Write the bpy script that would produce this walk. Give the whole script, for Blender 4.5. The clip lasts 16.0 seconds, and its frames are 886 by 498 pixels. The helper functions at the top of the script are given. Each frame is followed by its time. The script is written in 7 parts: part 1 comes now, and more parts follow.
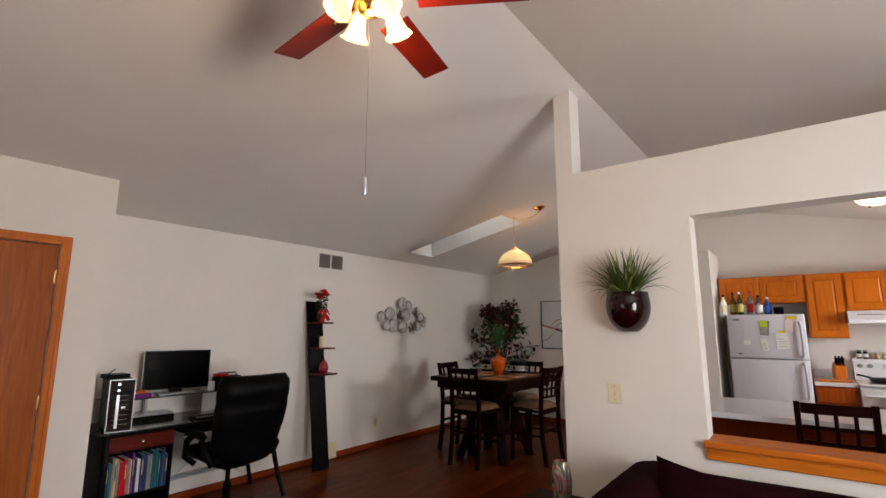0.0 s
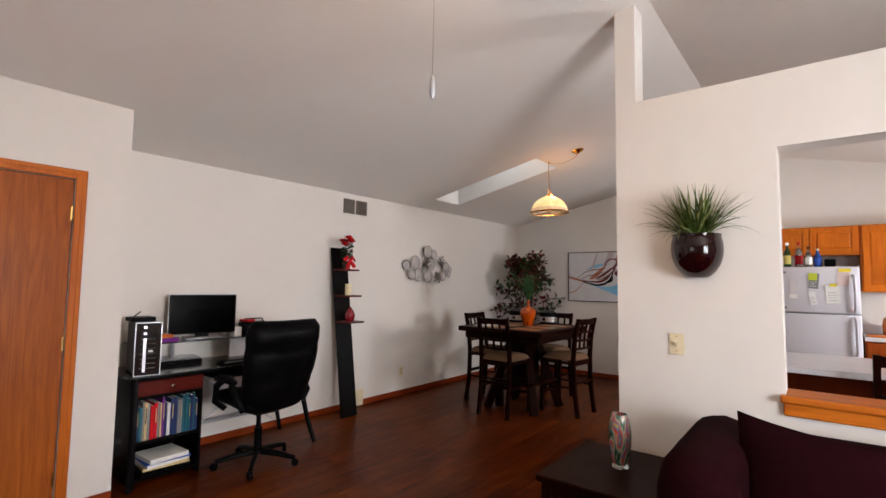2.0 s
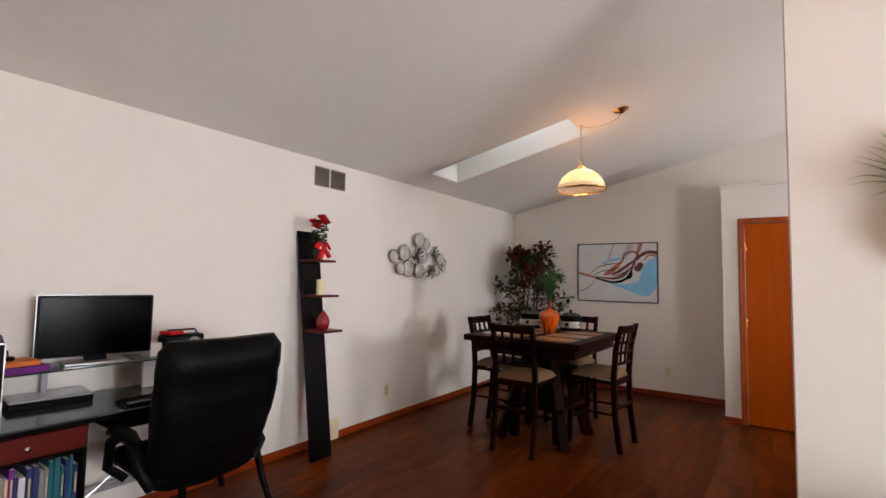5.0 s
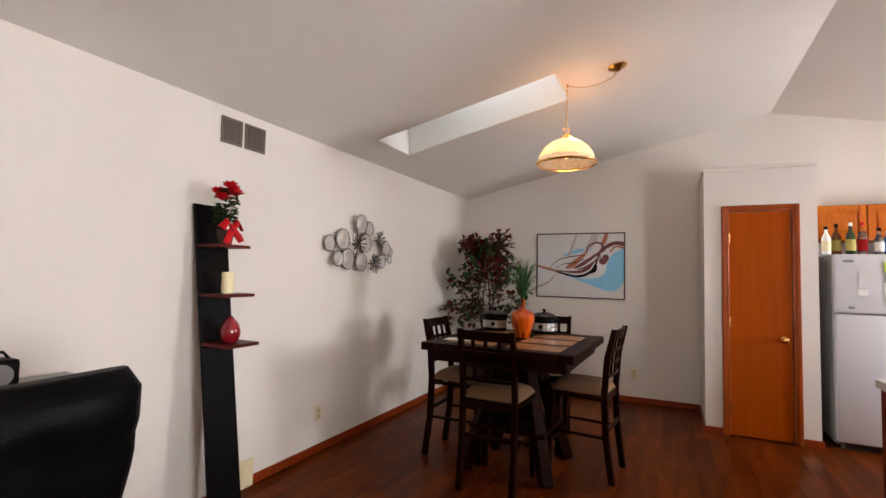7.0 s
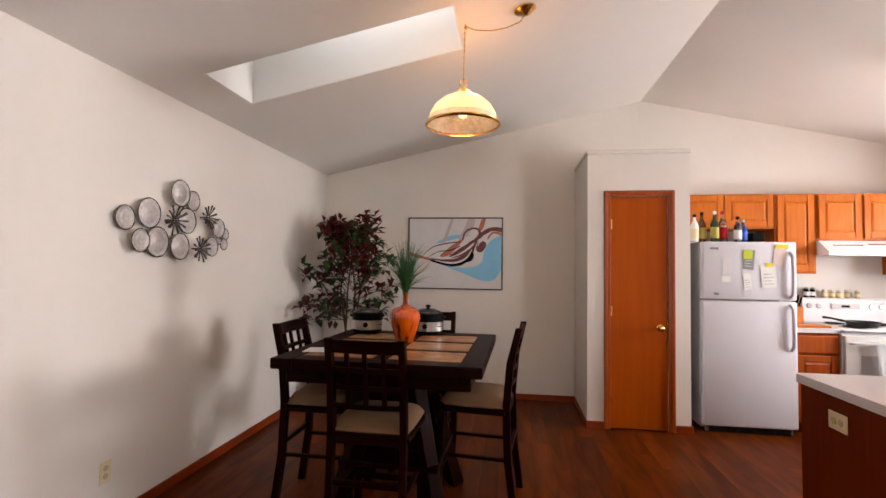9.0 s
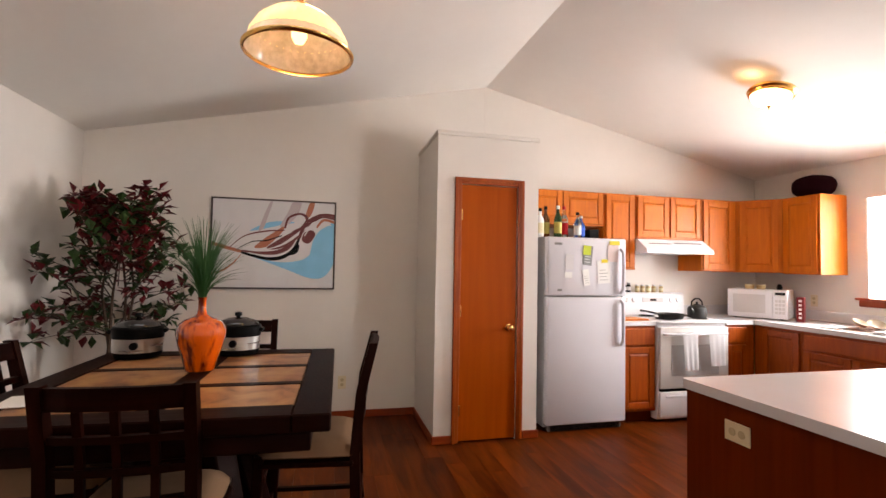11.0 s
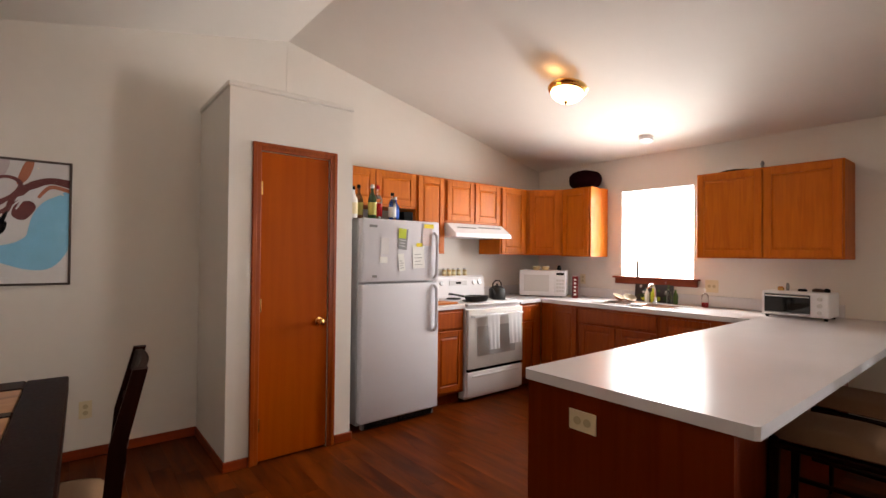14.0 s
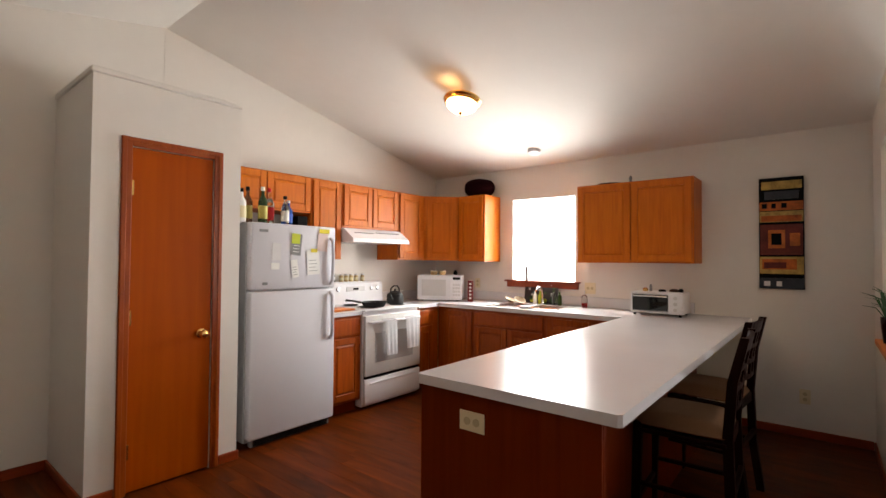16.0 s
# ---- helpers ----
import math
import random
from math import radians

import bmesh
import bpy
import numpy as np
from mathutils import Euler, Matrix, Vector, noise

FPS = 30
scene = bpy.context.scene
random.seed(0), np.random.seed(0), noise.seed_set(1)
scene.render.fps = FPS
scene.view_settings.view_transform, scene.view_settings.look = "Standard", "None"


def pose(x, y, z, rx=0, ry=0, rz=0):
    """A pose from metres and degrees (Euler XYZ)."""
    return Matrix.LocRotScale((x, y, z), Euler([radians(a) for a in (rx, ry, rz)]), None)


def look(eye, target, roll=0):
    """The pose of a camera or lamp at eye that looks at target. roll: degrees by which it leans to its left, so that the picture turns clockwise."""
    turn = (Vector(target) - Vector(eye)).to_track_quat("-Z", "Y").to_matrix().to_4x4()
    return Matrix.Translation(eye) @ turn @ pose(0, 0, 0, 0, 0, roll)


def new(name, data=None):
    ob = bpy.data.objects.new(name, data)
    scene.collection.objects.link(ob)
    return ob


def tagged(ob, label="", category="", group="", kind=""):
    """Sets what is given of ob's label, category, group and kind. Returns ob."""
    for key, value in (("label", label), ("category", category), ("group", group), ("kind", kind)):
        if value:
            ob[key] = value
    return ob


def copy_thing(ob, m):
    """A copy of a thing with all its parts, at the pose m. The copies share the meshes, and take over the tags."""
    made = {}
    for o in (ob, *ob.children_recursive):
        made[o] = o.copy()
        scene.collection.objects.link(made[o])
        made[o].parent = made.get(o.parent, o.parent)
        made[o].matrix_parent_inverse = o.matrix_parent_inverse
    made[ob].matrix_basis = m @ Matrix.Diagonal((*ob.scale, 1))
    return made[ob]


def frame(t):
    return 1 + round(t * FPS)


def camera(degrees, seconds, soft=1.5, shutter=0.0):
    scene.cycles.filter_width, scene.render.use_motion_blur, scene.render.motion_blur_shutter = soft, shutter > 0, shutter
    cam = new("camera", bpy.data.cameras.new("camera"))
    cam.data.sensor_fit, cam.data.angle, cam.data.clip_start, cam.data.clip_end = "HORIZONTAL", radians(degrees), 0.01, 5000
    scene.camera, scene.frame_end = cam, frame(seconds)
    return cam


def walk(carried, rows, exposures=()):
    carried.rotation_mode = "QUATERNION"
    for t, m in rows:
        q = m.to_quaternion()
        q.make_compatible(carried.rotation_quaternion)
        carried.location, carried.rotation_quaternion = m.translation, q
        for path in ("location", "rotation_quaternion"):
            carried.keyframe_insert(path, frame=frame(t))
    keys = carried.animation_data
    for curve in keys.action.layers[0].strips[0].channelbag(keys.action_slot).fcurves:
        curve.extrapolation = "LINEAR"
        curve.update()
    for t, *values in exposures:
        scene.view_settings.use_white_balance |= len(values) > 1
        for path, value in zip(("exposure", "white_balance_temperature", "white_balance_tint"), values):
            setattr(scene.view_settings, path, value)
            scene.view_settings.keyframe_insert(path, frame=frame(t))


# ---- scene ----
cam = camera(86.5, 16.0)
PATH = [
    (0, (-0.937, 1.194, 1.489), (-2.136, 2.76, 1.821), 0.1),
    (0.5, (-0.996, 1.188, 1.477), (-2.224, 2.742, 1.753), 0.3),
    (1, (-1.071, 1.202, 1.462), (-2.326, 2.744, 1.678), 0.4),
    (1.5, (-1.169, 1.24, 1.433), (-2.428, 2.784, 1.606), 0.6),
    (2, (-1.264, 1.291, 1.423), (-2.516, 2.844, 1.566), 0.8),
    (2.5, (-1.394, 1.392, 1.421), (-2.644, 2.948, 1.546), 0.8),
    (3, (-1.539, 1.53, 1.42), (-2.794, 3.084, 1.536), 1.2),
    (3.5, (-1.736, 1.668, 1.429), (-2.966, 3.241, 1.545), 1.2),
    (4, (-1.93, 1.789, 1.428), (-3.124, 3.388, 1.554), 1.1),
    (6.5, (-2.819, 2.566, 1.395), (-3.798, 4.306, 1.506), 1.2),
    (7, (-2.975, 2.734, 1.411), (-3.849, 4.53, 1.518), 1.2),
    (7.5, (-3.139, 2.876, 1.407), (-3.879, 4.731, 1.505), 0.9),
    (8, (-3.248, 3.074, 1.392), (-3.872, 4.972, 1.48), 0.8),
    (8.5, (-3.326, 3.251, 1.394), (-3.802, 5.192, 1.473), 0.8),
    (9, (-3.388, 3.46, 1.398), (-3.669, 5.439, 1.475), 0.8),
    (9.5, (-3.441, 3.645, 1.392), (-3.509, 5.642, 1.476), 0.8),
    (12, (-3.552, 4.496, 1.37), (-2.777, 6.338, 1.43), 1.0),
    (12.5, (-3.527, 4.581, 1.38), (-2.614, 6.36, 1.425), 0.8),
    (13, (-3.521, 4.633, 1.379), (-2.473, 6.336, 1.411), 0.7),
    (13.5, (-3.514, 4.654, 1.377), (-2.353, 6.282, 1.406), 0.6),
    (14, (-3.506, 4.665, 1.376), (-2.249, 6.22, 1.4), 0.6),
    (14.5, (-3.499, 4.663, 1.381), (-2.155, 6.144, 1.4), 0.8),
    (15, (-3.489, 4.66, 1.378), (-2.067, 6.066, 1.407), 0.6),
    (15.5, (-3.49, 4.648, 1.378), (-1.997, 5.978, 1.419), 0.5),
    (16, (-3.493, 4.636, 1.385), (-1.94, 5.895, 1.432), 0.4),
]
walk(cam, [(t, look(eye, target, roll)) for t, eye, target, roll in PATH],
     exposures=[(0, -0.33, 7200, 17), (1, -0.08, 7100, 18), (2, 0.10, 6950, 18), (4, 0.20, 6900, 18), (7, 0.47, 7100, 18), (8.5, 0.54, 7300, 20), (9.5, 0.60, 7400, 21), (12.5, 0.70, 7600, 19), (14, 0.18, 7650, 18), (16, 0.22, 7450, 14)])

# ---- world, sun and large lights ----
XL, XC, XR, YB, YS = -5.48, -4.87, 1.25, 8.60, -2.60
RX, RZ, SL, SR = -2.04, 3.172, 0.215, 0.22
PY0, PY1 = 4.19, 4.35


def ceil_z(x):
    return RZ - (SL * (RX - x) if x < RX else SR * (x - RX))


SUN_DIR = Vector((-0.42, -1.00, -0.72)).normalized()
world = bpy.data.worlds.new("world")
scene.world = world
world.use_nodes = True
_nt = world.node_tree
_bg = _nt.nodes["Background"]
_sky = _nt.nodes.new("ShaderNodeTexSky")
_sky.sky_type, _sky.sun_disc = "NISHITA", False
_sky.sun_elevation = math.asin(-SUN_DIR.z)
_sky.sun_rotation = math.atan2(-SUN_DIR.x, -SUN_DIR.y)
_nt.links.new(_sky.outputs[0], _bg.inputs[0])
_bg.inputs[1].default_value = 0.15
_sun = new("sun", bpy.data.lights.new("sun", "SUN"))
_sun.data.energy, _sun.data.angle, _sun.data.color = 5.0, radians(0.6), (1, 0.95, 0.88)
_sun.matrix_world = look((0, 0, 0), SUN_DIR)


def area(name, eye, target, w, h, power, color):
    ob = new(name, bpy.data.lights.new(name, "AREA"))
    ob.data.shape, ob.data.size, ob.data.size_y = "RECTANGLE", w, h
    ob.data.energy, ob.data.color = power, color
    ob.matrix_world = look(eye, target)
    return ob


def bulb(name, at, power, color, r=0.03):
    ob = new(name, bpy.data.lights.new(name, "POINT"))
    ob.data.energy, ob.data.color, ob.data.shadow_soft_size = power, color, r
    ob.location = at
    return ob


area("kitchen_window_light", (XR + 0.10, 7.065, 1.62), (-5.48, 6.3, 1.0), 0.76, 0.93, 64, (0.84, 0.93, 1.0)).data.spread = radians(142)
# Weak fill from the south; the window it shines through is unseen and added.
area("south_fill_light", (-2.6, YS - 0.10, 1.45), (-2.6, 3, 1.3), 2.2, 1.5, 14, (0.82, 0.91, 1))
area("east_window_light", (XR + 0.10, 2.1, 1.45), (-5, 2.3, 1.5), 1.45, 1.4, 104, (0.84, 0.92, 1))
area("skylight_light", (-4.42, 6.195, 3.13), (-4.42, 6.195, 0), 1.35, 0.46, 2.6, (0.84, 0.94, 1))
# Unseen lamps added outside the two fixtures for the warm glow on the ceiling.
bulb("pendant_glow_fill", (-3.60, 6.20, 2.47), 2.2, (1, 0.45, 0.16), 0.05)
bulb("kitchen_glow_fill", (-0.535, 6.99, 2.765), 0.6, (1, 0.60, 0.28), 0.03)
bulb("pendant_bulb", (-3.67, 6.20, 2.31), 5, (1, 0.62, 0.30), 0.05)
bulb("fan_bulb", (-2.10, 2.27, 2.54), 20, (1, 0.66, 0.36), 0.06)


# ---- materials ----
def shader(name):
    m = bpy.data.materials.new(name)
    m.use_nodes = True
    return m, m.node_tree.nodes, m.node_tree.links, m.node_tree.nodes["Principled BSDF"]


def mat(name, color, rough=0.5, metal=0.0, var=0.10, scale=6.0, bump=0.0, bscale=60.0, coat=0.0, emit=0.0, trans=0.0, stretch=(1, 1, 1), sheen=0.0):
    m, n, l, p = shader(name)
    p.inputs["Roughness"].default_value, p.inputs["Metallic"].default_value = rough, metal
    p.inputs["Coat Weight"].default_value, p.inputs["Transmission Weight"].default_value = coat, trans
    p.inputs["Sheen Weight"].default_value = sheen
    p.inputs["Specular IOR Level"].default_value = 0.5 if (metal or trans or coat or rough < 0.3) else 0.22
    co = n.new("ShaderNodeTexCoord")
    mp = n.new("ShaderNodeMapping")
    mp.inputs["Scale"].default_value = stretch
    l.new(co.outputs["Object"], mp.inputs[0])
    a, b = n.new("ShaderNodeTexNoise"), n.new("ShaderNodeTexNoise")
    a.inputs["Scale"].default_value, b.inputs["Scale"].default_value = scale, scale * 9
    a.inputs["Detail"].default_value = b.inputs["Detail"].default_value = 4
    for x in (a, b):
        l.new(mp.outputs[0], x.inputs[0])
    mx = n.new("ShaderNodeMath")
    mx.operation = "MULTIPLY_ADD"
    l.new(b.outputs[0], mx.inputs[0])
    mx.inputs[1].default_value = 0.5
    l.new(a.outputs[0], mx.inputs[2])
    r = n.new("ShaderNodeMapRange")
    r.inputs[1].default_value, r.inputs[2].default_value = 0.45, 1.05
    r.inputs[3].default_value, r.inputs[4].default_value = 1 - var, 1 + var
    l.new(mx.outputs[0], r.inputs[0])
    sc = n.new("ShaderNodeVectorMath")
    sc.operation = "SCALE"
    sc.inputs[0].default_value = color[:3]
    l.new(r.outputs[0], sc.inputs["Scale"])
    l.new(sc.outputs[0], p.inputs["Base Color"])
    rr = n.new("ShaderNodeMapRange")
    rr.inputs[1].default_value, rr.inputs[2].default_value = 0.3, 0.7
    rr.inputs[3].default_value, rr.inputs[4].default_value = max(0.0, rough - 0.015 - 0.04 * (rough > 0.35)), min(1, rough + 0.015 + 0.04 * (rough > 0.35))
    l.new(a.outputs[0], rr.inputs[0])
    l.new(rr.outputs[0], p.inputs["Roughness"])
    if bump:
        t = n.new("ShaderNodeTexNoise")
        t.inputs["Scale"].default_value, t.inputs["Detail"].default_value = bscale, 3
        l.new(mp.outputs[0], t.inputs[0])
        bu = n.new("ShaderNodeBump")
        bu.inputs["Strength"].default_value, bu.inputs["Distance"].default_value = bump, 0.004
        l.new(t.outputs[0], bu.inputs["Height"])
        l.new(bu.outputs[0], p.inputs["Normal"])
    if emit:
        p.inputs["Emission Color"].default_value = (*color[:3], 1)
        p.inputs["Emission Strength"].default_value = emit
    return m


def wood(name, dark, light, rough=0.35, axis="Z", scale=1.0, coat=0.15, cathedral=0.0, random_piece=0.0, fine=0.35, bump=0.12, along=0.6, spec=None):
    """Grain that runs along an axis of the object."""
    m, n, l, p = shader(name)
    co, mp = n.new("ShaderNodeTexCoord"), n.new("ShaderNodeMapping")
    s = {"X": (along, 14, 14), "Y": (14, along, 14), "Z": (14, 14, along)}[axis]
    mp.inputs["Scale"].default_value = [v * scale for v in s]
    info = n.new("ShaderNodeObjectInfo")
    mul = n.new("ShaderNodeMath")
    mul.operation, mul.inputs[1].default_value = "MULTIPLY", 37.0
    l.new(info.outputs["Random"], mul.inputs[0])
    add = n.new("ShaderNodeVectorMath")
    l.new(co.outputs["Object"], add.inputs[0])
    l.new(mul.outputs[0], add.inputs[1])
    l.new(add.outputs[0], mp.inputs[0])
    a, b = n.new("ShaderNodeTexNoise"), n.new("ShaderNodeTexNoise")
    a.inputs["Scale"].default_value, a.inputs["Detail"].default_value, a.inputs["Distortion"].default_value = 1.6, 6, 0.6 + cathedral
    b.inputs["Scale"].default_value, b.inputs["Detail"].default_value = 7, 3
    for x in (a, b):
        l.new(mp.outputs[0], x.inputs[0])
    mx = n.new("ShaderNodeMath")
    mx.operation, mx.inputs[1].default_value = "MULTIPLY_ADD", fine
    l.new(b.outputs[0], mx.inputs[0])
    l.new(a.outputs[0], mx.inputs[2])
    ramp = n.new("ShaderNodeValToRGB")
    ramp.color_ramp.elements[0].position, ramp.color_ramp.elements[1].position = 0.33 + fine * 0.26, 0.67 + fine * 0.72
    ramp.color_ramp.elements[0].color, ramp.color_ramp.elements[1].color = (*dark, 1), (*light, 1)
    l.new(mx.outputs[0], ramp.inputs[0])
    out = ramp.outputs[0]
    if random_piece:
        hs = n.new("ShaderNodeHueSaturation")
        r = n.new("ShaderNodeMapRange")
        r.inputs[3].default_value, r.inputs[4].default_value = 1 - random_piece, 1 + random_piece
        l.new(info.outputs["Random"], r.inputs[0])
        l.new(r.outputs[0], hs.inputs["Value"])
        l.new(out, hs.inputs["Color"])
        out = hs.outputs[0]
    l.new(out, p.inputs["Base Color"])
    p.inputs["Coat Weight"].default_value, p.inputs["Coat Roughness"].default_value = coat, 0.25
    p.inputs["Specular IOR Level"].default_value = spec if spec is not None else 0.25 if coat else 0.14
    rr = n.new("ShaderNodeMapRange")
    rr.inputs[3].default_value, rr.inputs[4].default_value = rough - 0.05, rough + 0.12
    l.new(b.outputs[0], rr.inputs[0])
    l.new(rr.outputs[0], p.inputs["Roughness"])
    bu = n.new("ShaderNodeBump")
    bu.inputs["Strength"].default_value, bu.inputs["Distance"].default_value = bump, 0.002
    l.new(mx.outputs[0], bu.inputs["Height"])
    l.new(bu.outputs[0], p.inputs["Normal"])
    return m


def stone_tile(name):
    m, n, l, p = shader(name)
    co, info, add = n.new("ShaderNodeTexCoord"), n.new("ShaderNodeObjectInfo"), n.new("ShaderNodeVectorMath")
    mul = n.new("ShaderNodeMath")
    mul.operation, mul.inputs[1].default_value = "MULTIPLY", 21.0
    l.new(info.outputs["Random"], mul.inputs[0])
    l.new(co.outputs["Object"], add.inputs[0])
    l.new(mul.outputs[0], add.inputs[1])
    t = n.new("ShaderNodeTexNoise")
    t.inputs["Scale"].default_value, t.inputs["Detail"].default_value, t.inputs["Distortion"].default_value = 8, 9, 0.6
    l.new(add.outputs[0], t.inputs[0])
    r = n.new("ShaderNodeValToRGB")
    e = r.color_ramp.elements
    e[0].position, e[0].color = 0.36, (0.13, 0.038, 0.012, 1)
    e[1].position, e[1].color = 0.66, (0.46, 0.25, 0.10, 1)
    e.new(0.48).color = (0.34, 0.145, 0.048, 1)
    l.new(t.outputs[0], r.inputs[0])
    l.new(r.outputs[0], p.inputs["Base Color"])
    p.inputs["Roughness"].default_value = 0.32
    return m


WALL = mat("wall_paint", (0.72, 0.675, 0.622), 0.75, var=0.025, scale=1.5, bump=0.10, bscale=130)
CEIL = mat("ceiling_paint", (0.79, 0.745, 0.695), 0.85, var=0.02, scale=1.2, bump=0.15, bscale=90)
SHAFT = mat("shaft_paint", (0.80, 0.80, 0.78), 0.8, var=0.02, scale=2)
OAK = wood("golden_oak", (0.42, 0.088, 0.0030), (0.55, 0.136, 0.0060), 0.42, "Z", 1.0, 0.03, 0.8, fine=0.25, bump=0.04, along=1.2, spec=0.2)
OAK_X = wood("golden_oak_level", (0.33, 0.062, 0.003), (0.60, 0.160, 0.010), 0.40, "X", 1.0, 0.05, 0.6)
OAK_Y = wood("golden_oak_across", (0.33, 0.062, 0.003), (0.60, 0.160, 0.010), 0.40, "Y", 1.0, 0.05, 0.6)
# Golden oak darkened and reddened; shade on the base cabinets put into the colour.
OAK_BASE = wood("golden_oak_shaded", (0.24, 0.036, 0.0015), (0.35, 0.064, 0.003), 0.36, "Z", 1.0, 0.05, 0.6, fine=0.2, bump=0.05, along=1.2)
DOORWOOD = wood("door_veneer", (0.22, 0.042, 0.003), (0.40, 0.100, 0.008), 0.45, "Z", 0.8, 0.03, 1.6, along=1.0, spec=0.15)
PDOOR = wood("stained_flush_door", (0.32, 0.051, 0.0008), (0.38, 0.065, 0.0010), 0.45, "Z", 0.8, 0.0, 0.3, fine=0.15, bump=0.02, spec=0.08)
BASE = wood("stained_baseboard", (0.17, 0.018, 0.0025), (0.28, 0.042, 0.005), 0.35, "Y", 1.0, 0.2)
BASE_X = wood("stained_baseboard_level", (0.17, 0.018, 0.0025), (0.28, 0.042, 0.005), 0.35, "X", 1.0, 0.2)
PLANK = wood("cherry_laminate", (0.046, 0.0064, 0.0008), (0.140, 0.0260, 0.0030), 0.30, "Y", 0.36, 0.0, 0.8, 0.16, fine=0.18, bump=0.015, along=2.4, spec=0.06)
PANEL = wood("dark_stained_panel", (0.115, 0.0125, 0.0010), (0.155, 0.020, 0.0015), 0.42, "Z", 1.0, 0.0, fine=0.2, bump=0.03, spec=0.08)
ESPRESSO = wood("espresso_wood", (0.006, 0.0010, 0.0005), (0.016, 0.0026, 0.0010), 0.38, "Z", 1.0, 0.0, spec=0.05, bump=0.03)
ESPRESSO_X = wood("espresso_wood_level", (0.006, 0.0010, 0.0005), (0.016, 0.0026, 0.0010), 0.36, "X", 1.0, 0.0, spec=0.06, bump=0.03)
CHERRY = wood("dark_cherry", (0.050, 0.0035, 0.002), (0.11, 0.009, 0.004), 0.35, "Y", 1.0, 0.0, spec=0.15)
BLACKWOOD = mat("black_lacquer_wood", (0.003, 0.0025, 0.0027), 0.4, var=0.2)
LEATHER = mat("black_leather", (0.0025, 0.0025, 0.0028), 0.40, var=0.2, bump=0.35, bscale=120)
BLACKPL = mat("black_plastic", (0.003, 0.003, 0.0033), 0.4)
SEAT = mat("cream_cushion_fabric", (0.190, 0.104, 0.056), 0.9, var=0.08, bump=0.3, bscale=300)
PLUM = mat("plum_fabric", (0.013, 0.0022, 0.0036), 0.95, var=0.2, scale=5, bump=0.5, bscale=220)
WHITE = mat("white_enamel", (0.78, 0.77, 0.79), 0.32, var=0.008, scale=1.5, bump=0.05, bscale=400)
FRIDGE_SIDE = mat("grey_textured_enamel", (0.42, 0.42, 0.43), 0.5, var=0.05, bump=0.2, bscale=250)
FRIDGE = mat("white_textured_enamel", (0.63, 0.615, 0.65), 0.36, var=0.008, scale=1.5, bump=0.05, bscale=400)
STONEWARE = mat("pale_brown_stoneware", (0.30, 0.23, 0.16), 0.5, var=0.1)
# Darker almond that sets the sockets off from their cover plate.
SOCKET = mat("darker_almond_plastic", (0.50, 0.41, 0.25), 0.4, var=0.02)
PLASTIC = mat("almond_plastic", (0.70, 0.60, 0.40), 0.4, var=0.02)
COUNTER = mat("pale_laminate", (0.66, 0.64, 0.65), 0.23, var=0.006, scale=3)
# White enamel darkened: the oven door's shading is put into the colour.
OVENWHITE = mat("shaded_white_enamel", (0.62, 0.60, 0.575), 0.35, var=0.02)
OVENGLASS = mat("grey_oven_glass", (0.42, 0.41, 0.40), 0.22, var=0.03)
STEEL = mat("brushed_steel", (0.55, 0.54, 0.52), 0.28, 1.0, var=0.08, stretch=(1, 1, 12))
CHROME = mat("chrome", (0.8, 0.8, 0.8), 0.10, 1.0, var=0.02)
BRASS = mat("polished_brass", (0.80, 0.48, 0.16), 0.22, 1.0, var=0.06)
BLACKGLASS = mat("black_glass", (0.006, 0.006, 0.007), 0.06, var=0.05, coat=0.5)
DARKMETAL = mat("dark_bronze_metal", (0.085, 0.070, 0.065), 0.42, 0.9, var=0.3, scale=30)
PEWTER = mat("brushed_pewter", (0.50, 0.46, 0.44), 0.50, 0.35, var=0.25, scale=40)
GLASS = mat("clear_glass", (0.9, 0.95, 0.93), 0.02, var=0.0, trans=1.0)
GLAZING = mat("picture_glazing", (1, 1, 1), 0.02, var=0.0, trans=1.0)
GLAZING.node_tree.nodes["Principled BSDF"].inputs["IOR"].default_value = 1.12
MILKY = mat("milky_acrylic", (0.7, 0.74, 0.75), 0.5, var=0.02)
TABLEGLASS = mat("tinted_glass", (0.10, 0.13, 0.13), 0.03, var=0.02, trans=0.6)
for dark in (LEATHER, BLACKWOOD, BLACKPL):
    dark.node_tree.nodes["Principled BSDF"].inputs["Specular IOR Level"].default_value = 0.06
PLUM.node_tree.nodes["Principled BSDF"].inputs["Specular IOR Level"].default_value = 0.03
# Opaque grey; the dim look inside the pendant shade is put into this colour.
DIMLINER = mat("dim_grey_liner", (0.26, 0.24, 0.23), 0.15, var=0.3, scale=30)
TILE = stone_tile("slate_tile")
GROUND = mat("dry_lawn", (0.30, 0.29, 0.22), 0.9, var=0.2, scale=0.6)
SIDING = mat("pale_siding", (0.6, 0.58, 0.55), 0.8)
LEAF_G = mat("green_leaf", (0.040, 0.075, 0.012), 0.5, var=0.4, scale=15)
LEAF_D = mat("dark_leaf", (0.018, 0.042, 0.010), 0.45, var=0.4, scale=15)
LEAF_R = mat("burgundy_leaf", (0.090, 0.006, 0.008), 0.45, var=0.4, scale=15)
GRASS_G = mat("green_onion_grass", (0.022, 0.085, 0.020), 0.55, var=0.3, scale=10)
STRIPED = mat("striped_blade", (0.20, 0.23, 0.08), 0.5, var=0.7, scale=25)
BARK = mat("brown_bark", (0.05, 0.03, 0.02), 0.8, var=0.3, bump=0.5)
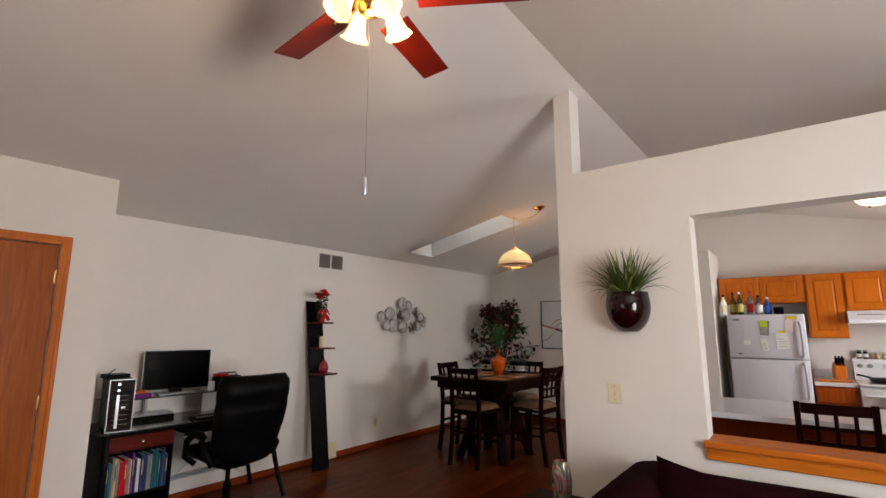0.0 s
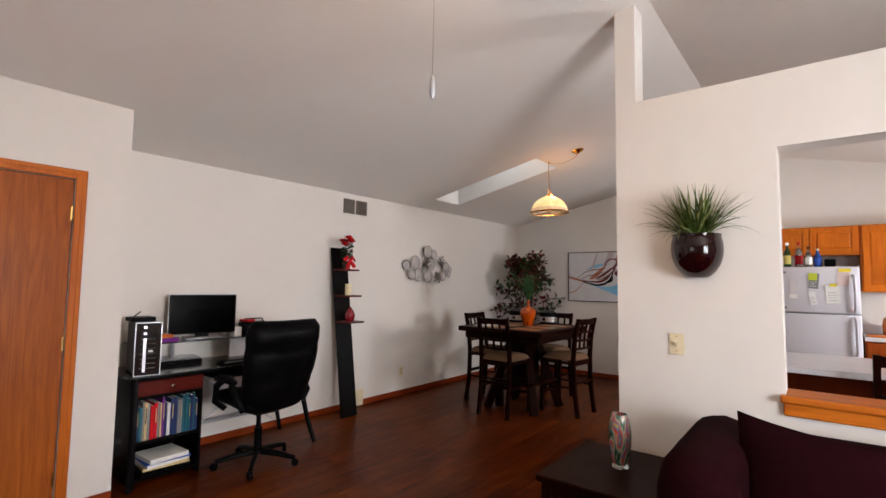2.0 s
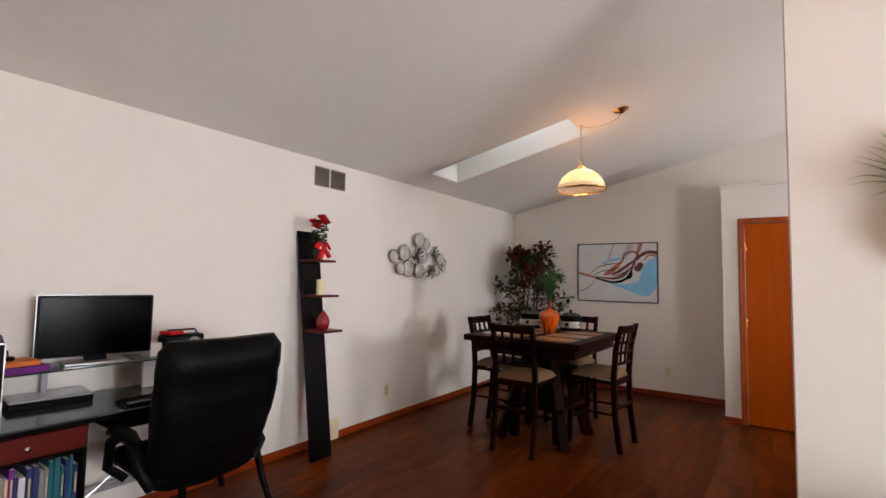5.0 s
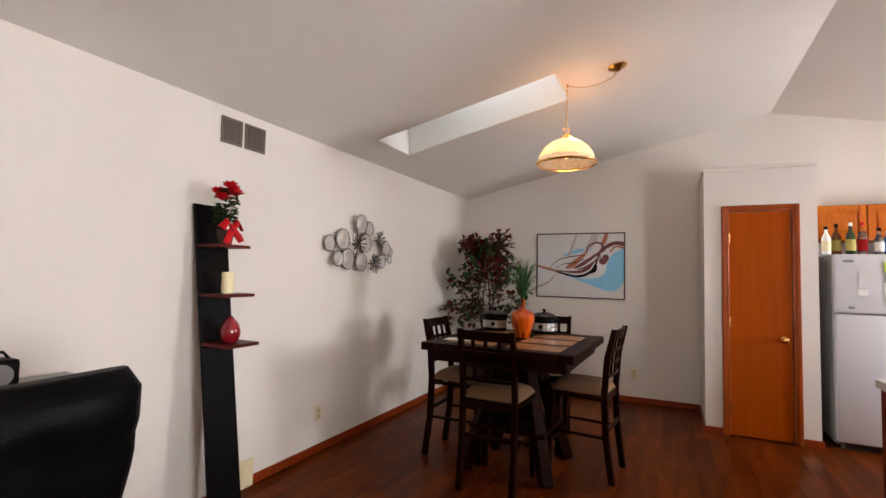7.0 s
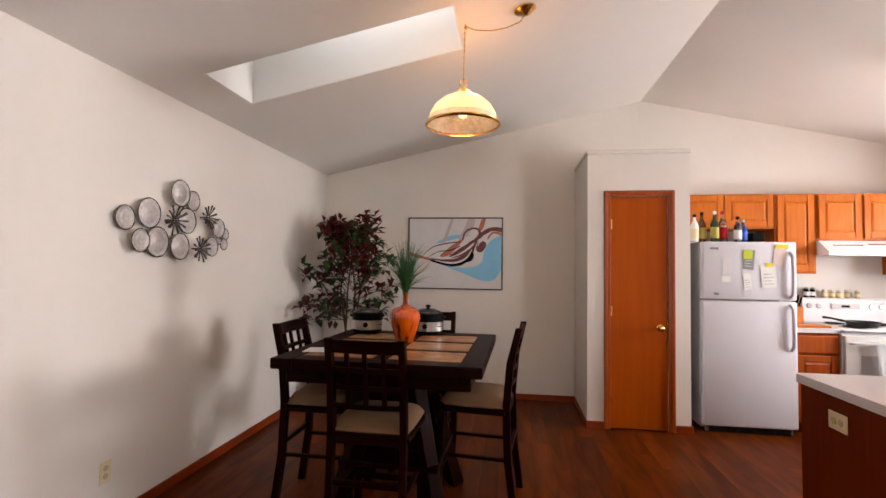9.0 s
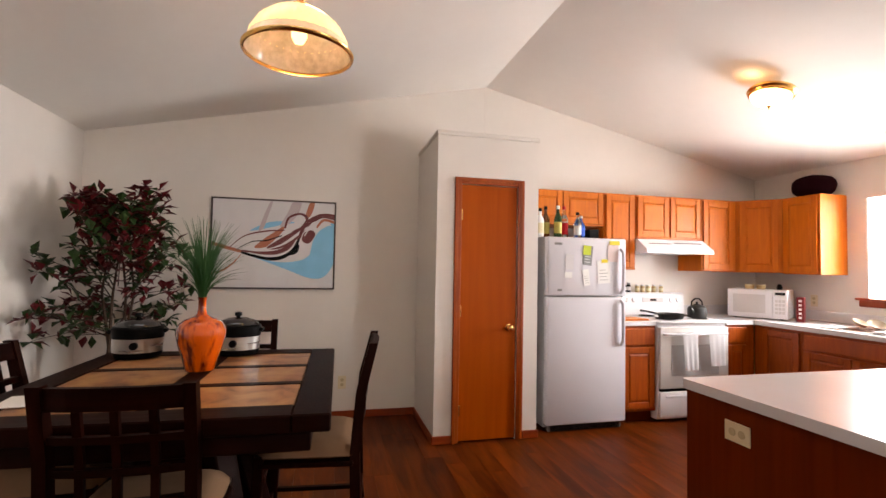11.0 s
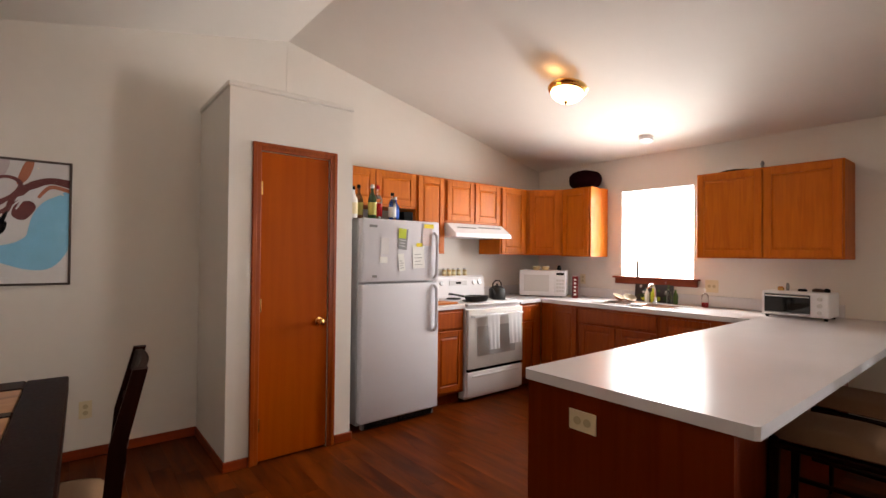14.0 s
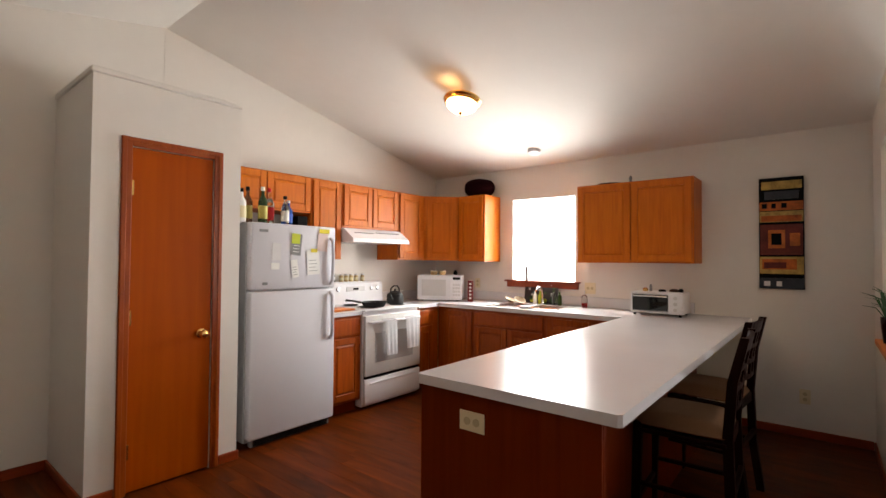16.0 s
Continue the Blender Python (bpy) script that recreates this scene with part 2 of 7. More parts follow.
RED = mat("red_satin", (0.50, 0.006, 0.010), 0.35, var=0.1)
REDGLASS = mat("red_glaze", (0.22, 0.006, 0.012), 0.12, var=0.15, coat=0.6)
MAROON = mat("oxblood_glaze", (0.010, 0.0008, 0.0012), 0.07, var=0.3, coat=0.25)
CREAM = mat("ivory_wax", (0.75, 0.66, 0.42), 0.5, var=0.04)
PAPER = mat("white_paper", (0.78, 0.77, 0.74), 0.7, var=0.03)
YELLOW = mat("yellow_paper", (0.75, 0.60, 0.04), 0.6, var=0.04)
LABELGOLD = mat("muted_gold_label", (0.46, 0.38, 0.10), 0.6, var=0.1)
LIME = mat("lime_paper", (0.50, 0.58, 0.05), 0.6, var=0.04)
GREY = mat("grey_plastic", (0.22, 0.22, 0.22), 0.5)
SILVER = mat("silver_plastic", (0.5, 0.5, 0.52), 0.3, 0.6)
PINK = mat("pale_pink_paper", (0.72, 0.58, 0.55), 0.7)
BLUE = mat("blue_label", (0.02, 0.10, 0.50), 0.4)
PURPLE = mat("purple_cover", (0.16, 0.02, 0.20), 0.5)
ORANGE = mat("orange_cover", (0.6, 0.16, 0.03), 0.5)
TEAL = mat("teal_cover", (0.012, 0.11, 0.14), 0.45)
NAVY = mat("navy_cover", (0.02, 0.035, 0.12), 0.45)
TAN = mat("tan_folder", (0.55, 0.40, 0.20), 0.7)
TOWEL = mat("white_terry_cloth", (0.86, 0.85, 0.86), 0.95, var=0.03, bump=0.15, bscale=300)
IRON = mat("cast_iron", (0.012, 0.012, 0.012), 0.55, 0.3, bump=0.4)
AMBER = mat("amber_liquor", (0.30, 0.09, 0.015), 0.08, trans=0.5)
GREENGL = mat("green_bottle_glass", (0.03, 0.09, 0.02), 0.05, trans=0.4)
BLUEGL = mat("blue_bottle_glass", (0.02, 0.12, 0.50), 0.05, trans=0.5)
WARMGLOW = mat("lit_alabaster_glass", (1.0, 0.72, 0.40), 0.3, var=0.15, scale=12, emit=7.0)
SHADEGLASS = mat("lit_ribbed_glass", (1.0, 0.74, 0.34), 0.25, var=0.2, scale=8, emit=0.62)
SKIRTGLASS = mat("dimly_lit_ribbed_glass", (0.95, 0.72, 0.45), 0.2, var=0.2, scale=20, emit=0.22)
SHADEWHITE = mat("lit_white_glass", (1.0, 0.80, 0.46), 0.3, var=0.10, scale=20, emit=1.2)
REGISTER = mat("bronze_register", (0.17, 0.14, 0.12), 0.5, 0.5, var=0.1)
CANVASG = mat("gallery_white", (0.62, 0.60, 0.60), 0.5, var=0.05)


# ---- mesh helpers ----
def box(bm, x0, x1, y0, y1, z0, z1, b=0.0, seg=1, m=None):
    """A box, its edges bevelled by b, turned by m."""
    vs = [bm.verts.new((x, y, z)) for x in (x0, x1) for y in (y0, y1) for z in (z0, z1)]
    f = [bm.faces.new([vs[i] for i in q]) for q in ((0, 1, 3, 2), (4, 6, 7, 5), (0, 4, 5, 1), (2, 3, 7, 6), (0, 2, 6, 4), (1, 5, 7, 3))]
    if b:
        es = list({e for q in f for e in q.edges})
        r = bmesh.ops.bevel(bm, geom=es, offset=b, segments=seg, affect="EDGES", profile=0.5)
        vs = list({v for q in r["faces"] for v in q.verts} | {v for v in vs if v.is_valid})
    if m is not None:
        bmesh.ops.transform(bm, matrix=m, verts=vs)
    return vs


def lathe(bm, prof, n=24, at=(0, 0, 0), cap=True, wave=None):
    """Turn a profile of (radius, height) round the z axis."""
    rings = []
    for r, z in prof:
        ring = []
        for i in range(n):
            a = 2 * math.pi * i / n
            k = r * (1 + (wave(a, z) if wave else 0))
            ring.append(bm.verts.new((at[0] + k * math.cos(a), at[1] + k * math.sin(a), at[2] + z)))
        rings.append(ring)
    for p, q in zip(rings, rings[1:]):
        for i in range(n):
            bm.faces.new((p[i], p[(i + 1) % n], q[(i + 1) % n], q[i]))
    if cap:
        bm.faces.new(rings[0][::-1])
        bm.faces.new(rings[-1])
    return [v for r in rings for v in r]


def tube(bm, pts, r, n=8, flat=1.0):
    """A tube of radius r (a number or one per point) along points."""
    pts = [Vector(p) for p in pts]
    rs = r if isinstance(r, (list, tuple)) else [r] * len(pts)
    rings, side = [], None
    for i, p in enumerate(pts):
        d = (pts[min(i + 1, len(pts) - 1)] - pts[max(i - 1, 0)]).normalized()
        if side is None:
            side = d.orthogonal().normalized()
        side = (side - d * side.dot(d)).normalized()
        up = d.cross(side)
        rings.append([bm.verts.new(p + rs[i] * (math.cos(2 * math.pi * k / n) * side + flat * math.sin(2 * math.pi * k / n) * up)) for k in range(n)])
    for a, b in zip(rings, rings[1:]):
        for k in range(n):
            bm.faces.new((a[k], a[(k + 1) % n], b[(k + 1) % n], b[k]))
    bm.faces.new(rings[0][::-1])
    bm.faces.new(rings[-1])


def beam(bm, a, b, w, d, bev=0.004, side=(0, 0, 1)):
    """A straight squared stick from a to b, w wide along side's cross and d deep."""
    a, b = Vector(a), Vector(b)
    z = (b - a).normalized()
    x = Vector(side).cross(z)
    x = x.normalized() if x.length > 1e-4 else Vector((1, 0, 0))
    y = z.cross(x)
    m = Matrix((x, y, z)).transposed().to_4x4()
    m.translation = a
    box(bm, -w / 2, w / 2, -d / 2, d / 2, 0, (b - a).length, bev, 1, m)


def part(name, bm, material, parent=None, label="", smooth=None, kind=""):
    bmesh.ops.recalc_face_normals(bm, faces=bm.faces)
    me = bpy.data.meshes.new(name)
    bm.to_mesh(me)
    bm.free()
    mats = material if isinstance(material, (list, tuple)) else [material]
    for q in mats:
        me.materials.append(q)
    if smooth:
        me.shade_smooth()
        me.set_sharp_from_angle(angle=radians(smooth))
    ob = new(name, me)
    if parent is not None:
        ob.parent = parent
    return tagged(ob, label=label, kind=kind)


def thing(name, label, category, at=(0, 0, 0), rz=0.0, group=""):
    ob = new(name)
    ob.empty_display_size = 0.1
    ob.matrix_world = pose(*at, 0, 0, rz)
    return tagged(ob, label, category, group)


def one(name, bm, material, label, category, smooth=None, group="", at=None, rz=0.0):
    ob = part(name, bm, material, None, label, smooth)
    if at:
        ob.matrix_world = pose(*at, 0, 0, rz)
    return tagged(ob, category=category, group=group)


def B(*boxes, b=0.0, seg=1):
    bm = bmesh.new()
    for q in boxes:
        box(bm, *q, b, seg)
    return bm


def L(prof, n=24, at=(0, 0, 0), **k):
    bm = bmesh.new()
    lathe(bm, prof, n, at, **k)
    return bm


def T(pts, r, n=8, flat=1.0):
    bm = bmesh.new()
    tube(bm, pts, r, n, flat)
    return bm


def struct(name, bm, material, smooth=None):
    return part(name, bm, material, None, "", smooth, "structure")


def prism(bm, poly, axis, a, b):
    """A flat outline pushed from a to b along an axis; the outline's two numbers are the other two axes in order."""
    def put(p, v):
        q = list(p)
        q.insert(axis, v)
        return bm.verts.new(q)
    lo, hi = [put(p, a) for p in poly], [put(p, b) for p in poly]
    bm.faces.new(lo[::-1])
    bm.faces.new(hi)
    for i in range(len(poly)):
        j = (i + 1) % len(poly)
        bm.faces.new((lo[i], lo[j], hi[j], hi[i]))


# ---- the large structure ----
def walls():
    bm = bmesh.new()
    box(bm, XL - 0.15, XL, YS - 0.15, YB + 0.15, -0.05, ceil_z(XL) + 0.05)
    struct("wall_west", bm, WALL)
    bm = bmesh.new()
    prism(bm, [(XL, -0.05), (XR, -0.05), (XR, ceil_z(XR) + 0.05), (RX, RZ + 0.05), (XL, ceil_z(XL) + 0.05)], 1, YB, YB + 0.15)
    struct("wall_north", bm, WALL)
    # east wall with the kitchen window and one in the living room
    z1 = ceil_z(XR) + 0.03
    ky0, ky1, kz0, kz1 = 6.68, 7.45, 1.15, 2.09
    ly0, ly1, lz0, lz1 = 1.35, 2.85, 0.7, 2.15
    bm = B((XR, XR + 0.15, YS - 0.15, ly0, -0.05, z1), (XR, XR + 0.15, ly0, ly1, -0.05, lz0), (XR, XR + 0.15, ly0, ly1, lz1, z1),
           (XR, XR + 0.15, ly1, ky0, -0.05, z1), (XR, XR + 0.15, ky0, ky1, -0.05, kz0), (XR, XR + 0.15, ky0, ky1, kz1, z1),
           (XR, XR + 0.15, ky1, YB + 0.15, -0.05, z1))
    struct("wall_east", bm, WALL)
    # South wall, with an opening for the added window.
    sx0, sx1, sz0, sz1 = -3.7, -1.5, 0.7, 2.2
    bm = bmesh.new()
    prism(bm, [(XL, -0.05), (sx0, -0.05), (sx0, ceil_z(sx0) + 0.05), (XL, ceil_z(XL) + 0.05)], 1, YS - 0.15, YS)
    prism(bm, [(sx1, -0.05), (XR, -0.05), (XR, ceil_z(XR) + 0.05), (sx1, ceil_z(sx1) + 0.05)], 1, YS - 0.15, YS)
    prism(bm, [(sx0, -0.05), (sx1, -0.05), (sx1, sz0), (sx0, sz0)], 1, YS - 0.15, YS)
    prism(bm, [(sx0, sz1), (sx1, sz1), (sx1, ceil_z(sx1) + 0.05), (RX, RZ + 0.05), (sx0, ceil_z(sx0) + 0.05)], 1, YS - 0.15, YS)
    struct("wall_south", bm, WALL)
    # closet wall with its door opening
    dy0, dy1, dz = 1.36, 2.11, 2.037
    t = ceil_z(XC) + 0.03
    bm = B((XC - 0.11, XC, YS, dy0, -0.05, t), (XC - 0.11, XC, dy1, 2.40, -0.05, t), (XC - 0.11, XC, dy0, dy1, dz, t),
           (XL, XC - 0.11, 2.29, 2.40, -0.05, ceil_z(XL) + 0.02))
    prism(bm, [(XL, ceil_z(XL)), (XC - 0.11, ceil_z(XL)), (XC - 0.11, ceil_z(XC - 0.11) + 0.03), (XL, ceil_z(XL) + 0.03)], 1, 2.29, 2.40)
    struct("wall_closet", bm, WALL)
    # partition with the post up to the ridge, the low top and the pass-through
    x0, px0, px1, top = -2.235, -1.425, 0.62, 2.532
    bm = B((x0, px0, PY0, PY1, -0.05, top), (px0, px1, PY0, PY1, -0.05, 0.86), (px0, px1, PY0, PY1, 2.14, top), (px1, XR, PY0, PY1, -0.05, min(top, ceil_z(XR) + 0.02)))
    prism(bm, [(x0, top), (-2.115, top), (-2.115, ceil_z(-2.115) + 0.03), (x0, ceil_z(x0) + 0.03)], 1, PY0, PY1)
    struct("wall_partition", bm, WALL)
    # pantry box
    bx0, bx1, by, bz = -2.70, -1.835, 7.81, 2.43
    bm = B((bx0, -2.50, by, by + 0.1, -0.05, bz), (-2.02, bx1, by, by + 0.1, -0.05, bz), (-2.50, -2.02, by, by + 0.1, 2.045, bz),
           (bx0, bx0 + 0.1, by + 0.1, YB, -0.05, bz), (bx1 - 0.1, bx1, by + 0.1, YB, -0.05, bz), (bx0 + 0.1, bx1 - 0.1, by + 0.1, YB, bz - 0.05, bz))
    struct("wall_pantry", bm, WALL)
    struct("trim_pantry_cap", B((bx0 - 0.012, bx1 + 0.006, by - 0.012, YB, bz + 0.001, bz + 0.035), b=0.006), WALL)


def ceilings():
    hx0, hx1, hy0, hy1 = -5.165, -3.69, 5.93, 6.46
    k = 0.12
    for name, xa, xb, cuts in (("ceiling_west", XL - 0.15, RX, True), ("ceiling_east", RX, XR + 0.15, False)):
        bm = bmesh.new()
        spans = [(xa, xb, YS - 0.15, YB + 0.15)]
        if cuts:
            spans = [(xa, xb, YS - 0.15, hy0), (xa, hx0, hy0, hy1), (hx1, xb, hy0, hy1), (xa, xb, hy1, YB + 0.15)]
        for a, b, c, d in spans:
            prism(bm, [(a, ceil_z(a)), (b, ceil_z(b)), (b, ceil_z(b) + k), (a, ceil_z(a) + k)], 1, c, d)
        struct(name, bm, CEIL)
    # skylight shaft
    w = 0.05
    zt = 0.42
    bm = bmesh.new()
    q = 0.012
    for a, b, c, d in ((hx0, hx1, hy0 - w, hy0 + q), (hx0, hx1, hy1 - q, hy1 + w), (hx0 - w, hx0 + q, hy0 + q, hy1 - q), (hx1 - q, hx1 + w, hy0 + q, hy1 - q)):
        o = 0.002
        a2, b2 = max(a, hx0), min(b, hx1)
        c2, d2 = max(c, hy0), min(d, hy1)
        prism(bm, [(a2, ceil_z(a2) + o), (b2, ceil_z(b2) + o), (b2, ceil_z(b2) + k + zt), (a2, ceil_z(a2) + k + zt)], 1, c2, d2)
    struct("trim_skylight_shaft", bm, SHAFT)
    bm = bmesh.new()
    prism(bm, [(hx0 - 0.05, ceil_z(hx0) + k + zt - 0.008), (hx1 + 0.05, ceil_z(hx1) + k + zt + 0.012), (hx1 + 0.05, ceil_z(hx1) + k + zt + 0.032), (hx0 - 0.05, ceil_z(hx0) + k + zt + 0.012)], 1, hy0 - 0.05, hy1 + 0.05)
    struct("window_skylight", bm, MILKY)


def window(name, y0, y1, z0, z1):
    fr = struct(name, B((XR + 0.004, XR + 0.024, y0, y0 + 0.010, z0, z1), (XR + 0.004, XR + 0.024, y1 - 0.010, y1, z0, z1),
                        (XR + 0.004, XR + 0.024, y0 + 0.010, y1 - 0.010, z0, z0 + 0.010), (XR + 0.004, XR + 0.024, y0 + 0.010, y1 - 0.010, z1 - 0.010, z1), b=0.003), WHITE)
    p = part("window_pane", B((XR + 0.010, XR + 0.014, y0 + 0.010, y1 - 0.010, z0 + 0.010, z1 - 0.010)), GLASS, fr)
    p.visible_shadow = False
    return fr


def openings():
    window("window_1", 6.68, 7.45, 1.15, 2.09)
    struct("trim_window_sill", B((XR - 0.035, XR - 0.001, 6.64, 7.50, 1.085, 1.145), (XR - 0.06, XR + 0.003, 6.62, 7.52, 1.145, 1.165), b=0.006), BASE)
    window("window_2", 1.35, 2.85, 0.7, 2.15)
    # Unseen window, added in the south wall for the fill light.
    fr = struct("window_3", B((-3.7, -3.66, YS - 0.1, YS - 0.05, 0.7, 2.2), (-1.54, -1.5, YS - 0.1, YS - 0.05, 0.7, 2.2), (-2.62, -2.58, YS - 0.1, YS - 0.05, 0.74, 2.16),
                              (-3.66, -1.54, YS - 0.1, YS - 0.05, 0.7, 0.74), (-3.66, -1.54, YS - 0.1, YS - 0.05, 2.16, 2.2), b=0.004), WHITE)
    part("window_pane", B((-3.66, -1.54, YS - 0.078, YS - 0.072, 0.74, 2.16)), GLASS, fr).visible_shadow = False
    # oak sill of the pass-through
    struct("trim_pass_through_sill", B((-1.445, 0.64, PY0 - 0.04, PY1 + 0.04, 0.862, 0.898), (-1.435, 0.63, PY0 - 0.022, PY0 - 0.001, 0.80, 0.861), b=0.007, seg=2), OAK_X)
    # closet door
    dy0, dy1, dz = 1.36, 2.11, 2.037
    d = struct("door_1", B((XC - 0.055, XC - 0.018, dy0 + 0.004, dy1 - 0.004, 0.012, dz - 0.004), b=0.002), DOORWOOD)
    for z in (1.82, 1.02, 0.22):
        part("hinge", B((XC - 0.019, XC - 0.004, dy1 - 0.016, dy1 - 0.004, z - 0.045, z + 0.045), b=0.002), BRASS, d)
    bm = bmesh.new()
    for s, y in ((-1, dy0), (1, dy1)):
        box(bm, XC + 0.001, XC + 0.014, *sorted((y, y + s * 0.058)), 0, dz + 0.0575, 0.004)
        box(bm, XC + 0.014, XC + 0.020, *sorted((y + s * 0.03, y + s * 0.054)), 0, dz + 0.05, 0.002)
    box(bm, XC + 0.001, XC + 0.013, dy0, dy1, dz, dz + 0.0575, 0.004)
    box(bm, XC + 0.013, XC + 0.019, dy0 - 0.03, dy1 + 0.03, dz + 0.028, dz + 0.05, 0.002)
    struct("trim_door_casing", bm, OAK)
    # pantry door
    x0, x1, y = -2.50, -2.02, 7.81
    d = struct("door_2", B((x0 + 0.003, x1 - 0.003, y + 0.004, y + 0.04, 0.012, 2.042), b=0.002), PDOOR)
    for z in (1.80, 1.03, 0.25):
        part("hinge", B((x0 - 0.002, x0 + 0.012, y - 0.008, y + 0.003, z - 0.045, z + 0.045), b=0.002), BRASS, d)
    k = part("door_knob", L([(0.030, 0), (0.030, 0.006), (0.012, 0.010), (0.011, 0.030), (0.026, 0.040), (0.029, 0.052), (0.022, 0.066), (0.004, 0.070)], 20), BRASS, d, "polished brass knob", 40)
    k.matrix_local = pose(x1 - 0.065, y + 0.003, 0.895, 90)
    bm = bmesh.new()
    for s, x in ((-1, x0), (1, x1)):
        box(bm, *sorted((x, x + s * 0.058)), y - 0.013, y - 0.001, 0, 2.10, 0.004)
        box(bm, *sorted((x + s * 0.03, x + s * 0.054)), y - 0.019, y - 0.013, 0, 2.095, 0.002)
    box(bm, x0, x1, y - 0.012, y - 0.001, 2.045, 2.10, 0.004)
    box(bm, x0 - 0.03, x1 + 0.03, y - 0.018, y - 0.012, 2.072, 2.094, 0.002)
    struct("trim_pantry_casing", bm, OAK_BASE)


def baseboards():
    def bb(name, boxes, m):
        struct(name, B(*boxes, b=0.004), m)
    h = 0.066
    bb("baseboard_west", [(XL + 0.001, XL + 0.014, 2.405, YB - 0.015, 0.001, h)], BASE)
    bb("baseboard_north", [(XL + 0.015, -2.702, YB - 0.014, YB - 0.001, 0.001, h), (-2.714, -1.83, 7.796, 7.809, 0.001, h)][:1], BASE_X)
    bb("baseboard_pantry", [(-2.714, -2.56, 7.796, 7.809, 0.001, h), (-1.96, -1.822, 7.796, 7.809, 0.001, h)], BASE_X)
    bb("baseboard_pantry_side", [(-2.714, -2.701, 7.81, YB - 0.015, 0.001, h)], BASE)
    bb("baseboard_closet", [(XC + 0.001, XC + 0.014, 2.17, 2.40, 0.001, h), (XC + 0.001, XC + 0.014, YS, 1.30, 0.001, h)], BASE)
    bb("baseboard_partition", [(-2.235, XR, PY0 - 0.014, PY0 - 0.001, 0.001, h), (-2.235, XR - 0.015, PY1 + 0.001, PY1 + 0.014, 0.001, h)], BASE_X)
    bb("baseboard_partition_end", [(-2.249, -2.236, PY0, PY1, 0.001, h)], BASE)
    bb("baseboard_east", [(XR - 0.014, XR - 0.001, PY1 + 0.015, 5.30, 0.001, h)], BASE)


struct("trim_wall_seam", B((-2.050, -2.044, YB - 0.003, YB - 0.0005, 2.47, 3.16)), WALL)
walls()
ceilings()
openings()
baseboards()
struct("ground", B((-120, 120, -120, 120, -0.62, -0.60)), GROUND)
struct("floor", B((XL - 0.15, XR + 0.15, YS - 0.15, YB + 0.15, -0.30, -0.006)), BLACKWOOD)

# ---- things ----

def door_front(name, parent, x0, x1, z0, z1, m, panel=True, knob=False):
    """A raised-panel front in a local plane y = 0 that faces -y."""
    s = min(0.055, (z1 - z0) * 0.28)
    bm = bmesh.new()
    if panel:
        box(bm, x0, x0 + s, -0.020, -0.001, z0, z1, 0.003)
        box(bm, x1 - s, x1, -0.020, -0.001, z0, z1, 0.003)
        box(bm, x0 + s, x1 - s, -0.0195, -0.001, z0, z0 + s, 0.003)
        box(bm, x0 + s, x1 - s, -0.0195, -0.001, z1 - s, z1, 0.003)
    else:
        box(bm, x0, x1, -0.020, -0.001, z0, z1, 0.006, 2)
    d = part(name, bm, m, parent)
    if panel:
        bm = bmesh.new()
        box(bm, x0 + s, x1 - s, -0.010, -0.002, z0 + s, z1 - s)
        e = 0.022
        vs = [bm.verts.new(p) for p in ((x0 + s + 0.004, -0.0101, z0 + s + 0.004), (x1 - s - 0.004, -0.0101, z0 + s + 0.004), (x1 - s - 0.004, -0.0101, z1 - s - 0.004), (x0 + s + 0.004, -0.0101, z1 - s - 0.004),
                                        (x0 + s + e, -0.017, z0 + s + e), (x1 - s - e, -0.017, z0 + s + e), (x1 - s - e, -0.017, z1 - s - e), (x0 + s + e, -0.017, z1 - s - e))]
        for i in range(4):
            j = (i + 1) % 4
            bm.faces.new((vs[i], vs[j], vs[4 + j], vs[4 + i]))
        bm.faces.new(vs[4:])
        part("panel", bm, m, d)
    return d


def cabinet(label, at, rz, w, depth, h, fronts, toe=False, group="", top=True):
    """fronts: (kind, x0, x1, z0, z1)."""
    c = thing("kitchen_cabinet", label, "cabinet", at, rz, group)
    z = 0.10 if toe else 0.0
    # Base cabinets take the oak with the shade in its colour.
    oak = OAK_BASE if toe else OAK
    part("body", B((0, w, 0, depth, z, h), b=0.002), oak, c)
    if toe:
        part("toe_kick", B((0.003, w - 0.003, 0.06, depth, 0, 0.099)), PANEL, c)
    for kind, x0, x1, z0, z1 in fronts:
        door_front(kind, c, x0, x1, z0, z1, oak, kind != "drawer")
    return c


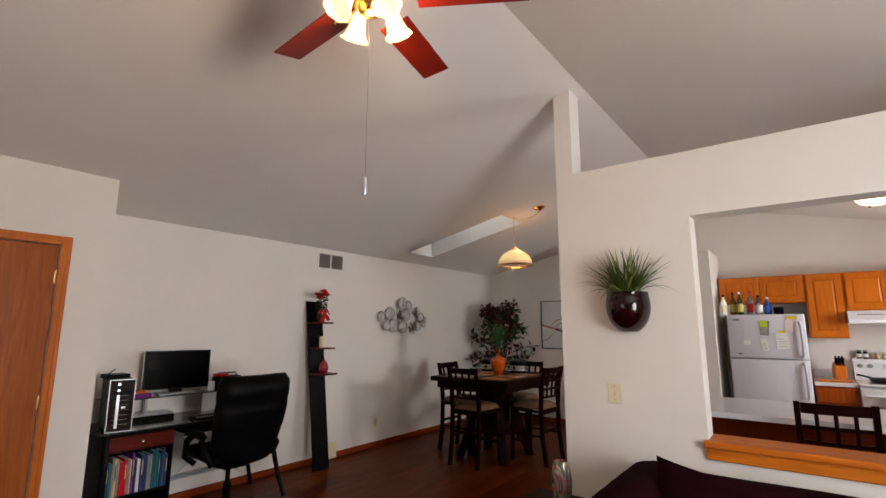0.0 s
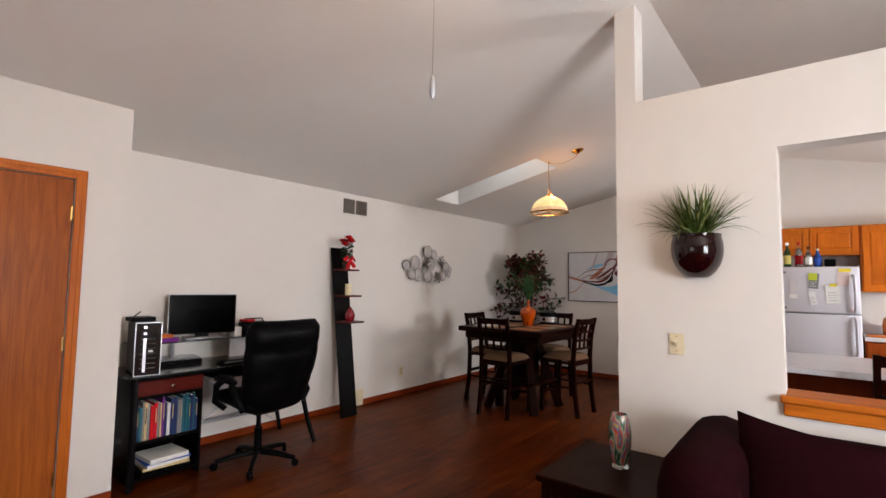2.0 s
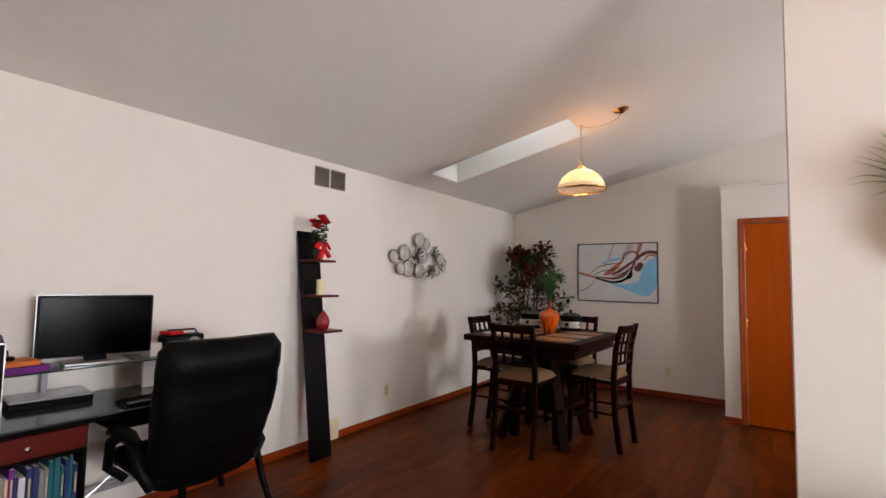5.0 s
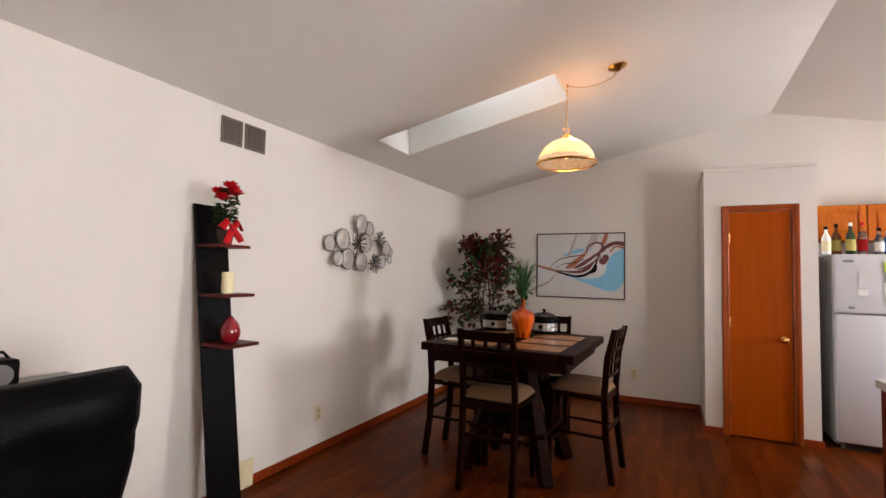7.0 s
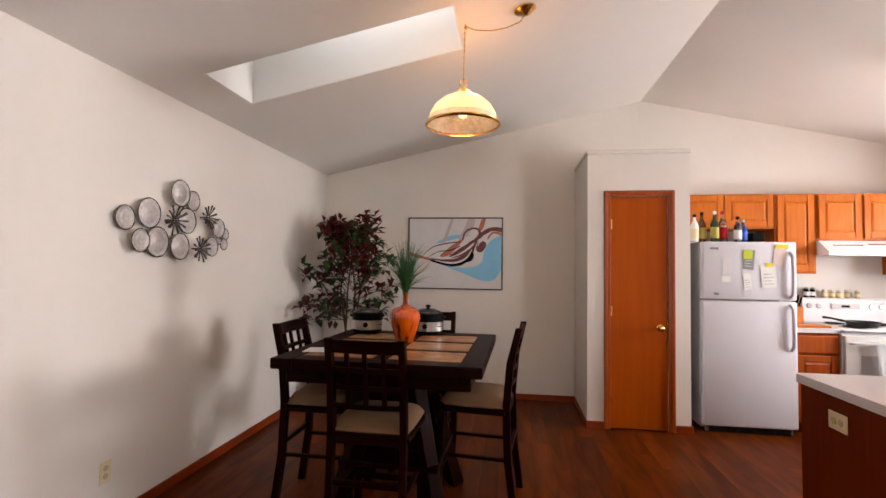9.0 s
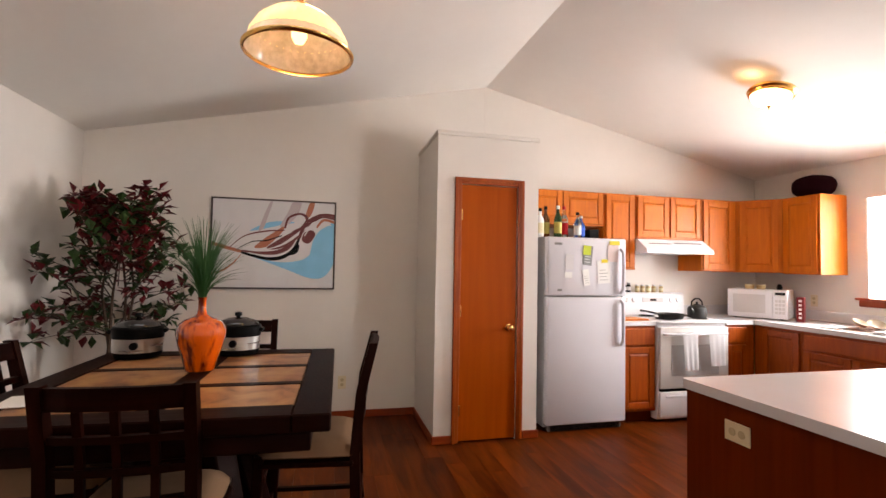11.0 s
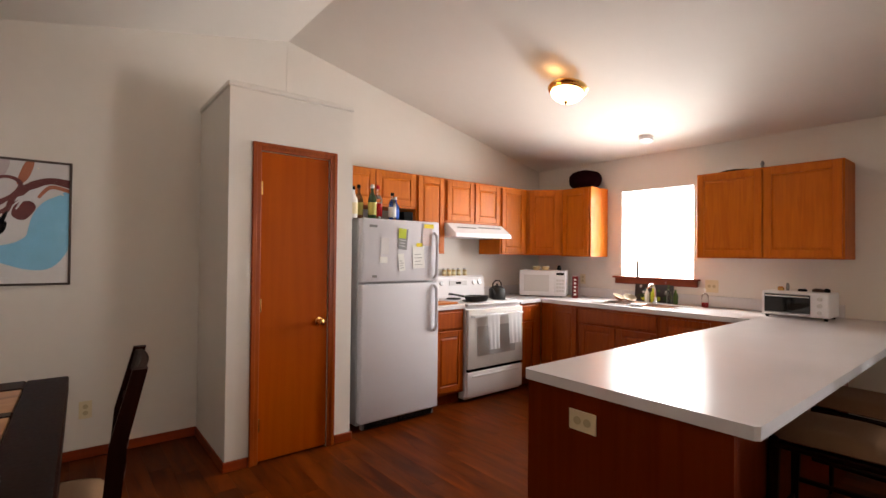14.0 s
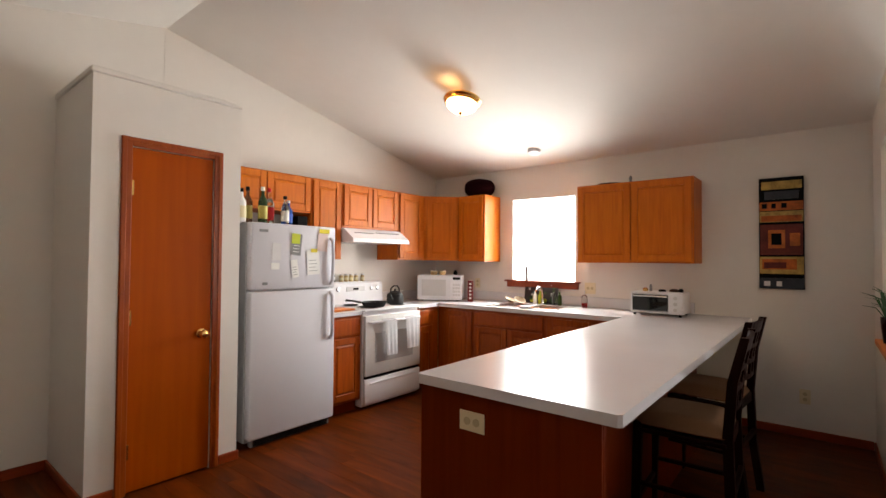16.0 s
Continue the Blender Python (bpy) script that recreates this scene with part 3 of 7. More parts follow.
def kitchen_cabinets():
    g = "kitchen wall cabinets"
    cabinet("short golden oak wall cabinet with two doors above the refrigerator", (-1.815, 8.27, 1.80), 0, 0.885, 0.328, 0.33,
            [("door", 0.012, 0.436, 0.015, 0.318), ("door", 0.446, 0.873, 0.015, 0.318)], group=g)
    cabinet("narrow golden oak wall cabinet beside the range hood", (-0.928, 8.27, 1.385), 0, 0.352, 0.328, 0.745, [("door", 0.020, 0.332, 0.02, 0.725)], group=g)
    cabinet("short golden oak wall cabinet with two doors above the range hood", (-0.574, 8.27, 1.695), 0, 0.772, 0.328, 0.435,
            [("door", 0.018, 0.376, 0.02, 0.415), ("door", 0.396, 0.754, 0.02, 0.415)], group=g)
    cabinet("narrow golden oak wall cabinet above the kettle", (0.200, 8.27, 1.385), 0, 0.438, 0.328, 0.745, [("door", 0.020, 0.385, 0.02, 0.725)], group=g)
    cabinet("golden oak wall cabinet with one door and a bright sunlit side", (0.92, 7.985, 1.37), -90, 0.375, 0.328, 0.76, [("door", 0.020, 0.352, 0.02, 0.74)], group=g)
    cabinet("wide golden oak wall cabinet with two doors beside the window", (0.92, 6.52, 1.37), -90, 1.03, 0.328, 0.745,
            [("door", 0.012, 0.510, 0.015, 0.73), ("door", 0.520, 1.018, 0.015, 0.73)], group=g)
    # the corner unit with its slanted door
    c = thing("kitchen_cabinet", "golden oak corner wall cabinet with a slanted door", "cabinet", (0.640, 8.27, 1.38), 0, g)
    bm = bmesh.new()
    prism(bm, [(0, 0), (0.28, -0.283), (0.608, -0.283), (0.608, 0.328), (0, 0.328)], 2, 0.0, 0.75)
    part("body", bm, OAK, c)
    d = door_front("door", c, 0.03, 0.365, 0.02, 0.73, OAK)
    d.matrix_local = pose(0, 0, 0, 0, 0, -45.3)
    g = "kitchen base cabinets"
    cabinet("golden oak base cabinet with a drawer between refrigerator and range", (-0.94, 7.975, 0), 0, 0.365, 0.62, 0.874,
            [("drawer", 0.02, 0.345, 0.70, 0.85), ("door", 0.02, 0.345, 0.13, 0.68)], True, g)
    cabinet("golden oak corner base cabinet with a drawer beside the range", (0.20, 7.975, 0), 0, 0.345, 0.62, 0.874,
            [("drawer", 0.02, 0.245, 0.70, 0.85), ("door", 0.02, 0.245, 0.13, 0.68)], True, g)
    cabinet("golden oak base cabinet with four doors under the sink", (0.545, 7.97, 0), -90, 1.98, 0.70, 0.874,
            [("door", 0.10, 0.46, 0.13, 0.85), ("drawer", 0.50, 1.28, 0.72, 0.85), ("door", 0.50, 0.885, 0.13, 0.70), ("door", 0.895, 1.28, 0.13, 0.70), ("door", 1.32, 1.72, 0.13, 0.85)], True, g)
    c = thing("peninsula_cabinet", "dark stained peninsula base under the pale countertop", "cabinet", (-2.005, 5.39, 0))
    part("body", B((0.016, 2.485, 0.0, 0.560, 0, 0.874), b=0.002), PANEL, c)
    part("end_panel", B((0, 0.015, -0.200, 0.563, 0, 0.8735), b=0.001), PANEL, c)
    part("support_panel", B((0.016, 0.045, -0.20, -0.005, 0.001, 0.873), b=0.002), PANEL, c)


def countertop():
    z0, z1 = 0.875, 0.915
    c = thing("countertop", "pale laminate kitchen countertop with a long peninsula", "countertop", (0, 0, 0))
    bm = bmesh.new()
    part("slab", B((-0.942, -0.577, 7.95, 8.598, z0, z1), b=0.003), COUNTER, c)
    hx0, hx1, hy0, hy1, xr = 0.62, 1.02, 6.62, 7.36, XR - 0.002
    at = {}
    def v(x, y):
        if (x, y) not in at:
            at[x, y] = bm.verts.new((x, y, z0))
        return at[x, y]
    for poly in (((-2.015, 5.12), (-2.028, 5.133), (-2.028, 5.947), (-2.015, 5.96), (0.52, 5.96), (0.52, 5.12)), ((0.52, 5.12), (0.52, 5.96), (hx0, 5.96), (hx1, 5.96), (xr, 5.96), (xr, 5.12)),
                 ((0.52, 5.96), (0.52, hy0), (hx0, hy0), (hx0, 5.96)), ((hx0, 5.96), (hx0, hy0), (hx1, hy0), (hx1, 5.96)), ((hx1, 5.96), (hx1, hy0), (xr, hy0), (xr, 5.96)),
                 ((0.52, hy0), (0.52, hy1), (hx0, hy1), (hx0, hy0)), ((hx1, hy0), (hx1, hy1), (xr, hy1), (xr, hy0)),
                 ((0.52, hy1), (0.52, 7.95), (hx0, 7.95), (hx0, hy1)), ((hx0, hy1), (hx0, 7.95), (hx1, 7.95), (hx1, hy1)), ((hx1, hy1), (hx1, 7.95), (xr, 7.95), (xr, hy1)),
                 ((0.198, 7.95), (0.198, 8.598), (xr, 8.598), (xr, 7.95), (hx1, 7.95), (hx0, 7.95), (0.52, 7.95))):
        bm.faces.new([v(*q) for q in poly])
    up = bmesh.ops.extrude_face_region(bm, geom=bm.faces[:])
    for q in up["geom"]:
        if isinstance(q, bmesh.types.BMVert):
            q.co.z = z1
    bmesh.ops.recalc_face_normals(bm, faces=bm.faces[:])
    part("slab", bm, COUNTER, c)
    for q in ((-0.942, -0.577, 8.575, 8.597), (0.20, XR - 0.025, 8.575, 8.597), (XR - 0.023, XR - 0.001, 5.55, 8.597)):
        part("backsplash", B((*q, z1 + 0.001, z1 + 0.10), b=0.003), COUNTER, c)


def sink():
    s = thing("kitchen_sink", "stainless steel double bowl sink set in the counter", "sink", (0.82, 6.99, 0.916))
    bm = B((-0.22, -0.175, -0.39, 0.39, 0, 0.006), (0.175, 0.22, -0.39, 0.39, 0, 0.006), (-0.175, 0.175, -0.39, -0.35, 0, 0.006), (-0.175, 0.175, 0.35, 0.39, 0, 0.006), (-0.175, 0.175, -0.02, 0.02, 0, 0.006), b=0.002)
    part("rim", bm, STEEL, s)
    for y0, y1 in ((-0.348, -0.022), (0.022, 0.348)):
        part("bowl", B((-0.174, 0.174, y0, y1, -0.165, -0.160), (-0.174, -0.170, y0, y1, -0.160, -0.001), (0.170, 0.174, y0, y1, -0.160, -0.001), (-0.169, 0.169, y0, y0 + 0.004, -0.160, -0.001), (-0.169, 0.169, y1 - 0.004, y1, -0.160, -0.001)), STEEL, s)
    f = thing("faucet", "chrome kitchen faucet behind the sink", "faucet", (1.11, 6.99, 0.917))
    part("base", L([(0.03, 0), (0.03, 0.01), (0.018, 0.02), (0.016, 0.06)], 20), CHROME, f, smooth=40)
    part("spout", T([(0, 0, 0.055), (-0.01, 0, 0.14), (-0.05, 0, 0.185), (-0.11, 0, 0.185), (-0.15, 0, 0.15)], 0.010, 10), CHROME, f, smooth=60)
    part("lever", T([(0, 0, 0.06), (0.015, 0, 0.085), (0.0, 0.02, 0.11)], 0.006, 8), CHROME, f, smooth=60)


def refrigerator():
    x0, x1, y0, zt = -1.715, -0.96, 7.865, 1.655
    f = thing("refrigerator", "white top-freezer refrigerator with papers held by magnets", "refrigerator", (x0, y0, 0))
    w = x1 - x0
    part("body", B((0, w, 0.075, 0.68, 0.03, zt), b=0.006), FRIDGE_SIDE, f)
    sp = 1.145
    part("freezer_door", B((0, w, 0, 0.072, sp + 0.006, zt), b=0.014, seg=3), FRIDGE, f, smooth=40)
    part("lower_door", B((0, w, 0, 0.072, 0.062, sp - 0.006), b=0.014, seg=3), FRIDGE, f, smooth=40)
    g = part("toe_grille", B((0.03, w - 0.03, 0.03, 0.07, 0.006, 0.058), b=0.003), GREY, f)
    for i in range(5):
        part("slat", B((0.05, w - 0.05, 0.024, 0.029, 0.012 + i * 0.009, 0.017 + i * 0.009)), BLACKPL, g)
    for z0, z1 in ((sp + 0.03, zt - 0.09), (sp - 0.42, sp - 0.03)):
        part("handle", T([(w - 0.055, 0.002, z0), (w - 0.045, -0.022, z0 + 0.03), (w - 0.042, -0.025, (z0 + z1) / 2), (w - 0.045, -0.022, z1 - 0.03), (w - 0.055, 0.002, z1)], 0.0105, 8, 1.3), FRIDGE, f, smooth=50)
    part("badge", B((0.06, 0.13, -0.003, 0.001, zt - 0.07, zt - 0.05)), GREY, f)
    part("badge", B((0.09, 0.13, -0.003, 0.001, sp + 0.045, sp + 0.065)), GREY, f)
    for name, x, z, ww, hh, m, tilt, lab in (("calendar_card", 0.375, 1.50, 0.085, 0.17, GREY, 6, "grey printed card under a lime note on the refrigerator"),
                                             ("paper_sheet", 0.53, 1.36, 0.12, 0.20, PAPER, -3, "white paper sheet on the refrigerator door"),
                                             ("paper_sheet", 0.36, 1.31, 0.06, 0.14, PAPER, -8, "small white note hung on a clip on the refrigerator"),
                                             ("paper_sheet", 0.20, 1.44, 0.075, 0.13, CANVASG, 2, "pale photo print on the freezer door"),
                                             ("paper_sheet", 0.19, 1.33, 0.07, 0.05, PAPER, 0, "small white card on the freezer door"),
                                             ("paper_sheet", 0.62, 1.53, 0.10, 0.16, PINK, 4, "pale pink paper on the freezer door"),
                                             ("sticky_note", 0.635, 1.615, 0.10, 0.035, YELLOW, 0, "yellow sticky note near the top of the freezer door"),
                                             ("sticky_note", 0.365, 1.545, 0.075, 0.08, LIME, 4, "lime sticky note on the freezer door"),
                                             ("sticky_note", 0.535, 1.455, 0.06, 0.03, YELLOW, -2, "yellow sticky note above a white paper sheet")):
        p = one(name, B((-ww / 2, ww / 2, -0.0015, 0, -hh / 2, hh / 2)), m, lab, "paper")
        p.matrix_world = pose(x0 + x, y0 - 0.003 - (0.003 if m in (LIME, YELLOW) else 0), z, 0, tilt, 0)
        if m in (PAPER, GREY) and hh > 0.13:
            for i in range(4):
                part("print_line", B((-ww * 0.35, ww * (0.3 - 0.1 * (i % 2)), -0.0022, -0.0017, -hh * 0.35 + i * hh * 0.14, -hh * 0.35 + i * hh * 0.14 + 0.004)), GREY if m is PAPER else PAPER, p)


def stove():
    x0, y0, w = -0.568, 7.93, 0.760
    s = thing("electric_range", "white electric range with two towels on the oven handle", "stove", (x0, y0, 0))
    part("body", B((0, w, 0.03, 0.655, 0.02, 0.895), b=0.004), WHITE, s)
    part("cooktop", B((-0.002, w + 0.002, -0.012, 0.60, 0.897, 0.918), b=0.008, seg=2), WHITE, s, smooth=40)
    for bx, by, r in ((0.19, 0.16, 0.095), (0.57, 0.16, 0.075), (0.19, 0.43, 0.075), (0.57, 0.43, 0.095)):
        pts, turns = [], 4
        for i in range(turns * 14 + 1):
            a = 2 * math.pi * i / 14
            k = r * (0.2 + 0.8 * i / (turns * 14))
            pts.append((bx + k * math.cos(a), by + k * math.sin(a), 0.927))
        part("burner_coil", T(pts, 0.005, 5), IRON, s)
        part("drip_pan", L([(r + 0.018, 0.0), (r + 0.018, 0.003), (r + 0.008, 0.0015)], 24, (bx, by, 0.9185)), STEEL, s)
    bm = bmesh.new()
    prism(bm, [(0.56, 0.919), (0.655, 0.919), (0.655, 1.15), (0.60, 1.15), (0.575, 1.13)], 0, 0.0, w)
    g = part("backguard", bm, WHITE, s)
    for kx in (0.06, 0.145, 0.60, 0.685):
        k = part("dial_knob", L([(0.026, 0), (0.024, 0.014), (0.020, 0.018)], 16), SILVER, g, smooth=40)
        k.matrix_local = pose(kx, 0.577, 1.075, 84)
    part("clock_panel", B((0.25, 0.50, 0.565, 0.572, 1.05, 1.10), b=0.002), CANVASG, g)
    part("clock_display", B((0.34, 0.41, 0.562, 0.5645, 1.065, 1.085)), BLACKGLASS, g)
    d = part("oven_door", B((0.005, w - 0.005, -0.012, 0.028, 0.305, 0.86), b=0.008, seg=2), OVENWHITE, s, smooth=40)
    part("oven_window", B((0.12, w - 0.12, -0.0155, -0.0125, 0.42, 0.70), b=0.001), OVENGLASS, d, "pale grey oven window")
    part("handle", T([(0.04, -0.012, 0.80), (0.05, -0.045, 0.802), (w / 2, -0.05, 0.802), (w - 0.05, -0.045, 0.802), (w - 0.04, -0.012, 0.80)], 0.012, 8), WHITE, d, smooth=50)
    dr = part("drawer", B((0.005, w - 0.005, -0.010, 0.028, 0.045, 0.275), b=0.008, seg=2), WHITE, s, smooth=40)
    part("drawer_lip", B((0.06, w - 0.06, -0.018, -0.0105, 0.225, 0.245), b=0.003), WHITE, dr)
    # Black strip put in the gap above the drawer for its shade.
    part("gap_shadow_strip", B((0.02, w - 0.02, 0.0, 0.028, 0.278, 0.302)), BLACKPL, s)
    rnd = random.Random(3)
    for tx, tw, drop in ((0.285, 0.165, 0.34), (0.575, 0.18, 0.31)):
        t = thing("dish_towel", "white dish towel hung over the oven handle", "towel", (x0 + tx, y0 - 0.05, 0.802), 0, "oven towels")
        bm = bmesh.new()
        n, mrows = 12, 14
        grid = []
        for j in range(mrows + 1):
            row = []
            for i in range(n + 1):
                u, v = i / n - 0.5, j / mrows
                z = 0.016 - drop * max(0, v - 0.12) / 0.88 if v > 0.12 else 0.016
                y = -0.015 - 0.006 * math.sin(i * 1.5 + 2 * tx * 9) * v if v > 0.12 else 0.028 - 0.36 * v
                row.append(bm.verts.new((u * tw * (1 - 0.12 * v) + 0.02 * (v - 0.3), y - 0.004 * v, z)))
            grid.append(row)
        for a, b in zip(grid, grid[1:]):
            for i in range(n):
                bm.faces.new((a[i], a[i + 1], b[i + 1], b[i]))
        bmesh.ops.solidify(bm, geom=bm.faces[:], thickness=0.004)
        part("cloth", bm, TOWEL, t, smooth=60)


def hood():
    h = thing("range_hood", "white under-cabinet range hood", "range hood", (-0.572, 8.10, 1.555))
    bm = bmesh.new()
    prism(bm, [(0, 0), (0.495, 0), (0.495, 0.136), (0.14, 0.136), (0.0, 0.035)], 0, 0, 0.768)
    part("shell", bm, WHITE, h)
    part("lip", B((-0.002, 0.770, -0.006, 0.0, -0.004, 0.026), b=0.002), WHITE, h)
    c = part("control_strip", B((0.38, 0.70, -0.012, -0.0065, 0.002, 0.022)), GREY, h)
    c.matrix_local = pose(0, 0.085, 0.085, -54 + 0)
    for i in range(9):
        part("vent_slot", B((0.08 + i * 0.028, 0.098 + i * 0.028, 0.064, 0.069, 0.088, 0.095)), BLACKPL, h)


def kitchen_things():
    # microwave
    m = thing("microwave", "white countertop microwave standing across the corner", "microwave", (0.690, 8.075, 0.916), -58)
    part("case", B((-0.255, 0.255, 0.012, 0.36, 0.012, 0.295), b=0.006), WHITE, m)
    d = part("door", B((-0.255, 0.135, -0.012, 0.011, 0.012, 0.295), b=0.005), WHITE, m)
    part("door_window", B((-0.205, 0.075, -0.0145, -0.0125, 0.06, 0.245)), CANVASG, d, "pale mesh door window")
    c = part("control_panel", B((0.137, 0.255, -0.012, 0.011, 0.012, 0.295), b=0.004), WHITE, m)
    part("display", B((0.155, 0.238, -0.0145, -0.0125, 0.245, 0.272)), BLACKGLASS, c)
    for i in range(4):
        for j in range(3):
            part("key", B((0.155 + j * 0.029, 0.178 + j * 0.029, -0.0145, -0.0125, 0.06 + i * 0.038, 0.085 + i * 0.038)), CANVASG, c)
    for x in (-0.2, 0.2):
        for y in (0.05, 0.3):
            part("foot", L([(0.015, 0), (0.015, 0.0125)], 10, (x, y, 0)), BLACKPL, m)
    for dx, dy in ((-0.06, 0.10), (0.04, 0.10)):
        p = (pose(0.690, 8.075, 0, 0, 0, -58) @ Vector((dx - 0.02, dy, 0)))
        j = thing("spread_tub", "small pale tan tub on the microwave", "tub", (p.x, p.y, 1.2125), 0, "tubs on the microwave")
        part("tub", L([(0.036, 0), (0.043, 0.035)], 20), TAN, j, smooth=50)
        part("lid", L([(0.045, 0.0355), (0.045, 0.044), (0.042, 0.046)], 20), CREAM, j, smooth=40)
    p = pose(0.690, 8.075, 0, 0, 0, -58) @ Vector((0.17, 0.14, 0))
    one("small_jar", L([(0.022, 0), (0.026, 0.02), (0.018, 0.045), (0.010, 0.055)], 16), BLACKPL, "small black jar on the microwave", "jar", 50, at=(p.x, p.y, 1.2125))
    b = thing("cracker_box", "narrow dark red box with pale dots beside the microwave", "box", (0.862, 7.765, 0.916), -58)
    part("carton", B((-0.03, 0.03, 0, 0.10, 0, 0.235), b=0.001), mat("dark_red_card", (0.16, 0.015, 0.015), 0.5), b)
    for i in range(5):
        part("dot", B((-0.012, 0.012, -0.0015, -0.0005, 0.03 + i * 0.04, 0.05 + i * 0.04)), PAPER, b)
    # toaster oven
    t = thing("toaster_oven", "white toaster oven with a dark glass door", "toaster oven", (0.825, 5.985, 0.916), -90)
    part("case", B((0, 0.43, 0.004, 0.27, 0.02, 0.205), b=0.012, seg=2), WHITE, t, smooth=40)
    part("front_frame", B((0.004, 0.426, -0.006, 0.0035, 0.024, 0.200), b=0.004), WHITE, t)
    d = part("glass_door", B((0.022, 0.315, -0.014, -0.0065, 0.045, 0.185), b=0.003), BLACKGLASS, t, "dark glass door")
    part("handle", T([(0.03, -0.014, 0.168), (0.035, -0.035, 0.170), (0.30, -0.035, 0.170), (0.305, -0.014, 0.168)], 0.006, 8), CHROME, d, smooth=50)
    part("trim_bar", B((0.022, 0.315, -0.012, -0.0065, 0.028, 0.042), b=0.002), CHROME, t)
    for z in (0.06, 0.11, 0.16):
        k = part("dial_knob", L([(0.016, 0), (0.014, 0.014)], 14), CANVASG, t, smooth=40)
        k.matrix_local = pose(0.37, -0.0065, z, 90)
    for x in (0.03, 0.40):
        for y in (0.03, 0.24):
            part("foot", L([(0.012, 0), (0.012, 0.0205)], 10, (x, y, 0)), BLACKPL, t)
    for i, (x, r, h, mm, nm) in enumerate(((0.10, 0.022, 0.030, BRASS, "brass trinket"), (0.14, 0.012, 0.06, GREY, "thin grey trinket"), (0.24, 0.03, 0.02, BLACKPL, "low black tin"), (0.33, 0.035, 0.025, BARK, "round brown tin"), (0.39, 0.02, 0.03, BLACKPL, "small black tin"))):
        one("tin" if i > 1 else "trinket", L([(r, 0), (r, h * 0.7), (r * 0.6, h)], 14), mm, nm + " on the toaster oven", "trinket", 40, at=(0.93 + 0.02 * (i % 2), 5.985 - x, 1.1225))
    # pan and kettle
    p = thing("skillet", "black cast iron skillet on the range", "pan", (-0.36, 8.03, 0.933), -25)
    part("pan", L([(0.10, 0), (0.125, 0.045), (0.120, 0.045), (0.097, 0.006)], 28, cap=True), IRON, p, smooth=40)
    part("handle", T([(-0.115, 0.03, 0.038), (-0.20, 0.06, 0.055), (-0.26, 0.08, 0.060)], [0.014, 0.011, 0.014], 8, 0.6), IRON, p, smooth=50)
    k = thing("kettle", "black enamel kettle on the back burner", "kettle", (-0.005, 8.10, 0.933), 0)
    part("pot", L([(0.080, 0), (0.085, 0.012), (0.085, 0.085), (0.072, 0.108), (0.038, 0.118)], 24), IRON, k, smooth=50)
    part("lid", L([(0.038, 0.1185), (0.03, 0.128), (0.008, 0.132), (0.011, 0.148), (0.004, 0.152)], 20), IRON, k, smooth=50)
    part("handle", T([(-0.065, 0, 0.10), (-0.06, 0, 0.155), (-0.02, 0, 0.182), (0.03, 0, 0.18), (0.06, 0, 0.15), (0.063, 0, 0.10)], 0.007, 8), BLACKPL, k, smooth=60)
    part("spout", T([(-0.07, -0.03, 0.05), (-0.105, -0.045, 0.085), (-0.12, -0.05, 0.11)], [0.018, 0.012, 0.009], 8), IRON, k, smooth=60)
    # jars along the backguard
    for i in range(7):
        x = -0.50 + (0, 0.055, 0.16, 0.225, 0.29, 0.36, 0.45)[i]
        dark = i < 2
        s = thing("spice_jar", "dark pepper mill on the range back" if dark else "small glass spice jar on the range back", "jar", (x, 8.556, 1.1515), 0, "spice jars")
        h = 0.095 if dark else 0.075
        part("jar", L([(0.022, 0), (0.022, h * 0.75), (0.016, h * 0.85)], 14), BLACKPL if dark else TAN, s, smooth=50)
        part("cap", L([(0.018, h * 0.86), (0.018, h), (0.015, h + 0.004)], 14), GREY if dark else CANVASG, s, smooth=50)
        part("label_band", L([(0.0228, h * 0.2), (0.0228, h * 0.6)], 14), PAPER if dark else CREAM, s)
    # knife block and board
    k = thing("knife_block", "wooden knife block full of black-handled knives", "knife block", (-0.70, 8.42, 0.916), 12)
    bm = bmesh.new()
    prism(bm, [(-0.07, 0), (0.06, 0), (0.085, 0.10), (0.02, 0.19), (-0.07, 0.15)], 0, -0.05, 0.05)
    part("block", bm, OAK, k)
    for i in range(3):
        for j in range(2):
            part("knife_handle", T([(-0.03 + i * 0.03, -0.04 + j * 0.045, 0.155 + j * 0.02), (-0.03 + i * 0.03, -0.075 + j * 0.04, 0.245 + j * 0.02)], 0.009, 6), BLACKPL, k, smooth=40)
    one("cutting_board", B((-0.15, 0.15, -0.10, 0.10, 0, 0.016), b=0.004), OAK_X, "pale wooden cutting board on the counter", "cutting board", at=(-0.765, 8.10, 0.9165), rz=4)
    # bottles on the refrigerator
    data = ((-1.742, 0.034, 0.245, PAPER, CREAM, BLACKPL, "cream liqueur bottle with a round cream label"), (-1.650, 0.036, 0.275, AMBER, LABELGOLD, BLACKPL, "dark amber rum bottle with a low yellow label"),
            (-1.572, 0.034, 0.275, GREENGL, LABELGOLD, PAPER, "green wine bottle with a yellow label"), (-1.470, 0.036, 0.285, GLASS, RED, RED, "clear bottle with a red label and red cap"),
            (-1.380, 0.032, 0.225, GLASS, PAPER, BLACKPL, "clear vodka bottle with a white label"), (-1.300, 0.036, 0.205, BLUEGL, BLUE, CANVASG, "blue bottle with a blue label and pale cap"))
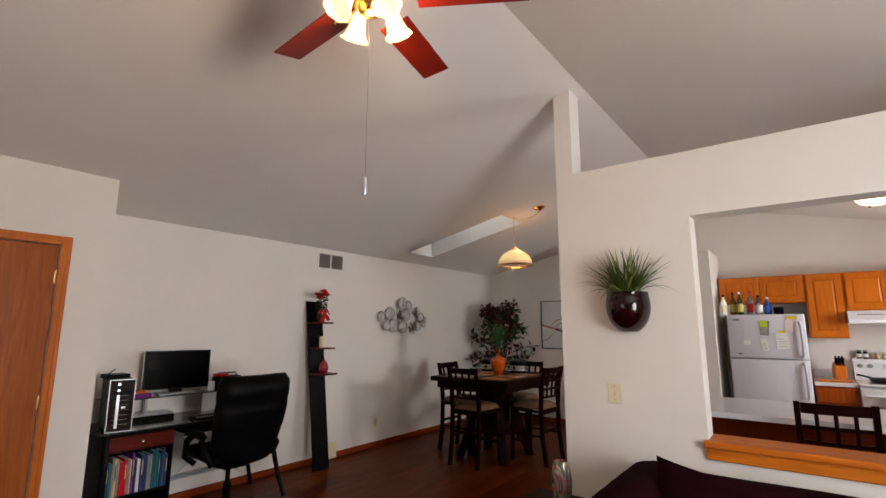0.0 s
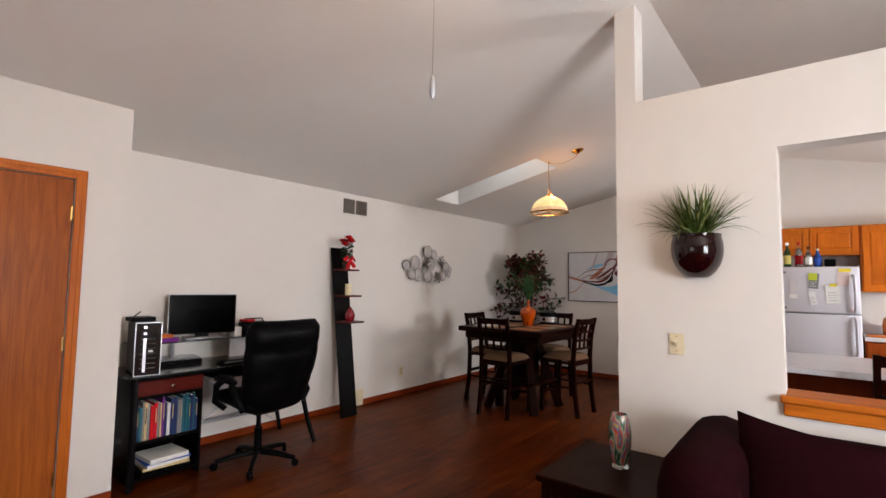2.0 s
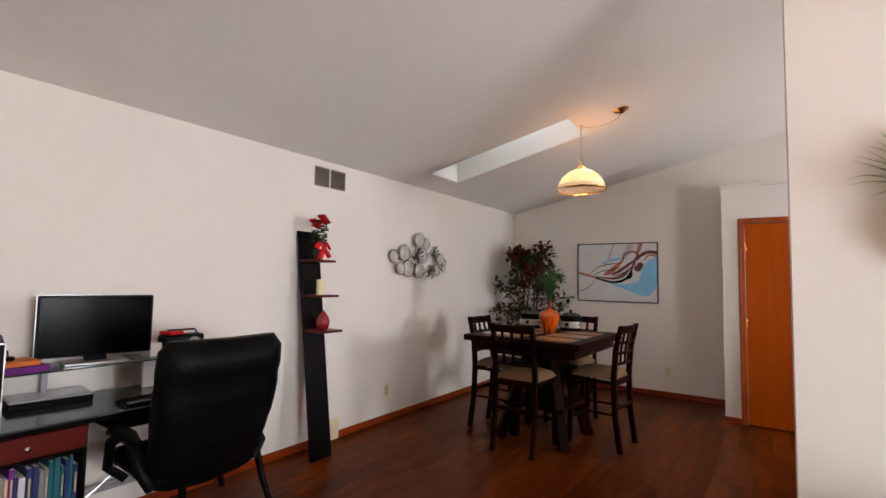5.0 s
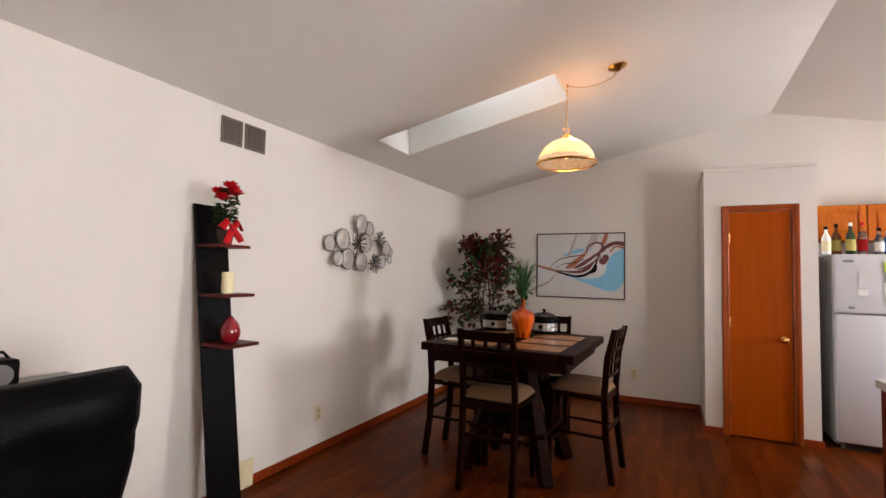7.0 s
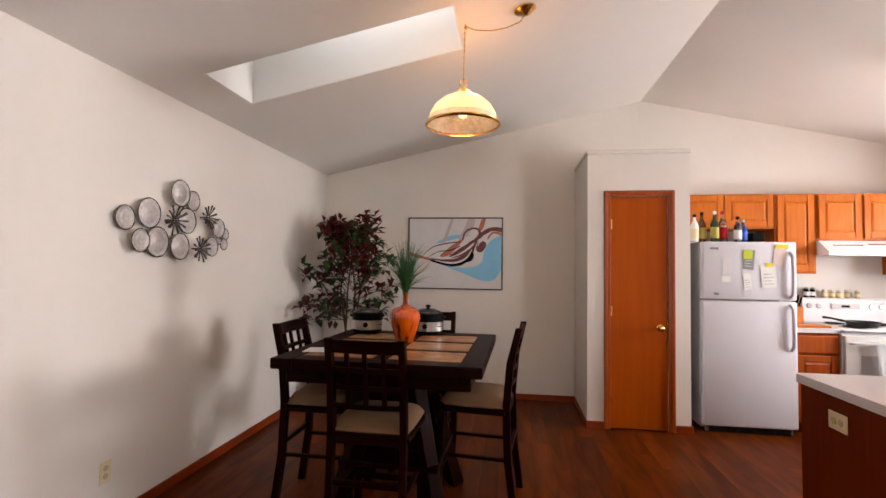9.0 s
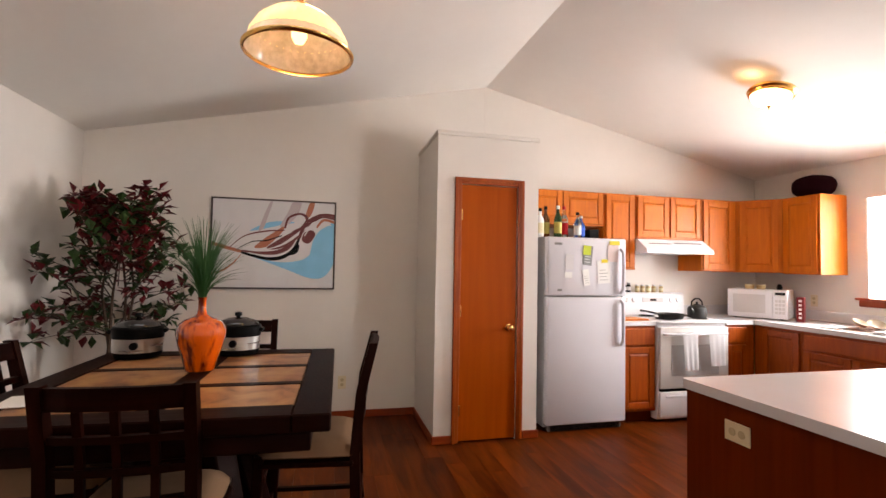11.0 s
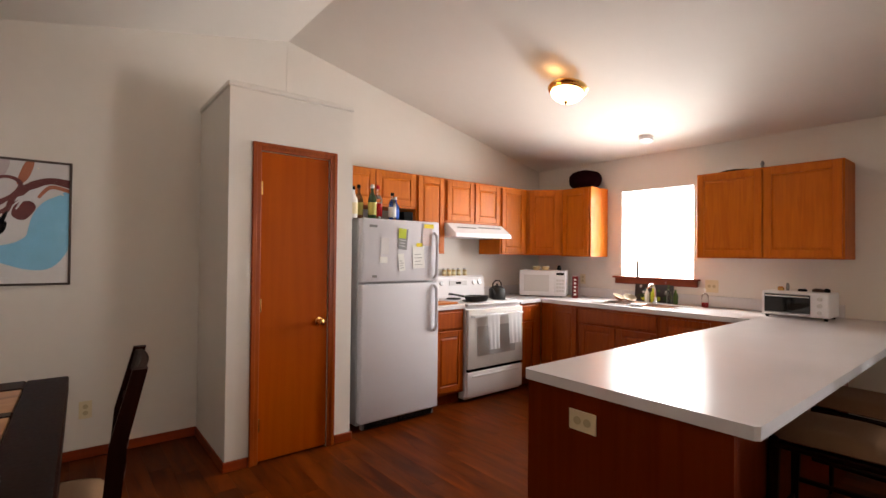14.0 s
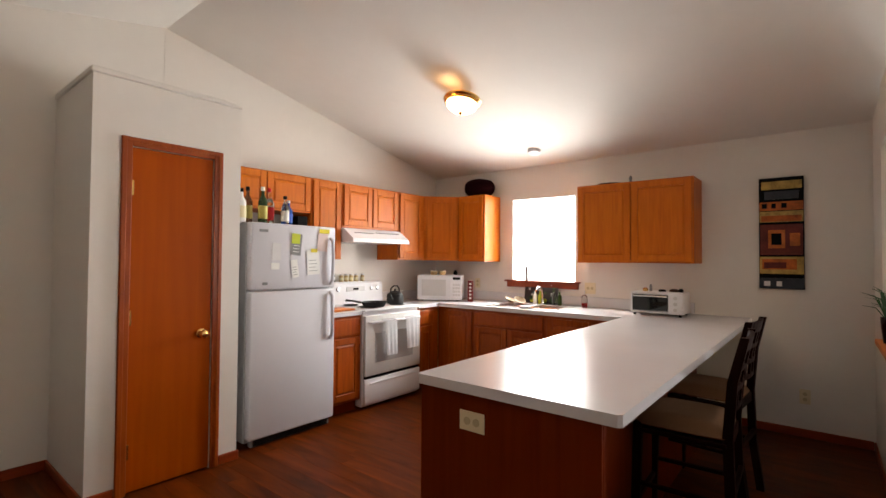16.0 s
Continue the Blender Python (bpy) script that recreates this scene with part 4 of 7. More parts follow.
    for i, (x, r, h, m1, m2, m3, lab) in enumerate(data):
        b = thing("liquor_bottle", lab + " on the refrigerator", "bottle", (x, 7.97 + 0.08 * (i % 2), 1.6565), 0, "bottles on the refrigerator")
        part("bottle", L([(r * 0.92, 0), (r, 0.01), (r, h * 0.58), (r * 0.8, h * 0.66), (0.013, h * 0.78), (0.012, h * 0.92)], 20), m1, b, smooth=50)
        part("cap", L([(0.015, h * 0.90), (0.015, h), (0.013, h + 0.003)], 14), m3, b, smooth=50)
        part("label_band", L([(r + 0.0008, h * 0.12), (r + 0.0008, h * 0.48)], 20, cap=False), m2, b)
    one("storage_box", B((-0.048, 0.048, -0.06, 0.06, 0, 0.085), b=0.004), BLACKPL, "small black box on the refrigerator beside the bottles", "box", at=(-1.195, 8.06, 1.6565))
    # bag above the cabinets
    b = thing("duffel_bag", "round dark plum bag on top of the wall cabinet", "bag", (1.09, 7.80, 2.1315), -60)
    bm = bmesh.new()
    lathe(bm, [(0.015, -0.178), (0.050, -0.168), (0.080, -0.135), (0.100, -0.075), (0.107, 0.0), (0.100, 0.075), (0.080, 0.135), (0.050, 0.168), (0.015, 0.178)], 20)
    bmesh.ops.transform(bm, matrix=pose(0, 0, 0.096, 0, 90) , verts=bm.verts)
    for v in bm.verts:
        v.co.z = max(v.co.z * 1.08, 0)
        v.co += 0.006 * noise.noise_vector(v.co * 14)
        v.co.z = max(v.co.z, 0)
    part("bag", bm, PLUM, b, smooth=60)
    part("strap", T([(-0.06, -0.02, 0.200), (-0.03, 0, 0.230), (0.04, 0, 0.230), (0.07, -0.02, 0.200)], 0.008, 6), PAPER, b, smooth=60)
    one("trinket", L([(0.012, 0), (0.010, 0.03), (0.016, 0.05), (0.006, 0.075)], 12), GREY, "small grey figurine on top of the wall cabinet", "trinket", 50, at=(1.05, 6.05, 2.1165))
    one("tray", L([(0.10, 0), (0.12, 0.018), (0.115, 0.018), (0.098, 0.004)], 24), BARK, "low brown dish on top of the wall cabinet", "dish", 40, at=(1.08, 6.25, 2.1165))
    # sink side
    v = one("bud_bottle", L([(0.016, 0), (0.017, 0.12), (0.008, 0.17), (0.007, 0.24), (0.010, 0.26)], 14), GREY, "slender grey glass bottle on the window sill", "bottle", 50, at=(XR - 0.03, 7.24, 1.1655))
    pic = thing("picture_board", "dark glass cutting board with a painted green garden scene", "cutting board", (1.19, 7.06, 0.916), -90)
    bd = part("board", B((-0.20, 0.20, 0, 0.010, 0, 0.24), b=0.002), mat("slate_print", (0.045, 0.035, 0.035), 0.15, var=0.5, scale=12), pic)
    bd.matrix_local = pose(0, 0, 0, -8)
    rnd = random.Random(8)
    for i in range(34):
        if i < 9:
            x, z, r, m = rnd.uniform(-0.13, 0.13), rnd.uniform(0.03, 0.075), rnd.uniform(0.022, 0.03), (LEAF_G, LIME, LEAF_D)[i % 3]
        elif i < 22:
            x, z, r, m = rnd.uniform(-0.17, 0.17), rnd.uniform(0.08, 0.19), rnd.uniform(0.008, 0.017), (CANVASG, LEAF_G, CANVASG, GREY)[i % 4]
        else:
            x, z, r, m = rnd.uniform(-0.18, 0.18), rnd.uniform(0.05, 0.22), rnd.uniform(0.005, 0.010), (LEAF_G, TEAL, CANVASG)[i % 3]
        q = part("painted_dab", L([(r, 0), (r * 0.9, 0.0015)], 9), m, bd)
        q.matrix_local = pose(x, -0.0005 - 0.0001 * i, z, 90)
    s = thing("soap_bottle", "clear soap bottle with a red base beside the sink", "bottle", (1.10, 6.52, 0.916))
    part("bottle", L([(0.028, 0), (0.030, 0.05), (0.028, 0.11), (0.012, 0.13)], 18), GLASS, s, smooth=50)
    part("soap", L([(0.0265, 0.002), (0.0275, 0.045)], 18), RED, s, smooth=50)
    part("pump", T([(0, 0, 0.13), (0, 0, 0.165), (-0.03, 0, 0.168)], 0.006, 8), PAPER, s, smooth=50)
    for i, (x, y, m, lab) in enumerate(((0.93, 7.17, STONEWARE, "tan bowl tipped on the sink edge"), (0.90, 7.27, STONEWARE, "tan plate leaning in the sink"))):
        o = one("dish", L([(0.035, 0), (0.066, 0.030), (0.063, 0.031), (0.033, 0.004)], 22), m, lab, "dish", 50)
        o.matrix_world = pose(x, y, 0.945, 25, -18 + 20 * i, 0)
    for i in range(4):
        one("detergent_bottle", L([(0.022, 0), (0.024, 0.06), (0.02, 0.10), (0.009, 0.115), (0.009, 0.14)], 14), (LEAF_G, GLASS, LIME, PAPER)[i], ("green", "clear", "lime", "white")[i] + " detergent bottle behind the sink", "bottle", 50, at=(1.125, 6.80 + i * 0.062 + (0.10 if i > 1 else 0), 0.918))
    one("dish_rag", B((-0.07, 0.07, -0.05, 0.05, 0, 0.018), b=0.008, seg=2), CANVASG, "pale folded dish rag on the sink rim", "cloth", 60, at=(0.66, 6.93, 0.9235))


def plate_on_wall(name, label, at, rz, w, h, kind):
    """An outlet or switch plate; local front faces -y."""
    p = thing(name, label, "electrical outlet" if kind == "outlet" else "light switch", at, rz)
    part("cover_plate", B((-w / 2, w / 2, -0.006, -0.001, -h / 2, h / 2), b=0.002), PLASTIC, p)
    if kind == "switch":
        part("switch_toggle", B((-0.006, 0.006, -0.022, -0.006, -0.010, 0.013), b=0.002), PLASTIC, p)
        part("screw", B((-0.003, 0.003, -0.0075, -0.006, h * 0.33, h * 0.33 + 0.005)), BRASS, p)
        part("screw", B((-0.003, 0.003, -0.0075, -0.006, -h * 0.33, -h * 0.33 + 0.005)), BRASS, p)
    else:
        for s in (-1, 1):
            c = (0, s * 0.021) if h > w else (s * 0.021, 0)
            q = part("socket", L([(0.0155, 0), (0.015, 0.003)], 16), SOCKET, p, smooth=40)
            q.matrix_local = pose(c[0], -0.0055, c[1], 90)
            for t in (-0.005, 0.005):
                part("slot", B((c[0] + t - 0.001, c[0] + t + 0.001, -0.0092, -0.0086, c[1] - 0.004, c[1] + 0.004)), BLACKPL, q).matrix_parent_inverse = q.matrix_local.inverted()
    return p


def fixtures():
    plate_on_wall("outlet", "almond double outlet on the peninsula end", (-2.007, 5.69, 0.768), -90, 0.115, 0.075, "outlet")
    plate_on_wall("outlet", "almond outlet plate on the kitchen wall below the cabinets", (XR, 6.52, 1.105), -90, 0.115, 0.115, "outlet")
    plate_on_wall("outlet", "almond outlet plate between the window and the corner cabinets", (XR, 7.93, 1.11), -90, 0.07, 0.115, "outlet")
    plate_on_wall("outlet", "almond outlet low on the wall under the painting", (XR, 4.768, 0.32), -90, 0.07, 0.115, "outlet")
    plate_on_wall("outlet", "almond outlet low on the dining room wall", (-3.37, YB, 0.32), 0, 0.07, 0.115, "outlet")
    plate_on_wall("outlet", "almond outlet low on the long wall", (XL, 5.70, 0.30), 90, 0.07, 0.115, "outlet")
    plate_on_wall("light_switch", "almond switch plate on the partition under the wall pot", (-1.912, PY0, 1.10), 0, 0.078, 0.118, "switch")
    # vents
    for k, (y0, y1) in enumerate(((4.705, 4.865), (4.885, 5.055))):
        zc = 2.345 - 0.12 - 0.035 * k
        v = thing("air_register", "bronze return air grille high on the wall", "air vent", (XL, (y0 + y1) / 2, 2.285), 90, "high wall grilles")
        w = y1 - y0
        # Black sheet behind the slats stands for the shade inside the duct.
        part("duct_shade_sheet", B((-w / 2 + 0.004, w / 2 - 0.004, -0.003, -0.001, -0.081, 0.081)), BLACKPL, v)
        part("frame", B((-w / 2, w / 2, -0.010, -0.0035, 0.071, 0.084), (-w / 2, w / 2, -0.010, -0.0035, -0.084, -0.071), (-w / 2, -w / 2 + 0.012, -0.010, -0.0035, -0.071, 0.071), (w / 2 - 0.012, w / 2, -0.010, -0.0035, -0.071, 0.071), b=0.001), REGISTER, v)
        for i in range(12):
            x = -w / 2 + 0.012 + (w - 0.024) * (i + 0.5) / 12
            part("slat", B((x - 0.0035, x + 0.0035, -0.009, -0.0035, -0.071, 0.071)), REGISTER, v)
    v = thing("air_register", "almond floor-level register in the baseboard", "air vent", (XL + 0.002, 4.90, 0.0), 90)
    part("frame", B((-0.155, 0.155, -0.022, -0.0145, 0.004, 0.185), b=0.003), PLASTIC, v)
    for i in range(9):
        part("slat", B((-0.135, 0.135, -0.027, -0.0225, 0.025 + i * 0.016, 0.033 + i * 0.016)), PLASTIC, v)
    # kitchen ceiling light
    x, y = -0.34, 6.99
    z = ceil_z(x)
    c = thing("ceiling_light", "flush brass ceiling light with a lit alabaster bowl", "ceiling light", (x, y, z - 0.001))
    c.matrix_world = pose(x, y, z - 0.050, 0, math.degrees(math.atan(SR)) , 0)
    part("canopy", L([(0.010, 0.047), (0.010, 0.0005)], 16), BRASS, c)
    part("pan", L([(0.13, 0), (0.155, -0.012), (0.160, -0.028), (0.145, -0.040), (0.148, -0.052), (0.136, -0.058)], 36), BRASS, c, smooth=40)
    part("bowl", L([(0.134, -0.059), (0.120, -0.085), (0.085, -0.112), (0.035, -0.126), (0.012, -0.128)], 32), WARMGLOW, c, "glowing alabaster glass bowl", smooth=60)
    part("finial", L([(0.012, -0.129), (0.018, -0.136), (0.008, -0.148), (0.003, -0.158)], 16), BRASS, c, smooth=50)
    x, y = 0.88, 6.97
    s = thing("smoke_detector", "round white smoke detector on the kitchen ceiling", "smoke detector", (x, y, ceil_z(x)))
    s.matrix_world = pose(x, y, ceil_z(x) - 0.002, 0, math.degrees(math.atan(SR)), 0)
    part("base", L([(0.072, 0), (0.072, -0.010)], 28), WHITE, s, smooth=40)
    part("cover", L([(0.066, -0.011), (0.062, -0.030), (0.045, -0.038)], 28), WHITE, s, smooth=40)
    # painting on the kitchen wall
    y0, y1, z0, z1 = 4.76, 5.06, 1.17, 2.080
    p = thing("canvas_painting", "tall narrow abstract canvas in black, orange and yellow bands", "painting", (XR - 0.002, (y0 + y1) / 2, z0), -90)
    w, h = y1 - y0, z1 - z0
    part("canvas", B((-w / 2, w / 2, -0.035, -0.001, 0, h), b=0.003), BLACKPL, p)
    gold, rust, deep, blue = (mat("painted_gold", (0.34, 0.22, 0.055), 0.35, var=0.6, scale=14), mat("painted_rust", (0.36, 0.085, 0.012), 0.35, var=0.6, scale=12),
                              mat("painted_deep_red", (0.10, 0.013, 0.008), 0.35, var=0.5, scale=12), mat("painted_blue_black", (0.022, 0.028, 0.038), 0.35, var=0.4, scale=12))
    k = 0
    for x0, x1, a, b, m in ((0.05, 0.97, 0.89, 0.97, gold), (0.12, 0.9, 0.80, 0.88, blue), (0, 1, 0.70, 0.785, rust), (0, 1, 0.595, 0.70, gold), (0.04, 0.96, 0.60, 0.66, rust), (0.02, 0.98, 0.30, 0.58, deep),
                            (0.2, 0.6, 0.36, 0.53, rust), (0.27, 0.52, 0.39, 0.50, BLACKPL), (0.68, 0.92, 0.38, 0.50, rust), (0, 1, 0.13, 0.29, gold), (0.06, 0.85, 0.17, 0.27, rust), (0.1, 0.62, 0.18, 0.24, deep),
                            (0, 1, 0.0, 0.10, blue), (0.10, 0.26, 0.02, 0.07, CANVASG), (0.38, 0.52, 0.02, 0.07, CANVASG), (0.06, 0.2, 0.72, 0.77, BLACKPL), (0.28, 0.4, 0.72, 0.77, BLACKPL), (0.5, 0.64, 0.72, 0.77, BLACKPL)):
        k += 1
        part("paint_patch", B((-w / 2 + x0 * w + 0.003, -w / 2 + x1 * w - 0.003, -0.0355 - 0.0004 * k, -0.0352, a * h + 0.003, b * h - 0.003)), m, p)


kitchen_cabinets()
countertop()
sink()
refrigerator()
stove()
hood()
kitchen_things()
fixtures()

DISCS = [(5.731, 1.644, 0.069), (5.886, 1.686, 0.088), (6.122, 1.835, 0.085), (6.276, 1.809, 0.067), (6.207, 1.671, 0.084), (5.812, 1.524, 0.068),
         (5.975, 1.524, 0.091), (6.148, 1.505, 0.085), (6.515, 1.647, 0.07), (6.635, 1.615, 0.044), (6.466, 1.518, 0.069), (6.579, 1.539, 0.043)]
FLOWERS = [(6.067, 1.661, 0.097), (6.392, 1.713, 0.08), (6.317, 1.497, 0.088)]


def chair(name, label, at, rz, group):
    """Counter-height chair; local front is +y."""
    c = thing(name, label, "chair", at, rz, group)
    for s in (-1, 1):
        bm = bmesh.new()
        x = s * 0.19
        pts = [(-0.255, 0), (-0.215, 0.30), (-0.205, 0.60), (-0.225, 0.85), (-0.270, 1.052)]
        w = 0.021
        prof = [(y - w, z) for y, z in pts] + [(y + w * (0.7 if z > 1 else 1), z) for y, z in pts[::-1]]
        prism(bm, prof, 0, x - 0.017, x + 0.017)
        part("back_leg", bm, ESPRESSO, c)
        part("front_leg", (lambda q: (beam(q, (x, 0.175, 0.60), (x, 0.195, 0), 0.040, 0.040), q)[1])(bmesh.new()), ESPRESSO, c)
        part("stretcher", (lambda q: (beam(q, (x, -0.20, 0.30), (x, 0.18, 0.30), 0.030, 0.018), q)[1])(bmesh.new()), ESPRESSO, c)
        part("side_rail", (lambda q: (beam(q, (x, -0.20, 0.565), (x, 0.17, 0.565), 0.055, 0.022), q)[1])(bmesh.new()), ESPRESSO, c)
    part("stretcher", B((-0.17, 0.17, 0.176, 0.196, 0.20, 0.23), b=0.003), ESPRESSO_X, c)
    part("stretcher", B((-0.17, 0.17, -0.235, -0.215, 0.34, 0.37), b=0.003), ESPRESSO_X, c)
    part("front_rail", B((-0.172, 0.172, 0.16, 0.182, 0.535, 0.59), b=0.003), ESPRESSO_X, c)
    part("back_rail", B((-0.172, 0.172, -0.215, -0.195, 0.535, 0.59), b=0.003), ESPRESSO_X, c)
    def ys(z):
        return -0.205 - (z - 0.60) * 0.08 if z < 0.85 else -0.225 - (z - 0.85) * 0.222
    def rail(name, z0, z1, x0=-0.172, x1=0.172, curve=0.018):
        bm = bmesh.new()
        n = 6
        rows = []
        for i in range(n + 1):
            x = x0 + (x1 - x0) * i / n
            k = curve * (1 - (2 * x / 0.36) ** 2)
            rows.append([bm.verts.new(p) for p in ((x, ys(z0) - k - 0.010, z0), (x, ys(z0) - k + 0.010, z0), (x, ys(z1) - k + 0.010, z1), (x, ys(z1) - k - 0.010, z1))])
        for a, b in zip(rows, rows[1:]):
            for k in range(4):
                bm.faces.new((a[k], a[(k + 1) % 4], b[(k + 1) % 4], b[k]))
        bm.faces.new(rows[0])
        bm.faces.new(rows[-1][::-1])
        part(name, bm, ESPRESSO_X, c)
    rail("top_rail", 0.982, 1.046)
    for z in (0.71, 0.80, 0.89):
        rail("lattice_rail", z, z + 0.022)
    for x in (-0.095, 0.0, 0.095):
        bm = bmesh.new()
        k = 0.018 * (1 - (2 * x / 0.36) ** 2)
        n = 8
        rows = []
        for i in range(n + 1):
            z = 0.712 + (0.981 - 0.712) * i / n
            rows.append([bm.verts.new(p) for p in ((x - 0.011, ys(z) - k - 0.0075, z), (x + 0.011, ys(z) - k - 0.0075, z), (x + 0.011, ys(z) - k + 0.0075, z), (x - 0.011, ys(z) - k + 0.0075, z))])
        for a, b in zip(rows, rows[1:]):
            for j in range(4):
                bm.faces.new((a[j], a[(j + 1) % 4], b[(j + 1) % 4], b[j]))
        bm.faces.new(rows[0][::-1])
        bm.faces.new(rows[-1])
        part("lattice_bar", bm, ESPRESSO, c)
    bm = bmesh.new()
    n = 12
    grid = {}
    for i in range(n + 1):
        for j in range(n + 1):
            u, v = 2 * i / n - 1, 2 * j / n - 1
            r = max(abs(u), abs(v)) ** 4
            sx = 0.215 * u * (1 - 0.04 * abs(v) ** 3)
            sy = 0.205 * v * (1 - 0.04 * abs(u) ** 3) - 0.005
            grid[i, j] = bm.verts.new((sx, sy, 0.592 + 0.062 * (1 - abs(u) ** 5) ** 0.5 * (1 - abs(v) ** 5) ** 0.5 + 0.004))
    for i in range(n):
        for j in range(n):
            bm.faces.new((grid[i, j], grid[i + 1, j], grid[i + 1, j + 1], grid[i, j + 1]))
    edge = [grid[i, 0] for i in range(n)] + [grid[n, j] for j in range(n)] + [grid[i, n] for i in range(n, 0, -1)] + [grid[0, j] for j in range(n, 0, -1)]
    low = [bm.verts.new((v.co.x * 0.98, v.co.y * 0.98, 0.5905)) for v in edge]
    for i in range(len(edge)):
        j = (i + 1) % len(edge)
        bm.faces.new((edge[i], low[i], low[j], edge[j]))
    bm.faces.new(low[::-1])
    part("seat", bm, SEAT, c, "cream padded seat", smooth=60)
    for piece in c.children:
        piece.data.transform(Matrix.Diagonal((0.96, 1, 1, 1)))
    return c


def table():
    cx, cy, hx, hy = -4.03, 6.26, 0.535, 0.570
    t = thing("dining_table", "dark square counter-height table with slate tiles set in the top", "table", (cx, cy, 0), -1.5)
    z0, z1 = 0.875, 0.93
    bw, mid = 0.115, 0.055
    part("frame_board", B((-hx, -hx + bw, -hy, hy, z0, z1), b=0.005), ESPRESSO, t)
    part("frame_board", B((hx - bw, hx, -hy, hy, z0, z1), b=0.005), ESPRESSO, t)
    xs = [-hx + bw, hx - bw]
    part("frame_board", B((xs[0], xs[1], -hy, -hy + bw, z0, z1), b=0.004), ESPRESSO_X, t)
    part("frame_board", B((xs[0], xs[1], hy - bw, hy, z0, z1), b=0.004), ESPRESSO_X, t)
    part("divider", B((-mid / 2 - 0.01, mid / 2 + 0.01, -hy + bw, hy - bw, z0, z1 - 0.001), b=0.003), ESPRESSO, t)
    inner = 2 * (hy - bw)
    th = (inner - 2 * 0.045) / 3
    for k in (1, 2):
        y = -hy + bw + k * th + (k - 1) * 0.045
        for s in (-1, 1):
            a, b = sorted((s * (mid / 2 + 0.0105), s * (hx - bw)))
            part("divider", B((a, b, y, y + 0.045, z0, z1 - 0.001), b=0.003), ESPRESSO_X, t)
    part("under_panel", B((xs[0], xs[1], -hy + bw, hy - bw, z0 + 0.005, z0 + 0.028)), BLACKWOOD, t)
    for r in range(3):
        y = -hy + bw + r * (th + 0.045)
        for s in (-1, 1):
            a, b = sorted((s * (mid / 2 + 0.013), s * (hx - bw - 0.002)))
            part("tile", B((a, b, y + 0.002, y + th - 0.002, z0 + 0.029, z1 - 0.003), b=0.002), TILE, t, "mottled brown slate tile")
    part("apron", B((-hx + 0.06, hx - 0.06, -hy + 0.06, -hy + 0.082, 0.80, z0 - 0.001), (-hx + 0.06, hx - 0.06, hy - 0.082, hy - 0.06, 0.80, z0 - 0.001),
                    (-hx + 0.06, -hx + 0.082, -hy + 0.083, hy - 0.083, 0.80, z0 - 0.001), (hx - 0.082, hx - 0.06, -hy + 0.083, hy - 0.083, 0.80, z0 - 0.001), b=0.003), ESPRESSO_X, t)
    for sx in (-1, 1):
        for sy in (-1, 1):
            bm = bmesh.new()
            beam(bm, (sx * 0.10, sy * 0.10, 0.80), (sx * 0.30, sy * 0.30, 0.0), 0.085, 0.085, 0.006)
            for v in bm.verts:
                v.co.z = max(v.co.z, 0)
            part("splayed_leg", bm, ESPRESSO, t)
    part("column", B((-0.13, 0.13, -0.13, 0.13, 0.36, 0.874), b=0.006), ESPRESSO, t)
    part("lower_shelf", B((-0.28, 0.28, -0.28, 0.28, 0.30, 0.33), b=0.004), ESPRESSO_X, t)


